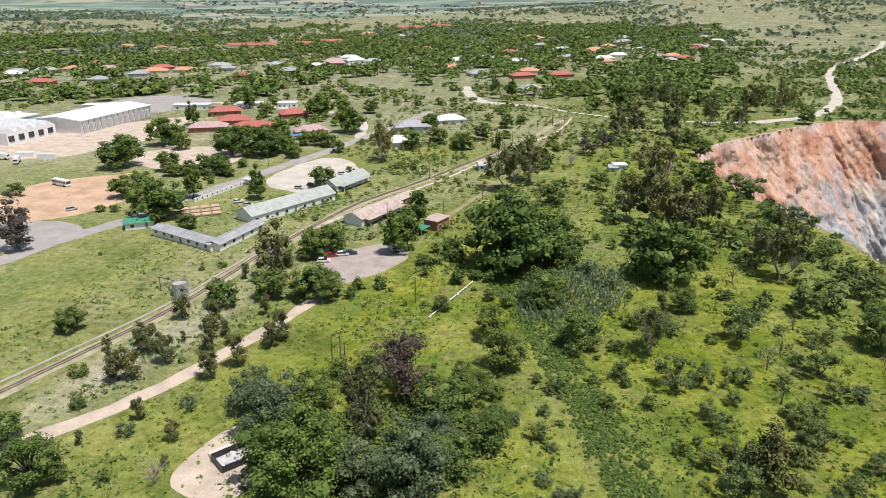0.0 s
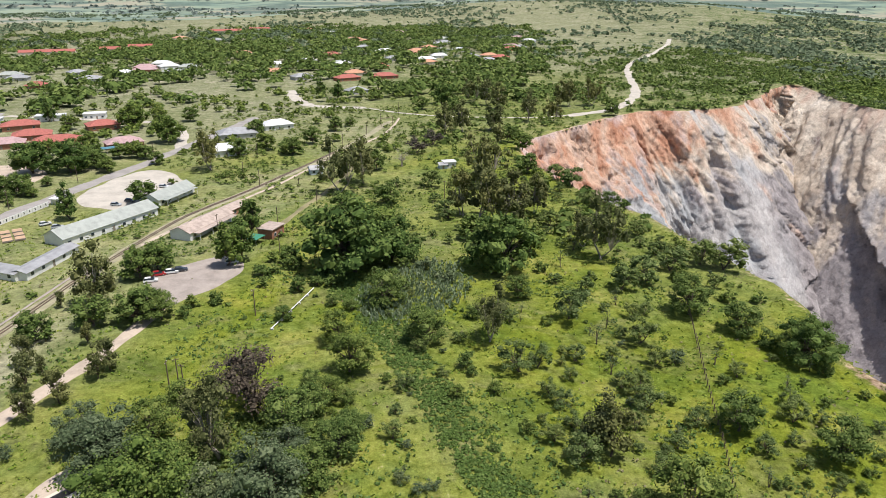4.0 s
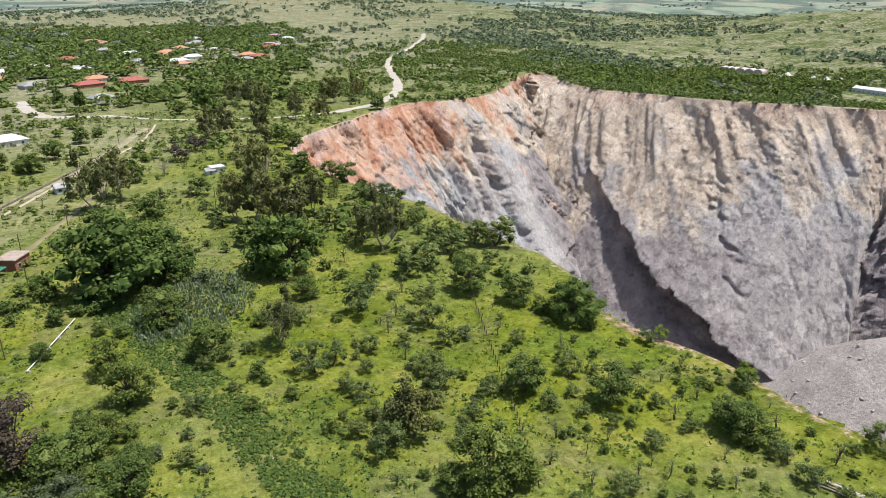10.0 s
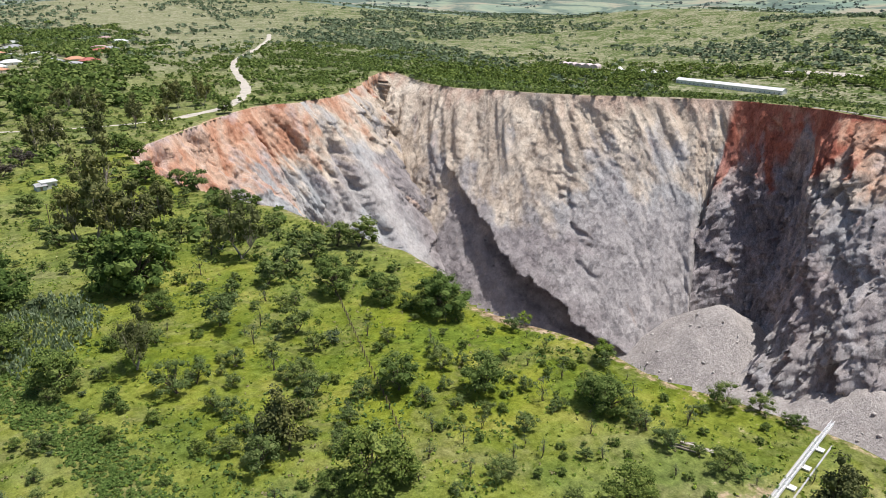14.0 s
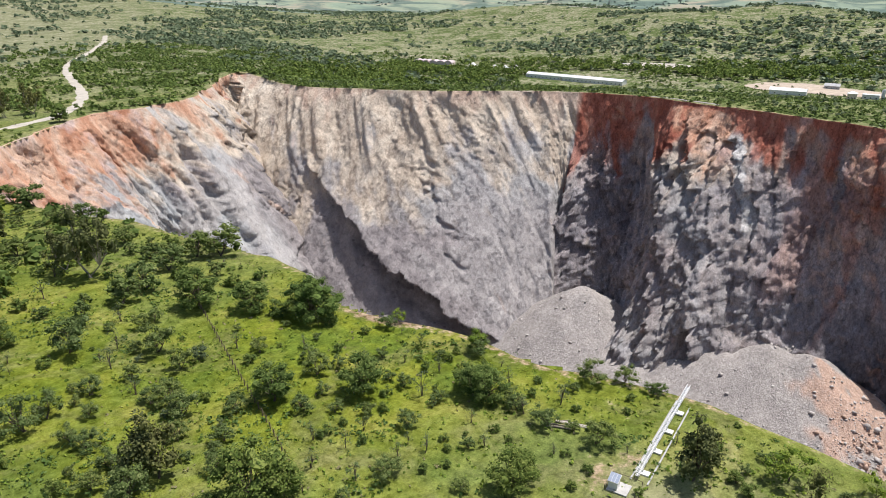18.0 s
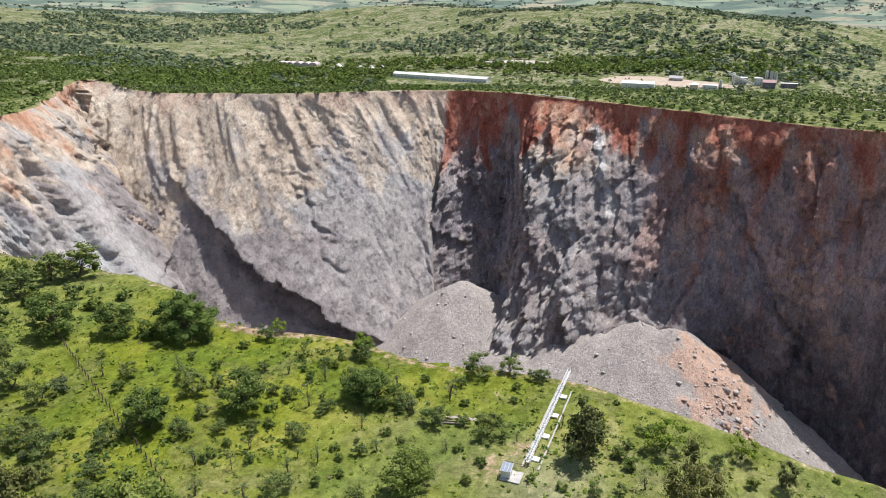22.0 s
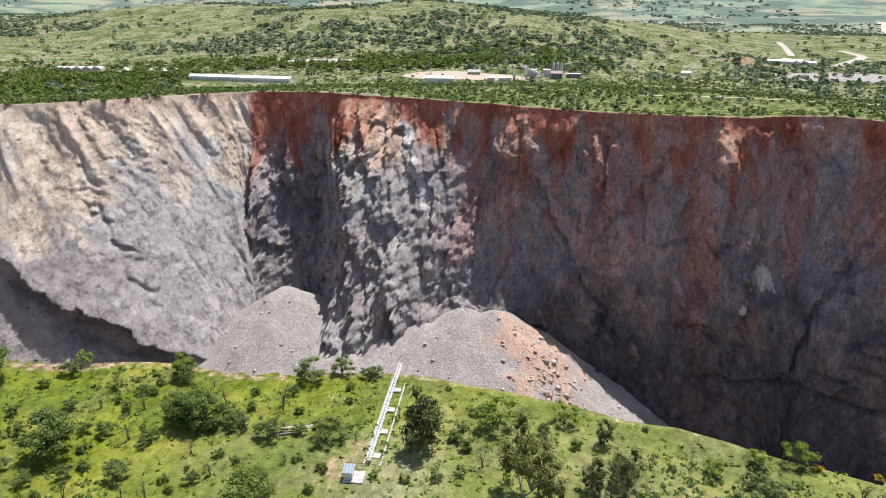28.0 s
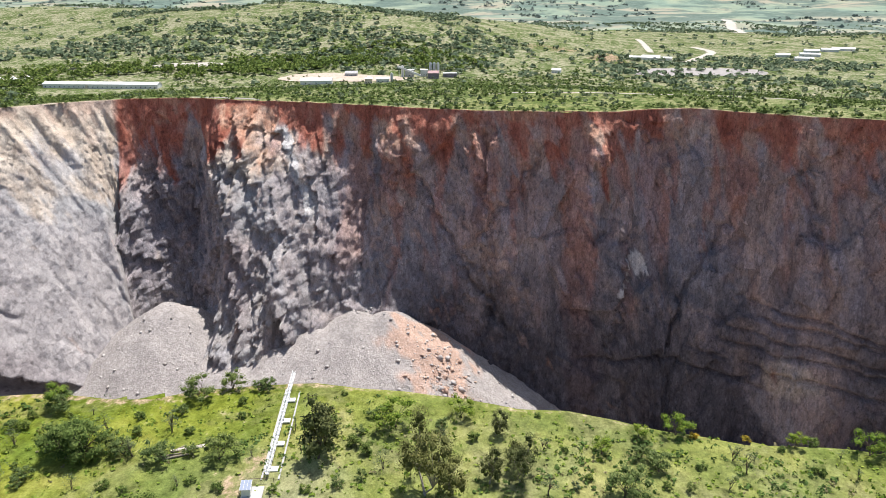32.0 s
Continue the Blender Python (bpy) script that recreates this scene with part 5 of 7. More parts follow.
for x, y, size in [(50.8, 104.9, 1.02), (35.4, 108.7, 1.63), (99.9, 112.8, 0.69), (33.1, 115.9, 0.98), (90.2, 117.3, 0.7), (84.3, 117.5, 1.16), (87.3, 124.3, 0.97), (55.5, 125.2, 1.4), (37.3, 128.9, 0.97), (55.7, 130.8, 1.2), (31.2, 143, 1.74), (64.7, 143.3, 1.3), (36, 144.6, 1.26), (45.6, 146.6, 1.03), (65.2, 155, 1.8), (67.4, 169.4, 1.07), (50.6, 170.3, 2.2), (32.1, 176.1, 0.88), (99.7, 186.9, 1.13), (60.5, 187.3, 1.08), (70.8, 188.3, 1.94), (81.4, 193.8, 2.01), (109.3, 201.3, 2.2), (91.5, 201.7, 1.74), (102.9, 206.2, 2.15), (92.3, 215.9, 1.25), (93, 235, 1.58), (64, 250, 1.61), (26, 262, 1.63), (-228, 262, 1.5), (88, 275, 1.34), (96, 277, 1.41)]:
    plant("thorn", x, y, size, group="thorn trees on the veld")
for x, y, size in [(65, 290, 1.65), (87, 304, 2.2), (22, 310, 1.88), (84, 318, 1.85)]:
    plant("thorn", x, y, size, group="thorn trees on the veld")
for x, y, size in [(113.8, -59.3, 0.86), (113.2, -39.8, 1.27), (117.2, -38.1, 1.15), (108.6, -35.4, 1), (102.6, -3.5, 1.29), (115.3, -2.7, 1), (106.4, 26.4, 1.2), (97.4, 62.1, 0.75), (112.6, 70.9, 1.3), (113.9, 71.8, 1.22), (90.3, 73.1, 1.01), (104.6, 74.4, 1.43), (80.6, 80.1, 1.15), (94.1, 80.3, 1), (75.9, 82.5, 1.07), (66.3, 83.3, 1.16), (111.5, 83.7, 1.27), (63.1, 92.3, 1.19), (71.5, 92.4, 1.08), (77.2, 94.1, 1.07), (94.7, 94.3, 1.7), (34.9, 98.5, 1.18), (104.2, 98.8, 1.16), (68.7, 98.9, 1.26), (101.9, 107.8, 1.03), (110.8, 111.3, 0.97), (94.8, 112.8, 1.41), (89.4, 130, 1.15), (52.1, 139.9, 1.36), (78.5, 142.3, 1.31), (53.4, 154.7, 1.58), (58.8, 163.9, 1.54)]:
    plant("thin", x, y, size, group="saplings on the veld")
for x, y, size in [(66, 177.4, 1.53), (57.1, 207.8, 1.72), (65.3, 222.9, 1.83), (-38, 319, 1.5), (-357, 538, 1.5)]:
    plant("thin", x, y, size, group="saplings on the veld")
for x, y, size in [(122.7, -42, 0.81), (122.9, -32, 0.82)]:
    plant("gold", x, y, size, group="yellow bushes")


def scatter(kind, n, box, size=(0.7, 1.3), gap=3.0, edge=4.0, group=""):
    x0, y0, x1, y1 = box
    made = tries = 0
    while made < n and tries < n * 30:
        tries += 1
        x, y = rng.uniform(x0, x1), rng.uniform(y0, y1)
        if bool(in_pit(np.array(x), np.array(y))) or float(rim_gap(x, y)) < edge:
            continue
        if any((x - a) ** 2 + (y - b) ** 2 < (gap + c * 0.5) ** 2 for a, b, c in taken):
            continue
        if any((x - a) ** 2 + (y - b) ** 2 < (c + 2) ** 2 for a, b, c in paved):
            continue
        plant(kind, x, y, rng.uniform(*size), group=group)
        made += 1


scatter("thorn", 110, (0, 60, 114, 320), (0.45, 1.0), group="thorn trees on the veld")
scatter("thin", 36, (20, -60, 122, 200), (0.5, 1.0), 2.0, group="saplings on the veld")
scatter("bush", 90, (-40, 70, 118, 300), (0.3, 0.75), 2.0, group="bushes on the veld")
scatter("grey_bush", 26, (-20, -60, 120, 260), (0.4, 0.9), 2.0, group="grey bushes")
scatter("broad", 8, (-30, 130, 40, 300), (0.4, 0.7), 3.0, group="broadleaf trees")
scatter("broad", 16, (-190, 335, -112, 400), (1.0, 1.4), 2.0, group="broadleaf trees")
scatter("broad", 8, (-215, 300, -150, 330), (0.6, 1.1), 2.0, group="broadleaf trees")
scatter("young_gum", 10, (-110, 100, -60, 190), (0.5, 1.0), 3.0, group="young eucalyptus trees")


# ---------- uncountable growth: weeds, reeds, far woods ----------
def clumps(name, xy, width, tall, per, leaf, mat, label, category="woods", lift=0.0, seed=0, upright=0.0, core=0.0):
    """Many small crowns of leaf sprays on the land, as one mesh."""
    g = np.random.default_rng(seed)
    xy = np.asarray(xy, float)
    n = len(xy)
    w = np.broadcast_to(np.asarray(width, float), (n,))
    t = np.broadcast_to(np.asarray(tall, float), (n,))
    k = np.repeat(np.arange(n), per)
    m = len(k)
    d = g.normal(size=(m, 3))
    d[:, 2] = np.abs(d[:, 2]) * 1.1 - 0.35
    d /= np.linalg.norm(d, axis=1)[:, None]
    lump = 1 + 0.3 * vnoise(d[:, 0] * 2 + k * 7.3, d[:, 1] * 2, d[:, 2] * 2, seed=seed)
    r = g.uniform(0.6, 1.0, m) * lump
    z0 = height(xy[:, 0], xy[:, 1])
    p = np.stack([xy[k, 0] + d[:, 0] * r * w[k] / 2, xy[k, 1] + d[:, 1] * r * w[k] / 2, z0[k] + lift * t[k] + t[k] * (0.45 + 0.5 * d[:, 2] * r)], 1)
    face = d * 0.9 + [0, 0, 0.7] + g.normal(size=(m, 3)) * 0.5
    face /= np.linalg.norm(face, axis=1)[:, None]
    a = np.cross(face, g.normal(size=(m, 3)))
    if upright:
        a = g.normal(size=(m, 3)) * 0.3 + [0, 0, 1]
    a /= np.maximum(np.linalg.norm(a, axis=1), 1e-6)[:, None]
    b = np.cross(a, face)
    b /= np.maximum(np.linalg.norm(b, axis=1), 1e-6)[:, None]
    s = (leaf * w[k] * g.uniform(0.6, 1.4, m))[:, None]
    q = np.stack([p - a * s * 0.55, p + b * s * (0.5 - 0.35 * upright), p + a * s * 0.55, p - b * s * (0.5 - 0.35 * upright)], 1)
    verts, faces = q.reshape(-1, 3), np.arange(4 * m).reshape(-1, 4)
    if core:
        o = np.array([(1, 0, 0), (0, 1, 0), (-1, 0, 0), (0, -1, 0), (0, 0, 1)], float)
        c = o[None] * g.uniform(0.55, 0.95, (n, 5, 1)) * np.stack([w / 2, w / 2, t * 0.5], 1)[:, None] * core
        c = c + np.stack([xy[:, 0], xy[:, 1], z0 + t * (0.4 + lift)], 1)[:, None]
        tri = np.array([(0, 1, 4, 4), (1, 2, 4, 4), (2, 3, 4, 4), (3, 0, 4, 4)])
        cf = (np.arange(n)[:, None, None] * 5 + tri[None]).reshape(-1, 4) + len(verts)
        faces = [tuple(f) for f in faces.tolist()] + [tuple(f[:3]) for f in cf.tolist()]
        verts = np.concatenate([verts, c.reshape(-1, 3)])
    me = mesh_of(name, verts, faces, mat)
    return tagged(new(name, me), label, category, kind="stuff")


def sprinkle(n, seed, box, keep, clear=1.5):
    """n random places in the box where keep(x, y), a chance, allows one; none in the pit or on roads."""
    g = np.random.default_rng(seed)
    x, y = g.uniform(box[0], box[2], n), g.uniform(box[1], box[3], n)
    ok = g.uniform(0, 1, n) < keep(x, y)
    x, y = x[ok], y[ok]
    ok = ~in_pit(x, y)
    x, y = x[ok], y[ok]
    far = rim_gap(x, y) > clear
    x, y = x[far], y[far]
    ok = np.ones(len(x), bool)
    for a, b, c in paved:
        ok &= (x - a) ** 2 + (y - b) ** 2 > (c + 1.0) ** 2
    return np.stack([x[ok], y[ok]], 1)


def near_line(x, y, points, width):
    c = curve_points(points, 3.0)
    best = np.full(np.shape(x), 1e9)
    for a, b in c:
        best = np.minimum(best, (x - a) ** 2 + (y - b) ** 2)
    return np.exp(-best / width ** 2)


def sees(x, y):
    """Whether a place lies in the part of the land that comes into view."""
    az = np.degrees(np.arctan2(x, y))
    return ((az > -47) & (az < 122)).astype(float)


xy = sprinkle(46000, 101, (-140, -90, 130, 300), lambda x, y: sees(x, y) * smooth(78, 100, np.hypot(x, y)) * (0.45 + 0.5 * vnoise(x / 9, y / 9, seed=80)))
clumps("grass_tufts", xy, rng.uniform(0.4, 1.2, len(xy)), rng.uniform(0.25, 0.6, len(xy)), 4, 0.5, LEAF_BRIGHT, "yellow-green grass tufts on the veld", "grass", seed=1)
xy = sprinkle(22000, 102, (-140, -90, 130, 300), lambda x, y: sees(x, y) * smooth(78, 100, np.hypot(x, y)) * smooth(0.1, 0.5, vnoise(x / 16, y / 16, seed=81)))
clumps("weeds", xy, rng.uniform(0.7, 1.8, len(xy)), rng.uniform(0.4, 0.9, len(xy)), 7, 0.36, LEAF_WEED, "dark green weeds and seedlings in grass", "weeds", seed=2)
xy = sprinkle(8000, 103, (-140, -90, 130, 300), lambda x, y: sees(x, y) * smooth(0.15, 0.5, vnoise(x / 11, y / 11, seed=82)) * 0.8)
clumps("dry_tufts", xy, rng.uniform(0.5, 1.2, len(xy)), rng.uniform(0.3, 0.7, len(xy)), 5, 0.4, LEAF_STRAW, "dry brownish grass tufts", "grass", seed=3)
BAND = [(-15, 208), (-4, 180), (6, 150), (14, 124), (20, 104), (24, 88)]
xy = sprinkle(60000, 104, (-45, 70, 60, 225), lambda x, y: smooth(0.25, 0.7, near_line(x, y, BAND, 6.0)) * (0.5 + 0.5 * vnoise(x / 6, y / 6, seed=83)))
clumps("thicket", xy, rng.uniform(0.7, 1.5, len(xy)), rng.uniform(0.4, 0.8, len(xy)), 7, 0.38, LEAF_WEED, "dense band of low dark green scrub", "scrub", seed=4, core=0.9)
xy = sprinkle(9000, 118, (-110, 170, 135, 540), lambda x, y: sees(x, y) * (0.22 + 0.5 * smooth(-0.1, 0.5, vnoise(x / 22, y / 22, seed=98))) * smooth(250, 330, y + 0.6 * np.abs(x) + 60 * vnoise(x / 40, y / 40, seed=99)))
clumps("shrubs", xy, rng.uniform(1.4, 3.6, len(xy)), rng.uniform(0.9, 2.6, len(xy)), 14, 0.27, LEAF_MID, "low green shrubs dotted over the veld", "shrubs", seed=19, core=0.8)
xy = sprinkle(5000, 105, (-20, 160, 40, 225), lambda x, y: smooth(0.3, 0.6, bump(x, y, 9, 192, 16, 24, -25)) * 0.6)
clumps("reeds", xy, 1.2, rng.uniform(1.6, 2.6, len(xy)), 9, 0.75, LEAF_PALE, "pale silvery reed stand", "reeds", seed=5, upright=0.7)
xy = sprinkle(5000, 106, (-45, 65, 5, 150), lambda x, y: smooth(0.3, 0.6, bump(x, y, -27, 112, 19, 22)) * (0.6 + 0.6 * vnoise(x / 7, y / 7, seed=97)))
clumps("undergrowth", xy, rng.uniform(1.4, 3.0, len(xy)), rng.uniform(0.8, 2.0, len(xy)), 14, 0.2, LEAF_MID, "dense green undergrowth below the trees", "scrub", seed=6, core=0.9)


def east_bush(x, y):
    az, r = np.degrees(np.arctan2(x, y)), np.hypot(x, y)
    return smooth(20, 34, az) * smooth(430, 520, r) * smooth(1150, 800, r) * (0.42 + 0.6 * vnoise(x / 32, y / 32, seed=84) + 0.2 * vnoise(x / 90, y / 90, seed=85))


def keep_off(xy, gap=9.0):
    ok = np.ones(len(xy), bool)
    for a, b, c in homes:
        ok &= (xy[:, 0] - a) ** 2 + (xy[:, 1] - b) ** 2 > (c + gap) ** 2
    return xy[ok]


# ---------- building kit ----------
WHITE = plain("white_paint", (0.76, 0.75, 0.72), 0.7, spread=0.07, scale=0.4)
CREAM = plain("cream_plaster", (0.66, 0.58, 0.46), 0.85, spread=0.1, scale=0.4)
BRICK = plain("face_brick", (0.34, 0.16, 0.10), 0.9, spread=0.18, scale=1.5)
GREY_WALL = plain("grey_plaster", (0.45, 0.44, 0.43), 0.85, spread=0.1, scale=0.4)
BLUE_WALL = plain("pale_blue_paint", (0.55, 0.62, 0.68), 0.7, spread=0.1, scale=0.5)
PURPLE_CLAD = plain("mauve_cladding", (0.26, 0.22, 0.25), 0.6, spread=0.15, scale=0.3)
ROOF_RED = plain("red_roof_tiles", (0.42, 0.14, 0.11), 0.8, spread=0.2, scale=1.2, bump_by=0.05)
ROOF_ORANGE = plain("terracotta_tiles", (0.55, 0.29, 0.18), 0.8, spread=0.2, scale=1.2, bump_by=0.05)
ROOF_PINK = plain("faded_pink_roof", (0.46, 0.31, 0.30), 0.75, spread=0.15, scale=0.6, bump_by=0.03)
ROOF_SHELL = plain("pale_pink_sheet", (0.62, 0.51, 0.50), 0.7, spread=0.12, scale=0.4, bump_by=0.02)
ROOF_WHITE = plain("white_sheet_roof", (0.74, 0.74, 0.73), 0.5, 0.1, spread=0.1, scale=0.4, bump_by=0.02)
ROOF_GREEN = plain("faded_green_sheet", (0.40, 0.42, 0.375), 0.5, 0.1, spread=0.14, scale=0.4, bump_by=0.02)
ROOF_GREY = plain("grey_sheet_roof", (0.38, 0.38, 0.38), 0.55, 0.15, spread=0.15, scale=0.4, bump_by=0.02)
ROOF_BROWN = plain("weathered_brown_sheet", (0.46, 0.37, 0.31), 0.7, spread=0.2, scale=0.5, bump_by=0.02)
AWNING = plain("green_shade_sheet", (0.06, 0.24, 0.15), 0.6, spread=0.1, scale=0.6, bump_by=0.0)
BLUE_SHEET = plain("blue_green_sheet", (0.10, 0.25, 0.32), 0.5, spread=0.15, scale=0.5, bump_by=0.0)
DARK = plain("dark_opening", (0.035, 0.035, 0.04), 0.4, spread=0.1)
WOOD = plain("weathered_timber", (0.27, 0.23, 0.18), 0.85, spread=0.2, scale=3)
POLE_WOOD = plain("pole_timber", (0.15, 0.11, 0.08), 0.9, spread=0.2, scale=3)
STEEL = plain("galvanised_steel", (0.62, 0.64, 0.66), 0.4, 0.6, spread=0.08, scale=1.0, bump_by=0.0)
TANK_METAL = plain("weathered_tank_plate", (0.48, 0.50, 0.54), 0.5, 0.4, spread=0.15, scale=1.0)
RUBBER = plain("tyre_rubber", (0.025, 0.025, 0.025), 0.9, spread=0.1)
GLASS_M, _n, _l, _b = material("window_glass", 0.08, 0, 0.6)
_b.inputs["Base Color"].default_value = (0.03, 0.04, 0.05, 1)
# Cell colour is paled to hold the sky's reflection.
PANEL_M, _n, _l, _b = material("solar_cell", 0.15, 0, 0.6)
_b.inputs["Base Color"].default_value = (0.30, 0.34, 0.42, 1)
CAR_PAINT = {}
for key, col in (("white", (0.78, 0.78, 0.77)), ("red", (0.42, 0.03, 0.03)), ("silver", (0.5, 0.52, 0.54)), ("dark", (0.05, 0.055, 0.065))):
    CAR_PAINT[key] = plain("car_paint_" + key, col, 0.25, 0.1, spread=0.03, scale=1.0, bump_by=0.0, spec=0.6)
homes = []


def box(cx, cy, cz, sx, sy, sz, top=1.0):
    """A box on its base centre; top narrows the upper face."""
    v = []
    for z, k in ((0, 1.0), (sz, top)):
        for a, b in ((-1, -1), (1, -1), (1, 1), (-1, 1)):
            v.append((cx + a * sx / 2 * k, cy + b * sy / 2 * k, cz + z))
    return np.array(v), [(3, 2, 1, 0), (4, 5, 6, 7), (0, 1, 5, 4), (1, 2, 6, 5), (2, 3, 7, 6), (3, 0, 4, 7)]


def solid(pieces):
    vs, fs, base = [], [], 0
    for v, f in pieces:
        vs.append(np.asarray(v, float))
        fs.extend(tuple(int(i) + base for i in one) for one in f)
        base += len(v)
    return np.concatenate(vs), fs


def rod(a, b, r, sides=6):
    v, f = tube([a, b], [r, r], sides)
    caps = [tuple(range(sides - 1, -1, -1)), tuple(range(sides, 2 * sides))]
    return v, [tuple(q) for q in f] + caps


def part(name, pieces, mat, parent, label="", at=None):
    v, f = solid(pieces)
    ob = new(name, mesh_of(name, v, f, mat))
    ob.parent = parent
    if at is not None:
        ob.matrix_basis = at
    return tagged(ob, label)


def thing(name, x, y, turn, label, category, group="", lift=0.0):
    ob = new(name)
    ob.empty_display_size = 0.5
    ob.matrix_basis = pose(x, y, float(height(x, y)) + lift, 0, 0, turn)
    return tagged(ob, label, category, group)


def gable(w, d, h, rise, over=0.5, thick=0.18):
    """Gable roof along x, with thickness."""
    a, b = w / 2 + over, d / 2 + over
    drop = rise * over / (d / 2)
    lo, hi = h - drop, h + rise
    pts = [(-a, -b, lo), (a, -b, lo), (a, 0, hi), (-a, 0, hi), (a, b, lo), (-a, b, lo)]
    low = [(x, y, z - thick) for x, y, z in pts]
    return np.array(pts + low), [(0, 1, 2, 3), (3, 2, 4, 5), (9, 8, 7, 6), (11, 10, 8, 9), (0, 6, 7, 1), (1, 7, 8, 2), (2, 8, 10, 4), (4, 10, 11, 5), (5, 11, 9, 3), (3, 9, 6, 0)]


def hip(w, d, h, rise, over=0.6, thick=0.18):
    a, b = w / 2 + over, d / 2 + over
    r = max(a - b, 0.2)
    pts = [(-a, -b, h), (a, -b, h), (a, b, h), (-a, b, h), (-r, 0, h + rise), (r, 0, h + rise)]
    low = [(x, y, z - thick) for x, y, z in pts[:4]]
    return np.array(pts + low), [(0, 1, 5, 4), (1, 2, 5), (2, 3, 4, 5), (3, 0, 4), (9, 8, 7, 6), (0, 6, 7, 1), (1, 7, 8, 2), (2, 8, 9, 3), (3, 9, 6, 0)]


def gable_walls(w, d, h, rise):
    v, f = box(0, 0, -0.5, w, d, h + 0.5)
    ends = [[(s * w / 2, -d / 2, h), (s * w / 2, d / 2, h), (s * w / 2, 0, h + rise * 0.96)] for s in (-1, 1)]
    pieces = [(v, f)]
    for k, e in enumerate(ends):
        pieces.append((np.array(e), [(0, 1, 2) if k else (2, 1, 0)]))
    return pieces


def house(x, y, turn, w, d, h, wall, roof, label, name="house", group="", style="hip", rise=2.9, windows=3, porch=False):
    """A single-storey house: walls, roof, doors, framed windows."""
    t = thing(name, x, y, turn, label, "house", group)
    if style == "gable":
        part("wall", gable_walls(w, d, h, rise), wall, t)
        part("roof", [gable(w, d, h, rise)], roof, t)
    elif style == "hip":
        part("wall", [box(0, 0, -0.5, w, d, h + 0.45)], wall, t)
        part("roof", [hip(w, d, h, rise)], roof, t)
    else:
        part("wall", [box(0, 0, -0.5, w, d, h + 0.5)], wall, t)
        part("roof", [box(0, 0, h, w + 0.8, d + 0.8, 0.3)], roof, t)
    for side in (-1, 1):
        for k in range(windows):
            wx = -w / 2 + w * (k + 0.5) / windows
            if side < 0 and k == windows // 2:
                part("door", [box(wx, side * (d / 2 + 0.02), 0, 1.0, 0.1, 2.1)], WOOD, t)
                continue
            frame_ob = part("window", [box(wx, side * (d / 2 + 0.03), 0.9, 1.5, 0.1, 1.3)], WHITE, t)
            part("pane", [box(wx, side * (d / 2 + 0.06), 1.0, 1.3, 0.1, 1.1)], GLASS_M, frame_ob)
    if porch:
        part("porch_roof", [box(0, -d / 2 - 1.5, h - 0.5, w * 0.9, 3.0, 0.15)], roof, t)
        for k in range(4):
            part("post", [rod((-w * 0.42 + k * w * 0.28, -d / 2 - 2.8, 0), (-w * 0.42 + k * w * 0.28, -d / 2 - 2.8, h - 0.5), 0.1)], WHITE, t)
    homes.append((x, y, max(w, d) / 2))
    return t


# the town: houses in gardens
HOMES_RED = [(-212, 412, 20), (-207, 438, 20), (-185, 419, 15), (-177, 468, 30), (-145, 410, 30), (-250, 803, 10), (-30, 709, 30), (6, 724, 20), (200, 1081, 15), (-471, 602, 10), (-478, 718, 15), (-612, 758, 5), (-228, 470, 25), (-258, 831, 7), (-305, 673, 4), (-423, 733, 38), (2, 814, 16), (-523, 770, 9), (-479, 757, 38), (194, 1037, 29), (156, 911, 25), (246, 1269, 9), (38, 1338, 0), (-60, 960, 20)]
for x, y, turn in HOMES_RED:
    house(x, y, turn, rng.uniform(18, 26), rng.uniform(11, 14), 3.2, BRICK, ROOF_RED if rng.uniform() < 0.6 else ROOF_PINK, "brick house with a faded red hipped roof among trees", group="houses in the town")
HOMES_ORANGE = [(-110, 768, 15), (-24, 749, 20), (54, 1006, 30), (75, 1058, 25), (-19, 1150, 15), (-412, 700, 20), (145, 936, 20), (-515, 712, 0), (60, 860, 25), (-385, 713, 4), (-181, 998, 7), (-134, 1527, 3), (-352, 1352, 32), (-639, 1017, 18), (-572, 995, 21), (56, 977, 3), (-36, 1191, 1)]
for x, y, turn in HOMES_ORANGE:
    house(x, y, turn, rng.uniform(18, 26), rng.uniform(12, 15), 3.2, CREAM, ROOF_ORANGE, "cream house with a terracotta tiled roof", group="houses in the town")
HOMES_WHITE = [(-251, 872, 5), (-217, 783, 10), (-210, 826, 5), (-261, 771, 8), (-39, 833, 20), (-43, 852, 15), (107, 1198, 20), (89, 1008, 30), (59, 892, 20), (-434, 851, 15), (-369, 761, 10), (-543, 656, 0), (-66, 460, 25), (-84, 385, 20), (-234, 837, 33), (-115, 848, 19), (-534, 693, 21), (80, 936, 8), (114, 1011, 31), (252, 1202, 10), (-84, 878, 6), (10, 1000, 30)]
for x, y, turn in HOMES_WHITE:
    house(x, y, turn, rng.uniform(17, 25), rng.uniform(10, 13), 3.2, WHITE, ROOF_WHITE if rng.uniform() < 0.6 else ROOF_GREEN, "white house with a pale sheet-metal roof", group="houses in the town")
HOMES_GREY = [(-75, 723, 30), (-19, 615, 35), (-276, 719, 10), (-416, 675, 15), (-86, 432, 20), (-429, 628, 5), (120, 920, 25), (-350, 735, 8), (-312, 781, 39), (-271, 1263, 12), (-83, 1348, 23), (-553, 674, 31), (94, 1110, 28), (133, 876, 39), (-160, 1589, 7), (-47, 1358, 25), (106, 1140, 2), (210, 1060, 10), (20, 905, 15), (-20, 1060, 0)]
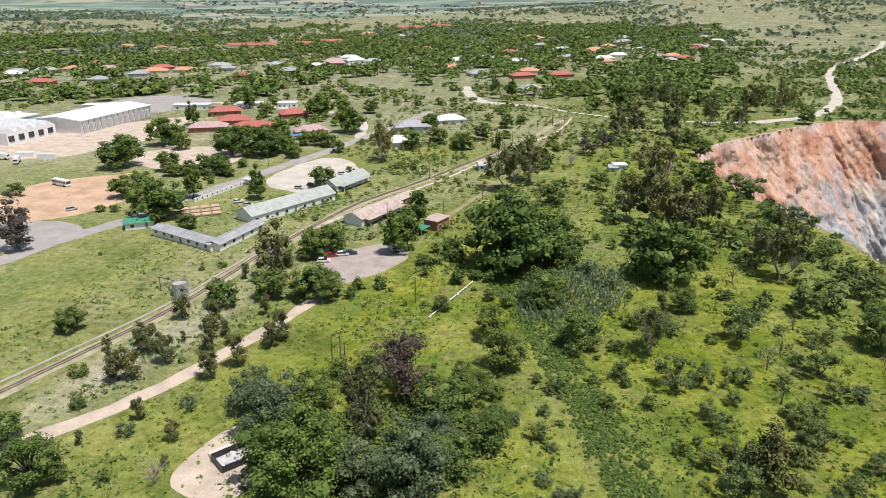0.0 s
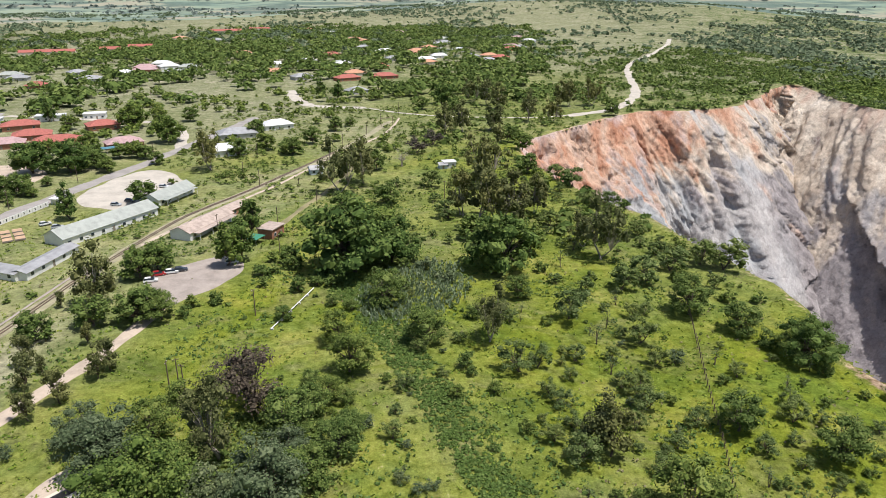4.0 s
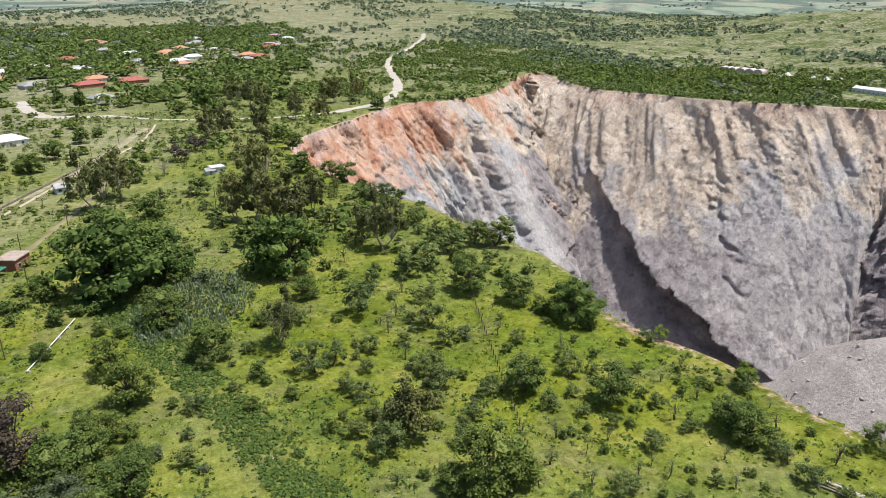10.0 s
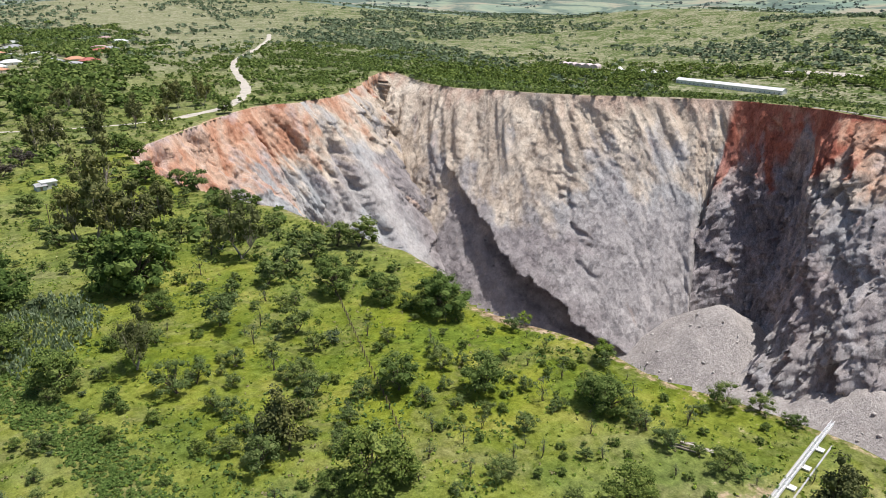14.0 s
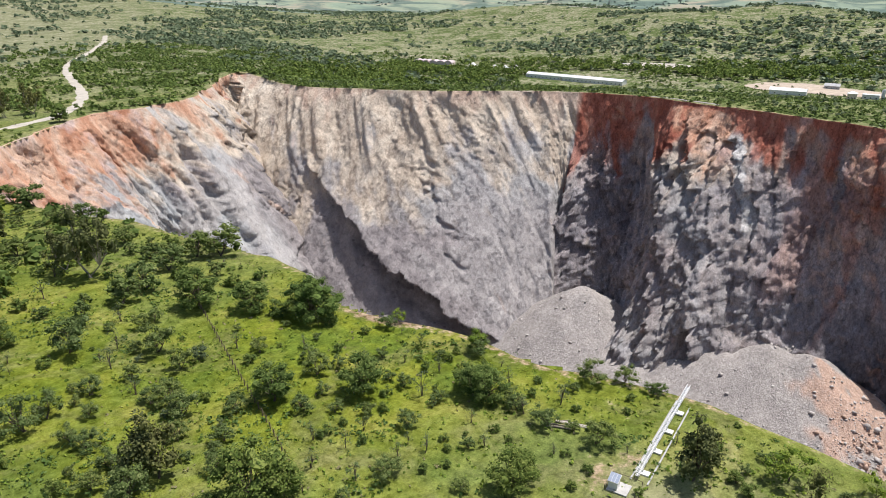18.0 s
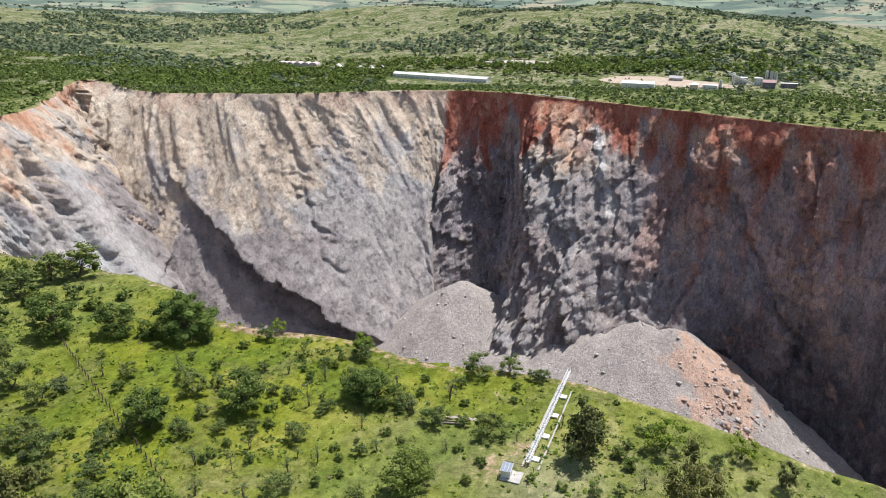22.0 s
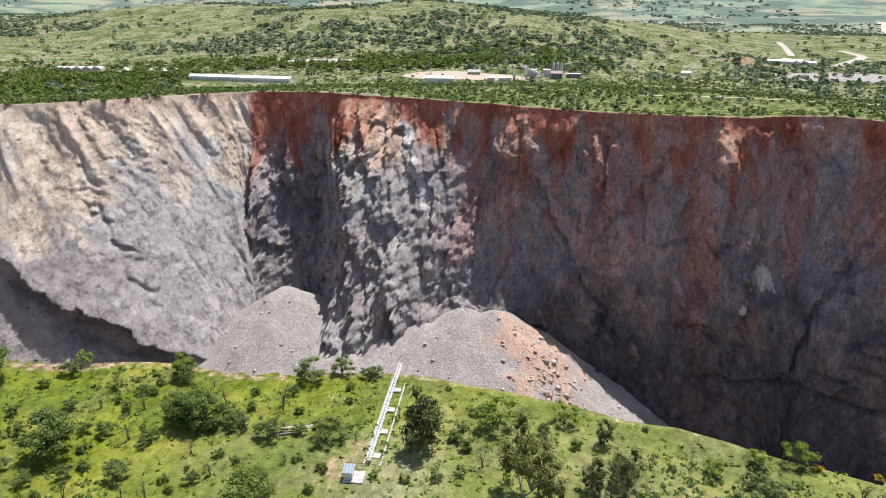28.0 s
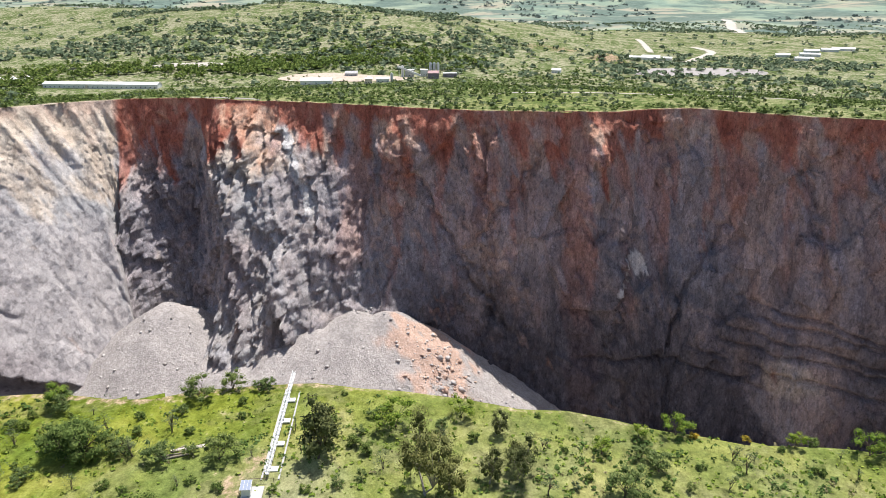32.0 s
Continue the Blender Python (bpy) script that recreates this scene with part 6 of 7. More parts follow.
for x, y, turn in HOMES_GREY:
    house(x, y, turn, rng.uniform(17, 24), rng.uniform(11, 14), 3.2, GREY_WALL, ROOF_GREY, "plastered house with a grey roof", group="houses in the town")
for x, y, w, d in [(-456, 1054, 70, 14), (-390, 1108, 28, 18), (-360, 1150, 34, 14), (-300, 1500, 60, 16), (-240, 1540, 40, 14)]:
    house(x, y, 15, w, d, 4.0, CREAM, ROOF_RED, "long school block with a bright red roof", "school_block", "school blocks", "gable", 3.0, 6)

# nearer buildings along the railway
house(-104, 261, 59, 42, 10, 3.6, WHITE, ROOF_GREEN, "long white building with a faded green gabled roof", "long_shed", "", "gable", 2.6, 9)
house(-126, 219, -25, 32, 5.5, 2.7, WHITE, ROOF_GREY, "low white block with a grey lean roof", "low_block", "", "gable", 0.8, 7)
house(-109, 223, 76, 25, 5.5, 2.7, WHITE, ROOF_GREY, "low white block with a grey lean roof beside the lawn", "low_block", "", "gable", 0.8, 5)
house(-91, 301, 68, 24, 8, 3.2, WHITE, ROOF_GREEN, "white cottage with a pale green gabled roof", "cottage", "", "gable", 2.2, 5, True)
house(-67, 257, 66, 26, 8.5, 3.2, WHITE, ROOF_BROWN, "old station building with a weathered brown roof", "station_building", "", "gable", 1.8, 5, True)
house(-60, 277, 66, 10, 6, 3.0, BRICK, ROOF_BROWN, "small brick store with a brown roof", "store", "", "gable", 1.2, 2)
house(-40.5, 247, 65, 8, 6, 3.6, BRICK, ROOF_BROWN, "red brick shed with a flat rusty roof", "shed", "", "flat", 0.5, 2)
house(-31.5, 337.5, 20, 6, 4.4, 3.0, BLUE_WALL, ROOF_GREY, "small pale blue hut with a grey gabled roof on grass", "hut", "", "gable", 1.4, 2)
house(34.5, 346, 10, 6, 5, 3.0, WHITE, ROOF_WHITE, "small white hut with a pale flat roof under trees", "hut", "", "flat", 0.4, 2)
house(31, 344, 10, 4, 4, 2.4, BLUE_WALL, ROOF_GREY, "small grey outbuilding beside a hut", "outbuilding", "", "gable", 0.9, 1)
house(-152, 232, 30, 10, 6, 2.8, WHITE, AWNING, "roadside stall with a dark green roof", "stall", "", "gable", 1.2, 2)

t = thing("shade_roof", -45, 239, 65, "dark green shade roof on steel posts", "carport")
part("roof", [box(0, 0, 2.4, 6, 5, 0.12)], AWNING, t)
for a, b in ((-2.7, -2.2), (2.7, -2.2), (2.7, 2.2), (-2.7, 2.2)):
    part("post", [rod((a, b, 0), (a, b, 2.4), 0.06)], STEEL, t)
for x, y, turn, w, d in [(-152, 392, 28, 34, 6), (-140, 400, 28, 14, 5)]:
    t = thing("covered_walk", x, y, turn, "long blue-green sheet roof on posts", "carport")
    part("roof", [box(0, 0, 2.6, w, d, 0.15)], BLUE_SHEET, t)
    for k in range(6):
        for s in (-1, 1):
            part("post", [rod((-w / 2 + 0.5 + k * (w - 1) / 5, s * (d / 2 - 0.3), 0), (-w / 2 + 0.5 + k * (w - 1) / 5, s * (d / 2 - 0.3), 2.6), 0.08)], STEEL, t)


def factory():
    t = thing("factory_hall", -296, 424, 82, "large white factory hall with a low-pitched roof", "factory")
    part("wall", gable_walls(64, 34, 8.5, 1.6), WHITE, t)
    part("roof", [gable(64, 34, 8.5, 1.6, 0.8)], ROOF_WHITE, t)
    for k in range(13):
        part("pilaster", [box(-31 + k * 5.15, -17.35, 0, 0.9, 0.7, 8.3)], GREY_WALL, t)
        if k < 12:
            part("opening", [box(-31 + k * 5.15 + 2.57, -17.15, 0.4, 2.6, 0.5, 5.4)], GREY_WALL, t)
    homes.append((-296, 424, 38))
    t = thing("sawtooth_hall", -318, 372, 80, "white factory wing with a sawtooth roof", "factory")
    part("wall", [box(0, 0, -0.5, 34, 34, 7.5)], WHITE, t)
    for k in range(5):
        x = -17 + 6.8 * k
        v = np.array([(x, -17, 7), (x + 6.8, -17, 7), (x + 1.2, -17, 10), (x, 17, 7), (x + 6.8, 17, 7), (x + 1.2, 17, 10)])
        part("sawtooth", [(v, [(0, 1, 2), (5, 4, 3), (1, 4, 5, 2), (2, 5, 3, 0)])], ROOF_WHITE, t)
        part("window", [box(x + 2.8, -17.1, 2.2, 3.6, 0.4, 3.2)], GLASS_M, t)
    homes.append((-318, 372, 24))
    t = thing("factory_block", -352, 396, 80, "low white factory block with roof lights", "factory")
    part("wall", [box(0, 0, -0.5, 40, 40, 8)], WHITE, t)
    part("roof", [box(0, 0, 7.5, 41, 41, 0.4)], ROOF_WHITE, t)
    for k in range(6):
        part("roof_light", [box(-14 + 9 * (k % 4), -10 + 18 * (k // 4), 7.9, 6, 3, 2.0, 0.7)], ROOF_WHITE, t)
    homes.append((-352, 396, 30))
    for x, y, w in ((-262, 488, 26), (-222, 500, 18), (-196, 508, 14), (-330, 480, 24)):
        house(x, y, 12, w, 9, 3.6, WHITE, ROOF_WHITE, "low white site office with a flat roof", "site_office", "site offices", "flat", 0.4, 4)


factory()


# ---------- vehicles ----------
def car(x, y, turn, paint, label, length=4.3, tall=1.48, group="parked cars"):
    t = thing("car", x, y, turn, label, "car", group, 0.24)
    w, L = 1.76, length
    prof = [(-0.5, 0.32), (-0.5, 0.62), (-0.47, 0.84), (-0.28, 0.90), (0.28, 0.88), (0.46, 0.76), (0.5, 0.58), (0.5, 0.32)]
    v = [(px * L, s * w / 2 * (0.96 if pz > 0.8 else 1.0), pz) for s in (-1, 1) for px, pz in prof]
    n = len(prof)
    body = part("body", [(np.array(v), [tuple(range(n)), tuple(range(2 * n - 1, n - 1, -1))] + [((k + 1) % n, k, k + n, (k + 1) % n + n) for k in range(n)])], CAR_PAINT[paint], t)
    cab = [(-0.46, 0.88), (-0.36, tall - 0.04), (0.02, tall), (0.27, 0.88)]
    v = [(px * L, s * w / 2 * (0.80 if pz > 1 else 0.94), pz) for s in (-1, 1) for px, pz in cab]
    part("cabin_glass", [(np.array(v), [(0, 1, 2, 3), (7, 6, 5, 4)] + [((k + 1) % 4, k, k + 4, (k + 1) % 4 + 4) for k in range(4)])], GLASS_M, t)
    part("roof", [box(-0.17 * L, 0, tall - 0.03, 0.40 * L, w * 0.78, 0.06)], CAR_PAINT[paint], t)
    for sx in (-0.31, 0.31):
        for s in (-1, 1):
            tyre = part("wheel", [rod((sx * L, s * (w / 2 - 0.2), 0.31), (sx * L, s * (w / 2 + 0.02), 0.31), 0.31, 12)], RUBBER, t)
            part("rim", [rod((sx * L, s * (w / 2), 0.31), (sx * L, s * (w / 2 + 0.04), 0.31), 0.18, 10)], STEEL, tyre)
    for s in (-1, 1):
        part("headlight", [box(0.485 * L, s * 0.62, 0.6, 0.1, 0.32, 0.14)], STEEL, body)
    return t


car(-71.5, 206.5, 15, "white", "white hatchback parked on gravel")
car(-70.5, 211.5, 20, "red", "red car parked beside a white one")
car(-67, 213, 15, "white", "white sedan parked under a tree")
car(-64.5, 214.5, 15, "dark", "dark car parked under a tree")
car(-49.5, 219.5, 10, "silver", "pale blue silver car in tree shade")
for x, y, turn, paint in [(-110, 291, -10, "silver"), (-106, 296, -10, "dark"), (-128, 267, 40, "white"), (-122, 263, 20, "silver"), (-217, 344, 0, "white"), (-211, 361, 20, "silver"), (-98, 318, -15, "white"), (-190, 246, 50, "silver"), (-232, 262, 10, "dark"), (-45, 590, 60, "dark")]:
    car(x, y, turn, paint, f"{paint} car parked on bare ground")


def bus(x, y, turn):
    t = thing("bus", x, y, turn, "white bus parked on bare earth", "bus", "", 0.2)
    part("body", [box(0, 0, 0.5, 10.5, 2.5, 2.5, 0.97)], CAR_PAINT["white"], t)
    for s in (-1, 1):
        for k in range(6):
            part("window", [box(-4.1 + k * 1.6, s * 1.235, 1.6, 1.3, 0.06, 0.8)], GLASS_M, t)
        for sx in (-3.2, 3.3):
            part("wheel", [rod((sx, s * 1.0, 0.5), (sx, s * 1.27, 0.5), 0.5, 12)], RUBBER, t)
    part("windscreen", [box(5.2, 0, 1.4, 0.1, 2.2, 1.2)], GLASS_M, t)


bus(-219, 280, -20)


def truck(x, y, turn, label):
    t = thing("truck", x, y, turn, label, "truck", "trucks in the yard", 0.2)
    part("cab", [box(3.0, 0, 0.6, 1.9, 2.3, 2.1, 0.94)], CAR_PAINT["white"], t)
    part("cargo_box", [box(-1.2, 0, 0.9, 5.8, 2.4, 2.3)], WHITE, t)
    part("windscreen", [box(3.92, 0, 1.6, 0.1, 2.0, 0.8)], GLASS_M, t)
    for sx in (-3.0, -1.8, 2.9):
        for s in (-1, 1):
            part("wheel", [rod((sx, s * 0.9, 0.5), (sx, s * 1.2, 0.5), 0.5, 10)], RUBBER, t)


truck(-270, 316, -60, "white box truck parked in a dusty yard")
truck(-284, 322, 10, "white box truck parked in a dusty yard")
for k, (x, y) in enumerate([(-262, 328), (-276, 330), (-290, 326), (-303, 330)]):
    t = thing("container", x, y, 10, "white shipping container on bare ground", "container", "containers in the yard")
    part("body", [box(0, 0, 0, 9, 2.5, 2.6)], WHITE, t)
    for j in range(14):
        part("rib", [box(-4.2 + j * 0.65, -1.28, 0.1, 0.2, 0.08, 2.4)], WHITE, t)


# ---------- yard things near the railway ----------
t = thing("water_tank", -105, 175, 0, "grey riveted water tank with a pipe arm beside the railway", "tank")
v, f = tube([(0, 0, 0.0), (0, 0, 4.2)], [2.2, 2.2], 24)
part("shell", [(v, [tuple(q) for q in f] + [tuple(range(23, -1, -1))])], TANK_METAL, t)
for z in (0.1, 1.4, 2.8, 4.1):
    v, f = tube([(0, 0, z), (0, 0, z + 0.14)], [2.27, 2.27], 24)
    part("hoop", [(v, [tuple(q) for q in f])], ROOF_BROWN, t)
v, f = tube([(0, 0, 3.5), (0, 0, 3.6)], [2.15, 2.15], 24)
part("water_lid", [(v, [tuple(range(24, 48))])], ROOF_BROWN, t)
part("pipe", [rod((-2.0, 0.5, 4.3), (-7.5, 2.0, 4.5), 0.14), rod((-7.5, 2.0, 4.5), (-7.5, 2.0, 0), 0.12)], RAIL_STEEL, t)
part("outlet", [rod((2.0, -0.4, 2.8), (3.8, -1.2, 2.8), 0.16)], STEEL, t)

t = thing("water_pipe", -25.5, 183, 71, "straight white pipe lying in grass", "pipe")
for k in range(5):
    part("pipe_length", [rod((-14 + k * 5.6, 0, 0.6), (-8.6 + k * 5.6, 0, 0.6), 0.15, 8)], WHITE, t)
    part("saddle", [box(-13.5 + k * 5.6, 0, 0, 0.5, 0.9, 0.5)], CONCRETE, t)

pole_mesh = None
POLES = [(-49, 143, 7), (-47, 143.5, 7.4), (-45.5, 142, 6.6), (-35.5, 179, 8), (-34.7, 226, 8), (-40, 261, 7), (-27, 286, 8), (-65, 374, 8), (-21, 398, 8), (-8, 434, 8), (1, 465, 8), (14, 506, 9), (-55, 316, 8), (-65, 332, 8), (27, 290, 8), (-186, 603, 10), (-373, 558, 10), (-120, 380, 8), (-140, 330, 8), (-152, 290, 8), (-60, 250, 8)]
for x, y, tall in POLES:
    t = thing("utility_pole", x, y, rng.uniform(0, 180), "slender dark timber pole standing in grass", "pole", "utility poles")
    v, f = tube([(0, 0, -0.3), (0, 0, tall * 0.5), (0, 0, tall)], [0.16, 0.14, 0.11], 8)
    part("shaft", [(v, [tuple(q) for q in f] + [tuple(range(16, 24))])], POLE_WOOD, t)
    part("crossarm", [box(0, 0, tall - 0.5, 1.5, 0.12, 0.14)], POLE_WOOD, t)
    for k in (-0.6, 0.0, 0.6):
        part("insulator", [box(k, 0, tall - 0.36, 0.08, 0.08, 0.16)], WHITE, t)
t = thing("goal_gate", 5, 462, 40, "tall rusty steel gate frame over the track", "gate")
part("post", [rod((-5, 0, 0), (-5, 0, 5.5), 0.16)], RAIL_STEEL, t)
part("post", [rod((5, 0, 0), (5, 0, 5.5), 0.16)], RAIL_STEEL, t)
part("beam", [rod((-5.1, 0, 5.4), (5.1, 0, 5.4), 0.16)], RAIL_STEEL, t)


def fence_line(points, gap, tall, label, wires=3, mat=POLE_WOOD):
    c = curve_points(points, gap)
    t = thing("wire_fence", float(c[0, 0]), float(c[0, 1]), 0, label, "fence")
    base = Vector(t.matrix_basis.translation)
    tops = []
    for a, b in c:
        p = Vector((a, b, float(height(a, b)))) - base
        part("post", [rod(p - Vector((0, 0, 0.3)), p + Vector((0, 0, tall)), 0.11)], mat, t)
        tops.append(p)
    for k in range(wires):
        z = tall * (k + 1) / wires - 0.1
        part("wire", [rod(a + Vector((0, 0, z)), b + Vector((0, 0, z)), 0.025, 4) for a, b in zip(tops[:-1], tops[1:])], POLE_WOOD, t)


fence_line([(97, 212), (92, 194), (81.6, 161), (71.7, 130), (68, 118), (64, 105), (58, 88)], 2.6, 1.7, "old dark wire fence with timber posts across the veld")
fence_line([(20, 512), (64, 499), (106, 493), (142, 500)], 6, 1.2, "wire fence beside the gravel road")

t = thing("boundary_wall", -142, 279, 74, "white wall panels with dark emblems beside the road", "wall")
for k in range(10):
    part("panel", [box(-14 + k * 3.05, 0, 0, 2.9, 0.2, 1.9)], WHITE, t)
    part("emblem", [box(-14 + k * 3.05, -0.12, 0.6, 0.5, 0.06, 0.9)], DARK, t)
t = thing("garden_beds", -138, 253, 30, "rows of planting beds edged with pale boards", "garden")
for k in range(12):
    part("bed", [box(-6 + 4 * (k % 4), -5 + 5 * (k // 4), 0.2, 3.2, 3.8, 0.35)], RED_DIRT, t)
    part("edging", [box(-6 + 4 * (k % 4), -7.2 + 5 * (k // 4), 0.2, 3.4, 0.3, 0.5)], WOOD, t)
t = thing("gate_booth", -136, 297, 74, "small white gate booth with a flat roof", "booth")
part("wall", [box(0, 0, 0, 3, 3, 2.4)], WHITE, t)
part("roof", [box(0, 0, 2.4, 5, 4, 0.25)], ROOF_WHITE, t)
part("window", [box(0, -1.52, 1.0, 1.6, 0.08, 0.9)], GLASS_M, t)

# walled corner with rubbish below the trees
t = thing("dump_pen", -56.5, 104.5, 48, "low concrete pen with rubbish on a bare patch", "pen")
part("slab", [box(0, 0, 0.1, 7.0, 5.0, 0.25)], CONCRETE, t)
for a, b, sx, sy in ((0, -2.5, 7.2, 0.25), (0, 2.5, 7.2, 0.25), (-3.5, 0, 0.25, 5.2)):
    part("wall", [box(a, b, 0.1, sx, sy, 1.5)], DARK, t)
part("counter", [box(-1.0, 3.6, 0.1, 5.0, 1.6, 0.8)], CREAM, t)
for k in range(9):
    part("rubbish", [box(rng.uniform(-2.6, 2.6), rng.uniform(-1.8, 1.8), 0.35, rng.uniform(0.4, 1.1), rng.uniform(0.4, 0.9), rng.uniform(0.3, 0.8), 0.8)], GREY_WALL if k % 2 else WHITE, t)
yard("pen_patch", [(-66, 97), (-64, 110), (-58, 117), (-50, 114), (-50, 102), (-54, 93)], DIRT, "pale trampled earth round a pen")


# ---------- lattice boom at the pit's edge ----------
def boom():
    ax, ay, bx, by = 101.0, 46.8, 135.5, 53.0
    length = math.hypot(bx - ax, by - ay)
    turn = math.degrees(math.atan2(by - ay, bx - ax))
    t = thing("lattice_boom", ax, ay, turn, "long white lattice girder on concrete pads reaching over the pit edge", "girder")
    z0, z1, w = 1.0, 1.65, 0.62
    for s in (-1, 1):
        for z in (z0, z1):
            part("chord", [rod((0, s * w / 2, z), (length, s * w / 2, z), 0.06)], WHITE, t)
    n = 26
    for k in range(n):
        a, b = length * k / n, length * (k + 1) / n
        for s in (-1, 1):
            part("brace", [rod((a, s * w / 2, z0 if k % 2 else z1), (b, s * w / 2, z1 if k % 2 else z0), 0.04, 4)], STEEL, t)
        part("rung", [rod((a, -w / 2, z1), (b, w / 2, z1), 0.05, 4), rod((a, -w / 2, z1), (a, w / 2, z1), 0.05, 4)], STEEL, t)
    part("walkway", [box(length / 2, 0, z0 - 0.05, length, w * 0.55, 0.06)], WHITE, t)
    for k in range(4):
        x = 2.5 + k * 7.6
        pad = part("pad", [box(x, -0.7, 0.05, 1.35, 1.75, 0.28)], WHITE, t, "white concrete pad")
        for s in (-1, 1):
            part("leg", [rod((x, s * w / 2, 0.1), (x, s * w / 2, z0), 0.1)], STEEL, pad)
    for y in (1.0, -2.1):
        part("cable_tray", [box(length * 0.42, y, 0.08, length * 0.86, 0.3, 0.14)], GREY_WALL, t)
    b = thing("monitor_cabin", 96.6, 48.6, turn, "white instrument cabin with solar panels on its sloping roof", "cabin")
    part("slab", [box(0.3, -0.8, 0.05, 4.0, 4.6, 0.3)], CONCRETE, b)
    part("cabinet", [box(0, 0.3, 0.35, 1.9, 2.0, 2.0)], WHITE, b)
    b.scale = (0.8, 0.8, 0.8)
    v = np.array([(-1.25, -0.9, 2.35), (-1.25, 1.5, 2.35), (1.2, 1.5, 3.1), (1.2, -0.9, 3.1), (-1.25, -0.9, 2.28), (-1.25, 1.5, 2.28), (1.2, 1.5, 2.95), (1.2, -0.9, 2.95)])
    panel = part("solar_frame", [(v, [(3, 2, 1, 0), (4, 5, 6, 7), (0, 1, 5, 4), (1, 2, 6, 5), (2, 3, 7, 6), (3, 0, 4, 7)])], STEEL, b)
    for i in range(2):
        for j in range(3):
            x0, x1 = -1.18 + i * 1.2, -0.05 + i * 1.2
            y0 = -0.82 + j * 0.78
            zz = lambda x: 2.37 + (x + 1.25) * 0.306
            v = np.array([(x0, y0, zz(x0)), (x1, y0, zz(x1)), (x1, y0 + 0.7, zz(x1)), (x0, y0 + 0.7, zz(x0))])
            part("solar_cell", [(v + [0, 0, 0.02], [(0, 1, 2, 3)]), (v - [0, 0, 0.01], [(3, 2, 1, 0)])], PANEL_M, panel)
    f = thing("cabin_rail", 97.4, 48.2, turn, "thin dark handrail round a concrete slab", "railing")
    for a, bb in ((-2.2, -3.4), (2.2, -3.4), (2.2, 2.0), (-2.2, 2.0), (0, 2.0)):
        part("post", [rod((a, bb, 0), (a, bb, 1.1), 0.05)], POLE_WOOD, f)
    part("handrail", [rod((-2.2, 2.0, 1.1), (2.2, 2.0, 1.1), 0.05), rod((2.2, 2.0, 1.1), (2.2, -3.4, 1.1), 0.05)], POLE_WOOD, f)


boom()
for x, y, turn, L, r in [(104.6, 66.6, -62, 6, 0.26), (105.2, 67.4, -62, 4.5, 0.2), (106.6, 66.4, -80, 3, 0.18), (107.4, 66.8, -35, 2.6, 0.16)]:
    t = thing("log", x, y, turn, "grey weathered log lying in grass", "log", "fallen logs")
    v, f = tube([(-L / 2, 0, r), (0, 0.15, r), (L / 2, 0, r)], [r, r * 0.9, r * 0.7], 8)
    part("stem", [(v, [tuple(q) for q in f] + [tuple(range(7, -1, -1)), tuple(range(16, 24))])], WOOD, t)
ribbon("spoil_strip", [(106.6, 68), (107.8, 65.5), (109.2, 62.2)], 1.0, GRAVEL, "pale strip of bare soil beside logs", 0.25, category="soil")


# ---------- buildings beyond the pit ----------
def plant_works():
    for x, y, r, tall, mat in [(882, 174, 1.8, 10, WHITE), (925, 168, 1.8, 13, WHITE), (951, 135, 1.9, 15, STEEL), (952, 130, 1.9, 15, STEEL), (953, 125, 1.9, 15, STEEL)]:
        t = thing("silo", x, y, 0, "tall pale steel silo at the works", "silo", "silos at the works")
        v, f = tube([(0, 0, -1), (0, 0, tall)], [r, r], 16)
        part("shell", [(v, [tuple(q) for q in f] + [tuple(range(16, 32))])], mat, t)
        part("cap", [rod((0, 0, tall), (0, 0, tall + 1.2), r * 0.7, 12)], mat, t)
        part("ladder", [box(-r - 0.1, 0, 0, 0.2, 0.8, tall)], GREY_WALL, t)
    for x, y, w, d, h, wall, roof, style in [(856, 263, 38, 12, 5, WHITE, ROOF_WHITE, "gable"), (880, 185, 16, 9, 4.5, WHITE, ROOF_WHITE, "flat"), (932, 160, 12, 10, 8, GREY_WALL, ROOF_WHITE, "flat"), (866, 200, 9, 9, 6, CREAM, ROOF_WHITE, "hip"),
                                            (940, 142, 9, 8, 8, WHITE, ROOF_WHITE, "flat"), (928, 128, 14, 11, 7, PURPLE_CLAD, ROOF_PINK, "gable"), (944, 108, 18, 8, 5, PURPLE_CLAD, ROOF_WHITE, "flat"), (920, 235, 16, 8, 4, GREY_WALL, ROOF_GREY, "gable")]:
        house(x, y, 100, w, d, h, wall, roof, "pale industrial building at the works", "works_building", "buildings at the works", style, 2.5, 3)
    t = thing("conveyor", 912, 156, 100, "inclined white conveyor gallery at the works", "conveyor")
    v = np.array([(-14, -1.2, 3), (16, -1.2, 15), (16, 1.2, 15), (-14, 1.2, 3), (-14, -1.2, 5.4), (16, -1.2, 17.4), (16, 1.2, 17.4), (-14, 1.2, 5.4)])
    part("gallery", [(v, [(3, 2, 1, 0), (4, 5, 6, 7), (0, 1, 5, 4), (1, 2, 6, 5), (2, 3, 7, 6), (3, 0, 4, 7)])], WHITE, t)
    for x in (-8, 4, 14):
        part("trestle", [rod((x, -1, -1), (x, -1, 3 + (x + 14) * 0.4), 0.25), rod((x, 1, -1), (x, 1, 3 + (x + 14) * 0.4), 0.25)], STEEL, t)


plant_works()
house(799, 509, 94, 139, 13, 5.0, WHITE, ROOF_WHITE, "very long low shed with a pale green-white roof", "long_hall", "", "gable", 2.2, 24)
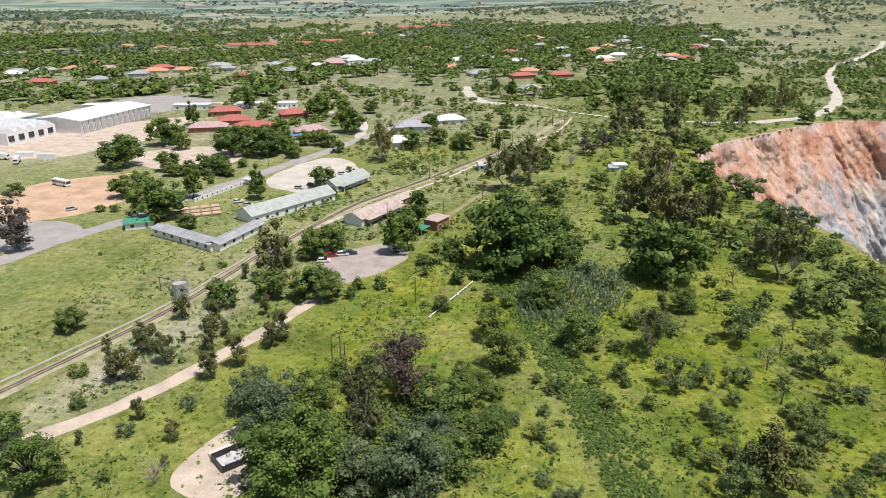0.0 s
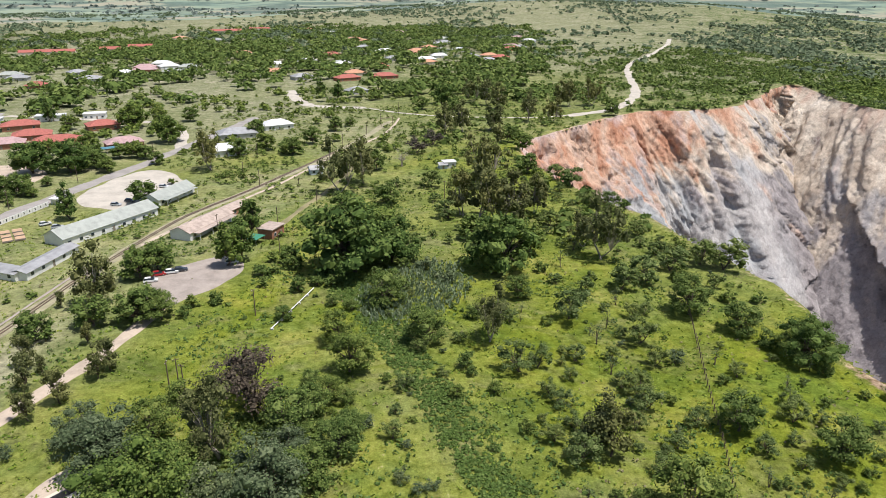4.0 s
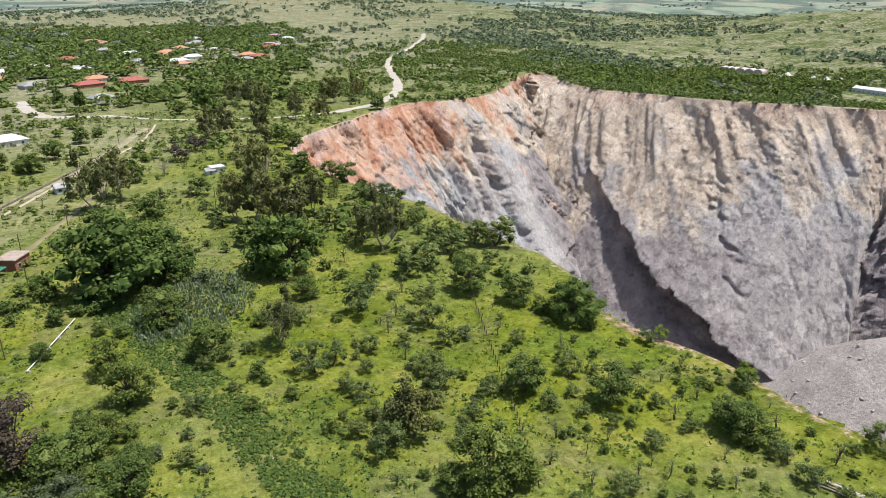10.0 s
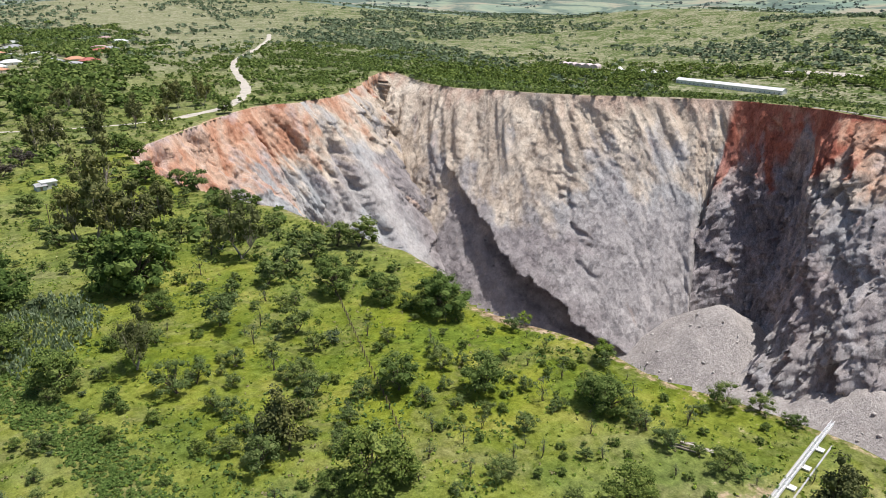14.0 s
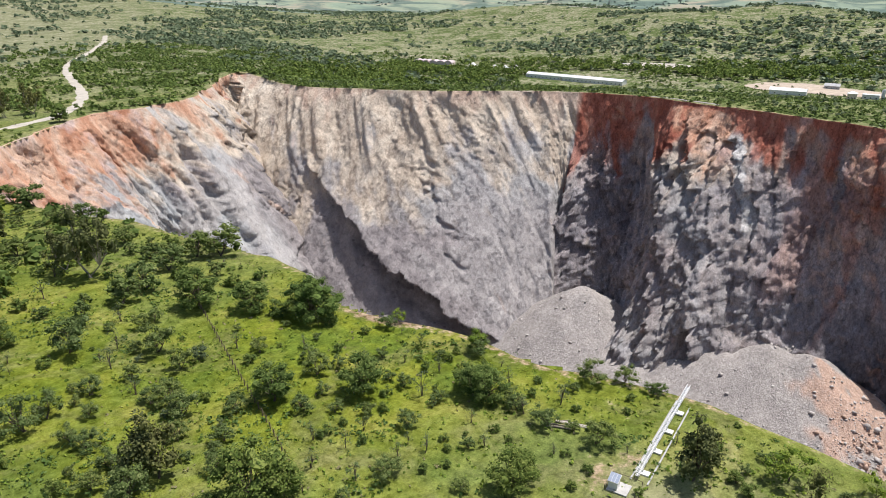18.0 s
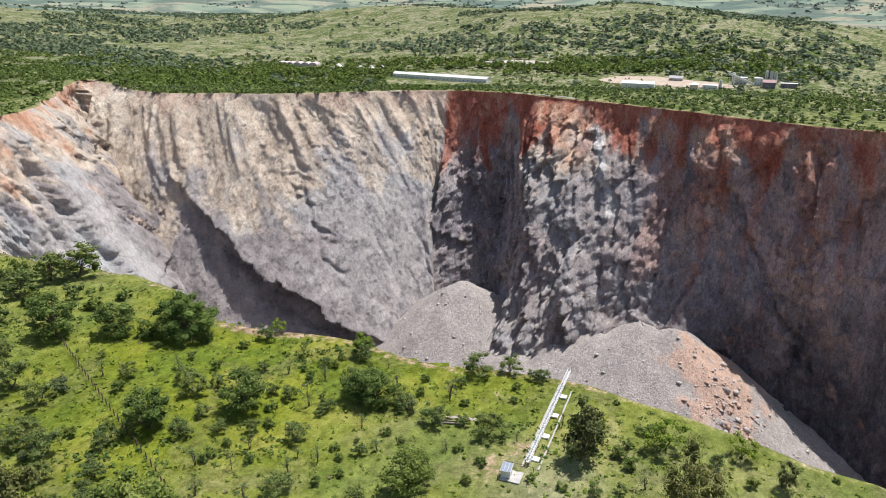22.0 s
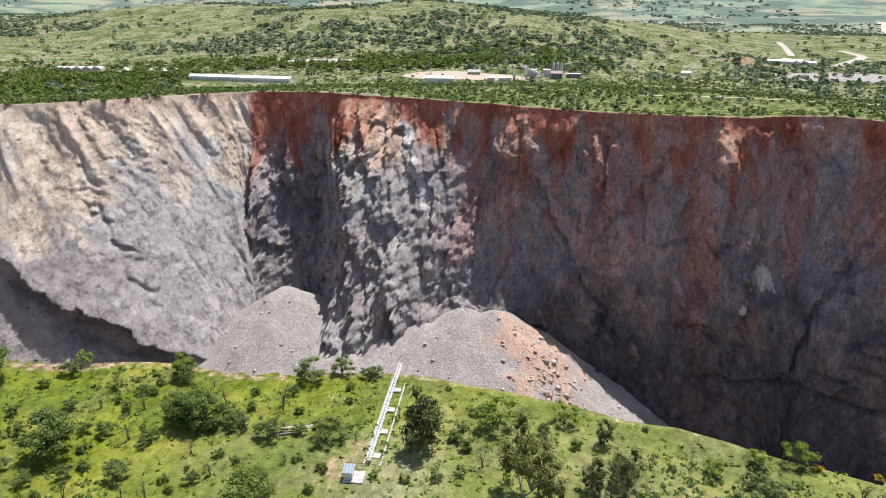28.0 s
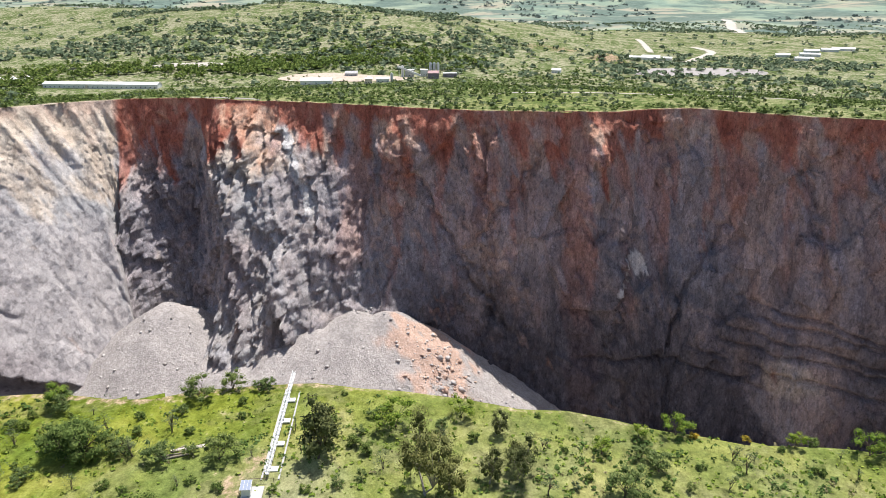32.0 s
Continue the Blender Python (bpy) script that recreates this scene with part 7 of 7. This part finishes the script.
house(796, 520, 98, 14, 8, 3.5, CREAM, ROOF_WHITE, "small pale store by the long shed", "store", "", "flat", 0.4, 2)
for x, y, s in [(813, 653, 9), (817, 637, 9), (825, 623, 8), (816, 697, 10)]:
    t = thing("pointed_tent", x, y, 0, "white pointed canopy tent", "tent", "white tents")
    part("canopy", [(np.array([(-s / 2, -s / 2, 3), (s / 2, -s / 2, 3), (s / 2, s / 2, 3), (-s / 2, s / 2, 3), (0, 0, 8)]), [(0, 1, 4), (1, 2, 4), (2, 3, 4), (3, 0, 4), (3, 2, 1, 0)])], WHITE, t)
    for a in (-1, 1):
        for b in (-1, 1):
            part("pole", [rod((a * s * 0.47, b * s * 0.47, 0), (a * s * 0.47, b * s * 0.47, 3), 0.12)], STEEL, t)
    homes.append((x, y, 6))
for x, y, w in [(800, 744, 36), (790, 775, 24)]:
    t = thing("vaulted_hall", x, y, 112, "long hall with pale pink barrel-vaulted roofs", "hall")
    part("wall", [box(0, 0, -1, w, 16, 6)], ROOF_SHELL, t)
    for k in range(3):
        cx, r = -w / 3 + k * w / 3, w / 6
        ring = [(cx + r * math.cos(a), z * 8.3, 5 + 0.55 * r * math.sin(a)) for z in (-1, 1) for a in np.linspace(0, math.pi, 9)]
        part("vault", [(np.array(ring), [(i + 1, i, i + 9, i + 10) for i in range(8)] + [tuple(range(9)), tuple(range(17, 8, -1))])], ROOF_SHELL, t)
    homes.append((x, y, w / 2))
for x, y, w in [(1278, -185, 40), (1300, -205, 30), (1285, -225, 26), (1330, -470, 30), (1390, -500, 34), (1440, -520, 26), (1460, -560, 30), (1380, -450, 24), (1500, -600, 40), (1033, -34, 12)]:
    house(x, y, 80, w, 12, 4.5, WHITE, ROOF_WHITE, "pale flat-roofed building far off", "far_building", "far buildings", "gable", 1.8, 3)
PYLONS = [(560, -150), (566, -215), (640, -260), (600, 20)]
for x, y in PYLONS:
    t = thing("power_pole", x, y, 15, "timber power pole with a crossarm in bushland", "pole", "power poles")
    part("shaft", [rod((0, 0, -0.5), (0, 0, 11), 0.2)], POLE_WOOD, t)
    part("crossarm", [box(0, 0, 10.2, 2.4, 0.2, 0.2)], POLE_WOOD, t)


# ---------- loose rock on the scree ----------
def boulders(name, n, seed, place, size, mat, label):
    g = np.random.default_rng(seed)
    base = np.array([(1, 0, 0), (-1, 0, 0), (0, 1, 0), (0, -1, 0), (0, 0, 1), (0, 0, -1)], float)
    faces = np.array([(0, 2, 4), (2, 1, 4), (1, 3, 4), (3, 0, 4), (2, 0, 5), (1, 2, 5), (3, 1, 5), (0, 3, 5)])
    spots = np.array([place(g) for _ in range(n)])
    rest = floor_z(spots[:, 0], spots[:, 1])
    vs, fs = [], []
    for (x, y), ground_z in zip(spots, rest):
        s = min(size * (0.35 + g.pareto(2.2) * 0.5), size * 3)
        v = base * g.uniform(0.6, 1.1, (6, 3)) + g.normal(size=(6, 3)) * 0.22
        a = g.uniform(0, 6.28)
        rot = np.array([[math.cos(a), -math.sin(a), 0], [math.sin(a), math.cos(a), 0], [0, 0, 1]])
        vs.append((v * s * [1, 1, 0.8]) @ rot.T + [x, y, ground_z + 0.2 * s])
        fs.append(faces + 6 * len(fs))
    v, f = np.concatenate(vs), np.concatenate(fs)
    me = mesh_of(name, v, f, mat, False, {"earth": np.zeros(len(v))})
    return tagged(new(name, me), label, "rocks", kind="stuff")


def on_cone(cx, cy, r):
    def place(g):
        a, d = g.uniform(0, 6.28), r * math.sqrt(g.uniform(0, 1))
        return cx + d * math.cos(a), cy + d * math.sin(a)
    return place


STONE = plain("pale_boulder", (0.52, 0.48, 0.45), 0.9, spread=0.15, scale=0.4, bump_by=0.05)
boulders("scree_blocks", 1500, 201, on_cone(405, 250, 95), 0.55, STONE, "pale broken blocks on grey scree")
boulders("scree_blocks_orange", 1500, 202, on_cone(410, 70, 90), 0.6, STONE, "pale and rusty blocks on the scree slope")
RUST_STONE = plain("rusty_boulder", (0.54, 0.38, 0.29), 0.9, spread=0.2, scale=0.4, bump_by=0.05)
boulders("rusty_blocks", 260, 203, lambda g: (395 + g.normal() * 14, 48 + g.normal() * 9), 0.95, RUST_STONE, "large rusty blocks tumbled down the scree")
boulders("wall_blocks", 380, 204, lambda g: (404 + g.normal() * 20, 52 + g.normal() * 10), 1.0, STONE, "pale blocks tumbled down the rusty scree")


# ---------- middle and far growth, round the buildings ----------
xy = keep_off(sprinkle(38000, 107, (380, -460, 1150, 900), lambda x, y: sees(x, y) * (east_bush(x, y) + 0.9 * lobe(rim_gap(x, y), 0.0, 14.0) * smooth(200, 330, x)), 0.8), 2.0)
clumps("bushland", xy, rng.uniform(2.4, 5.6, len(xy)), rng.uniform(1.8, 4.0, len(xy)), 9, 0.37, LEAF_BUSH, "green bushland beyond the pit", "bush", seed=7, core=1.0)
xy = keep_off(sprinkle(9000, 108, (380, -460, 1150, 900), lambda x, y: sees(x, y) * east_bush(x + 37, y + 61), 2.0), 2.0)
clumps("grey_bushland", xy, rng.uniform(2.5, 6, len(xy)), rng.uniform(2.0, 5, len(xy)), 10, 0.36, LEAF_GREY, "grey-green bushland beyond the pit", "bush", seed=8, core=1.0)


def belt(x, y):
    """Tall trees in a broken belt behind the sheds and the works."""
    r, az = np.hypot(x, y), np.degrees(np.arctan2(x, y))
    line = np.interp(az, [34, 45, 55, 66, 78, 86], [860, 1010, 1050, 1010, 1080, 1060])
    wide = np.interp(az, [34, 45, 55, 66, 86], [80, 90, 60, 55, 50])
    return smooth(33, 37, az) * smooth(88, 82, az) * np.exp(-((r - line) / wide) ** 2) * np.clip(0.6 + 0.9 * vnoise(x / 40, y / 40, seed=96), 0, 1)


xy = keep_off(sprinkle(16000, 119, (450, 40, 1150, 900), lambda x, y: belt(x, y), 6.0), 5)
clumps("belt_trees", xy, rng.uniform(6, 12, len(xy)), rng.uniform(6, 11, len(xy)), 22, 0.24, LEAF_DARK, "belt of tall dark green trees behind the sheds", "trees", seed=20, core=1.0)


def north_bush(x, y):
    r, az = np.hypot(x, y), np.degrees(np.arctan2(x, y))
    b = 0.75 * bump(x, y, 255, 590, 60, 55) + 0.9 * bump(x, y, 400, 800, 160, 170) + 0.8 * bump(x, y, 330, 700, 50, 130) + 0.55 * bump(x, y, 130, 600, 80, 60)
    b = b + 0.25 * bump(x, y, 60, 420, 45, 60) + 0.5 * bump(x, y, 70, 330, 26, 60)
    b = np.maximum(b, 0.62 * smooth(17, 23, az) * smooth(62, 44, az) * smooth(1250, 1000, r))
    return b * np.clip(0.6 + 0.9 * vnoise(x / 30, y / 30, seed=86), 0.05, 1)


xy = keep_off(sprinkle(60000, 109, (20, 240, 900, 1250), lambda x, y: sees(x, y) * north_bush(x, y), 2.0), 3)
clumps("north_bushland", xy, rng.uniform(2.4, 8.0, len(xy)), rng.uniform(1.8, 5.5, len(xy)), 9, 0.37, LEAF_MID, "green bushland by the gravel road", "bush", seed=9, core=1.0)


def town(x, y):
    r, az = np.hypot(x, y), np.degrees(np.arctan2(x, y))
    t = smooth(545, 640, r) * smooth(1750, 1300, r) * smooth(-50, -40, az) * smooth(16, 9, az)
    hole = np.maximum.reduce([bump(x, y, -330, 640, 130, 55, 20), bump(x, y, -150, 640, 90, 55, 0), bump(x, y, -480, 950, 130, 70, 20), bump(x, y, -300, 1350, 260, 120, 10)])
    u, w = x * 0.88 - y * 0.47, x * 0.47 + y * 0.88
    rows = smooth(-0.35, 0.25, vnoise(u / 24, w / 150, seed=87))
    return t * np.clip(0.12 + 0.95 * rows + 0.25 * vnoise(x / 60, y / 60, seed=88) - 0.9 * hole, 0.03, 1)


xy = keep_off(sprinkle(9000, 110, (-1100, 500, 330, 1700), lambda x, y: sees(x, y) * town(x, y)), 8)
clumps("town_trees", xy, rng.uniform(9, 22, len(xy)), rng.uniform(6, 13, len(xy)), 40, 0.18, LEAF_MID, "dark green garden and street trees", "trees", seed=10, core=1.0)
xy = keep_off(sprinkle(3600, 111, (-1100, 500, 330, 1700), lambda x, y: sees(x, y) * town(x + 50, y)), 8)
clumps("town_trees_bright", xy, rng.uniform(8, 16, len(xy)), rng.uniform(5, 11, len(xy)), 36, 0.19, LEAF_BUSH, "mid green garden and street trees", "trees", seed=11, core=1.0)
xy = keep_off(sprinkle(1100, 112, (-420, 380, 20, 640), lambda x, y: sees(x, y) * 0.8 * smooth(-0.2, 0.4, vnoise(x / 45, y / 45, seed=89))), 4)
clumps("garden_trees", xy, rng.uniform(3, 8, len(xy)), rng.uniform(2.5, 6, len(xy)), 40, 0.25, LEAF_MID, "trees and shrubs on open land by the town", "trees", seed=12, core=1.0)
xy = sprinkle(500, 117, (-420, 120, 20, 560), lambda x, y: sees(x, y) * 0.5 * smooth(0.1, 0.6, vnoise(x / 30, y / 30, seed=95)))
clumps("verge_bushes", keep_off(xy, 3), 1.8, 1.3, 16, 0.36, LEAF_MID, "low bushes scattered on open grass", "bush", seed=18, core=1.0)


def far_woods(x, y):
    r, az = np.hypot(x, y), np.degrees(np.arctan2(x, y))
    n = vnoise(x / 210, y / 210, seed=90) + 0.5 * vnoise(x / 70, y / 70, seed=91)
    w = smooth(0.05, 0.35, n) + 0.04
    w = w + 0.8 * smooth(14, 26, az) * smooth(1500, 1150, r) * smooth(-0.35, 0.1, n)
    w = w + 0.9 * smooth(13, 19, az) * smooth(46, 34, az) * smooth(1750, 1300, r) * smooth(-0.5, 0.0, n)
    w = w * (1 - 0.7 * bump(x, y, 330, 1500, 260, 480)) * (1 - 0.4 * smooth(1500, 1900, r))
    return smooth(850, 1100, r) * np.clip(w, 0, 1) * sees(x, y)


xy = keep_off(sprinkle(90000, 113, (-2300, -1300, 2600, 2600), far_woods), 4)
clumps("far_woods", xy, rng.uniform(7, 15, len(xy)), rng.uniform(4, 8, len(xy)), 8, 0.40, LEAF_HILL_HAZE, "dark woods on the far hills", "woods", seed=13, core=1.0)
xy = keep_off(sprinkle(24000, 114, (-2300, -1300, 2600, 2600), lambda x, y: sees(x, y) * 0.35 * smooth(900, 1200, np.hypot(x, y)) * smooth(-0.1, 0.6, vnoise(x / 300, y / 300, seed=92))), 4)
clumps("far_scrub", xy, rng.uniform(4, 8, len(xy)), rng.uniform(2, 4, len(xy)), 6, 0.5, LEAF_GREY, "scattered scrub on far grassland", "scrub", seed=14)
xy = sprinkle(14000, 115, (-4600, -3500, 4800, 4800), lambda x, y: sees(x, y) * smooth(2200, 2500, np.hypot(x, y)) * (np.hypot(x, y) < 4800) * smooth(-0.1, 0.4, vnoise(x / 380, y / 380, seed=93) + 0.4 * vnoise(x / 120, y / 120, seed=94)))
clumps("horizon_woods", xy, rng.uniform(14, 34, len(xy)), rng.uniform(4, 7, len(xy)), 6, 0.42, LEAF_FAR_HAZE, "woods near the horizon painted hazy blue", "woods", seed=15)
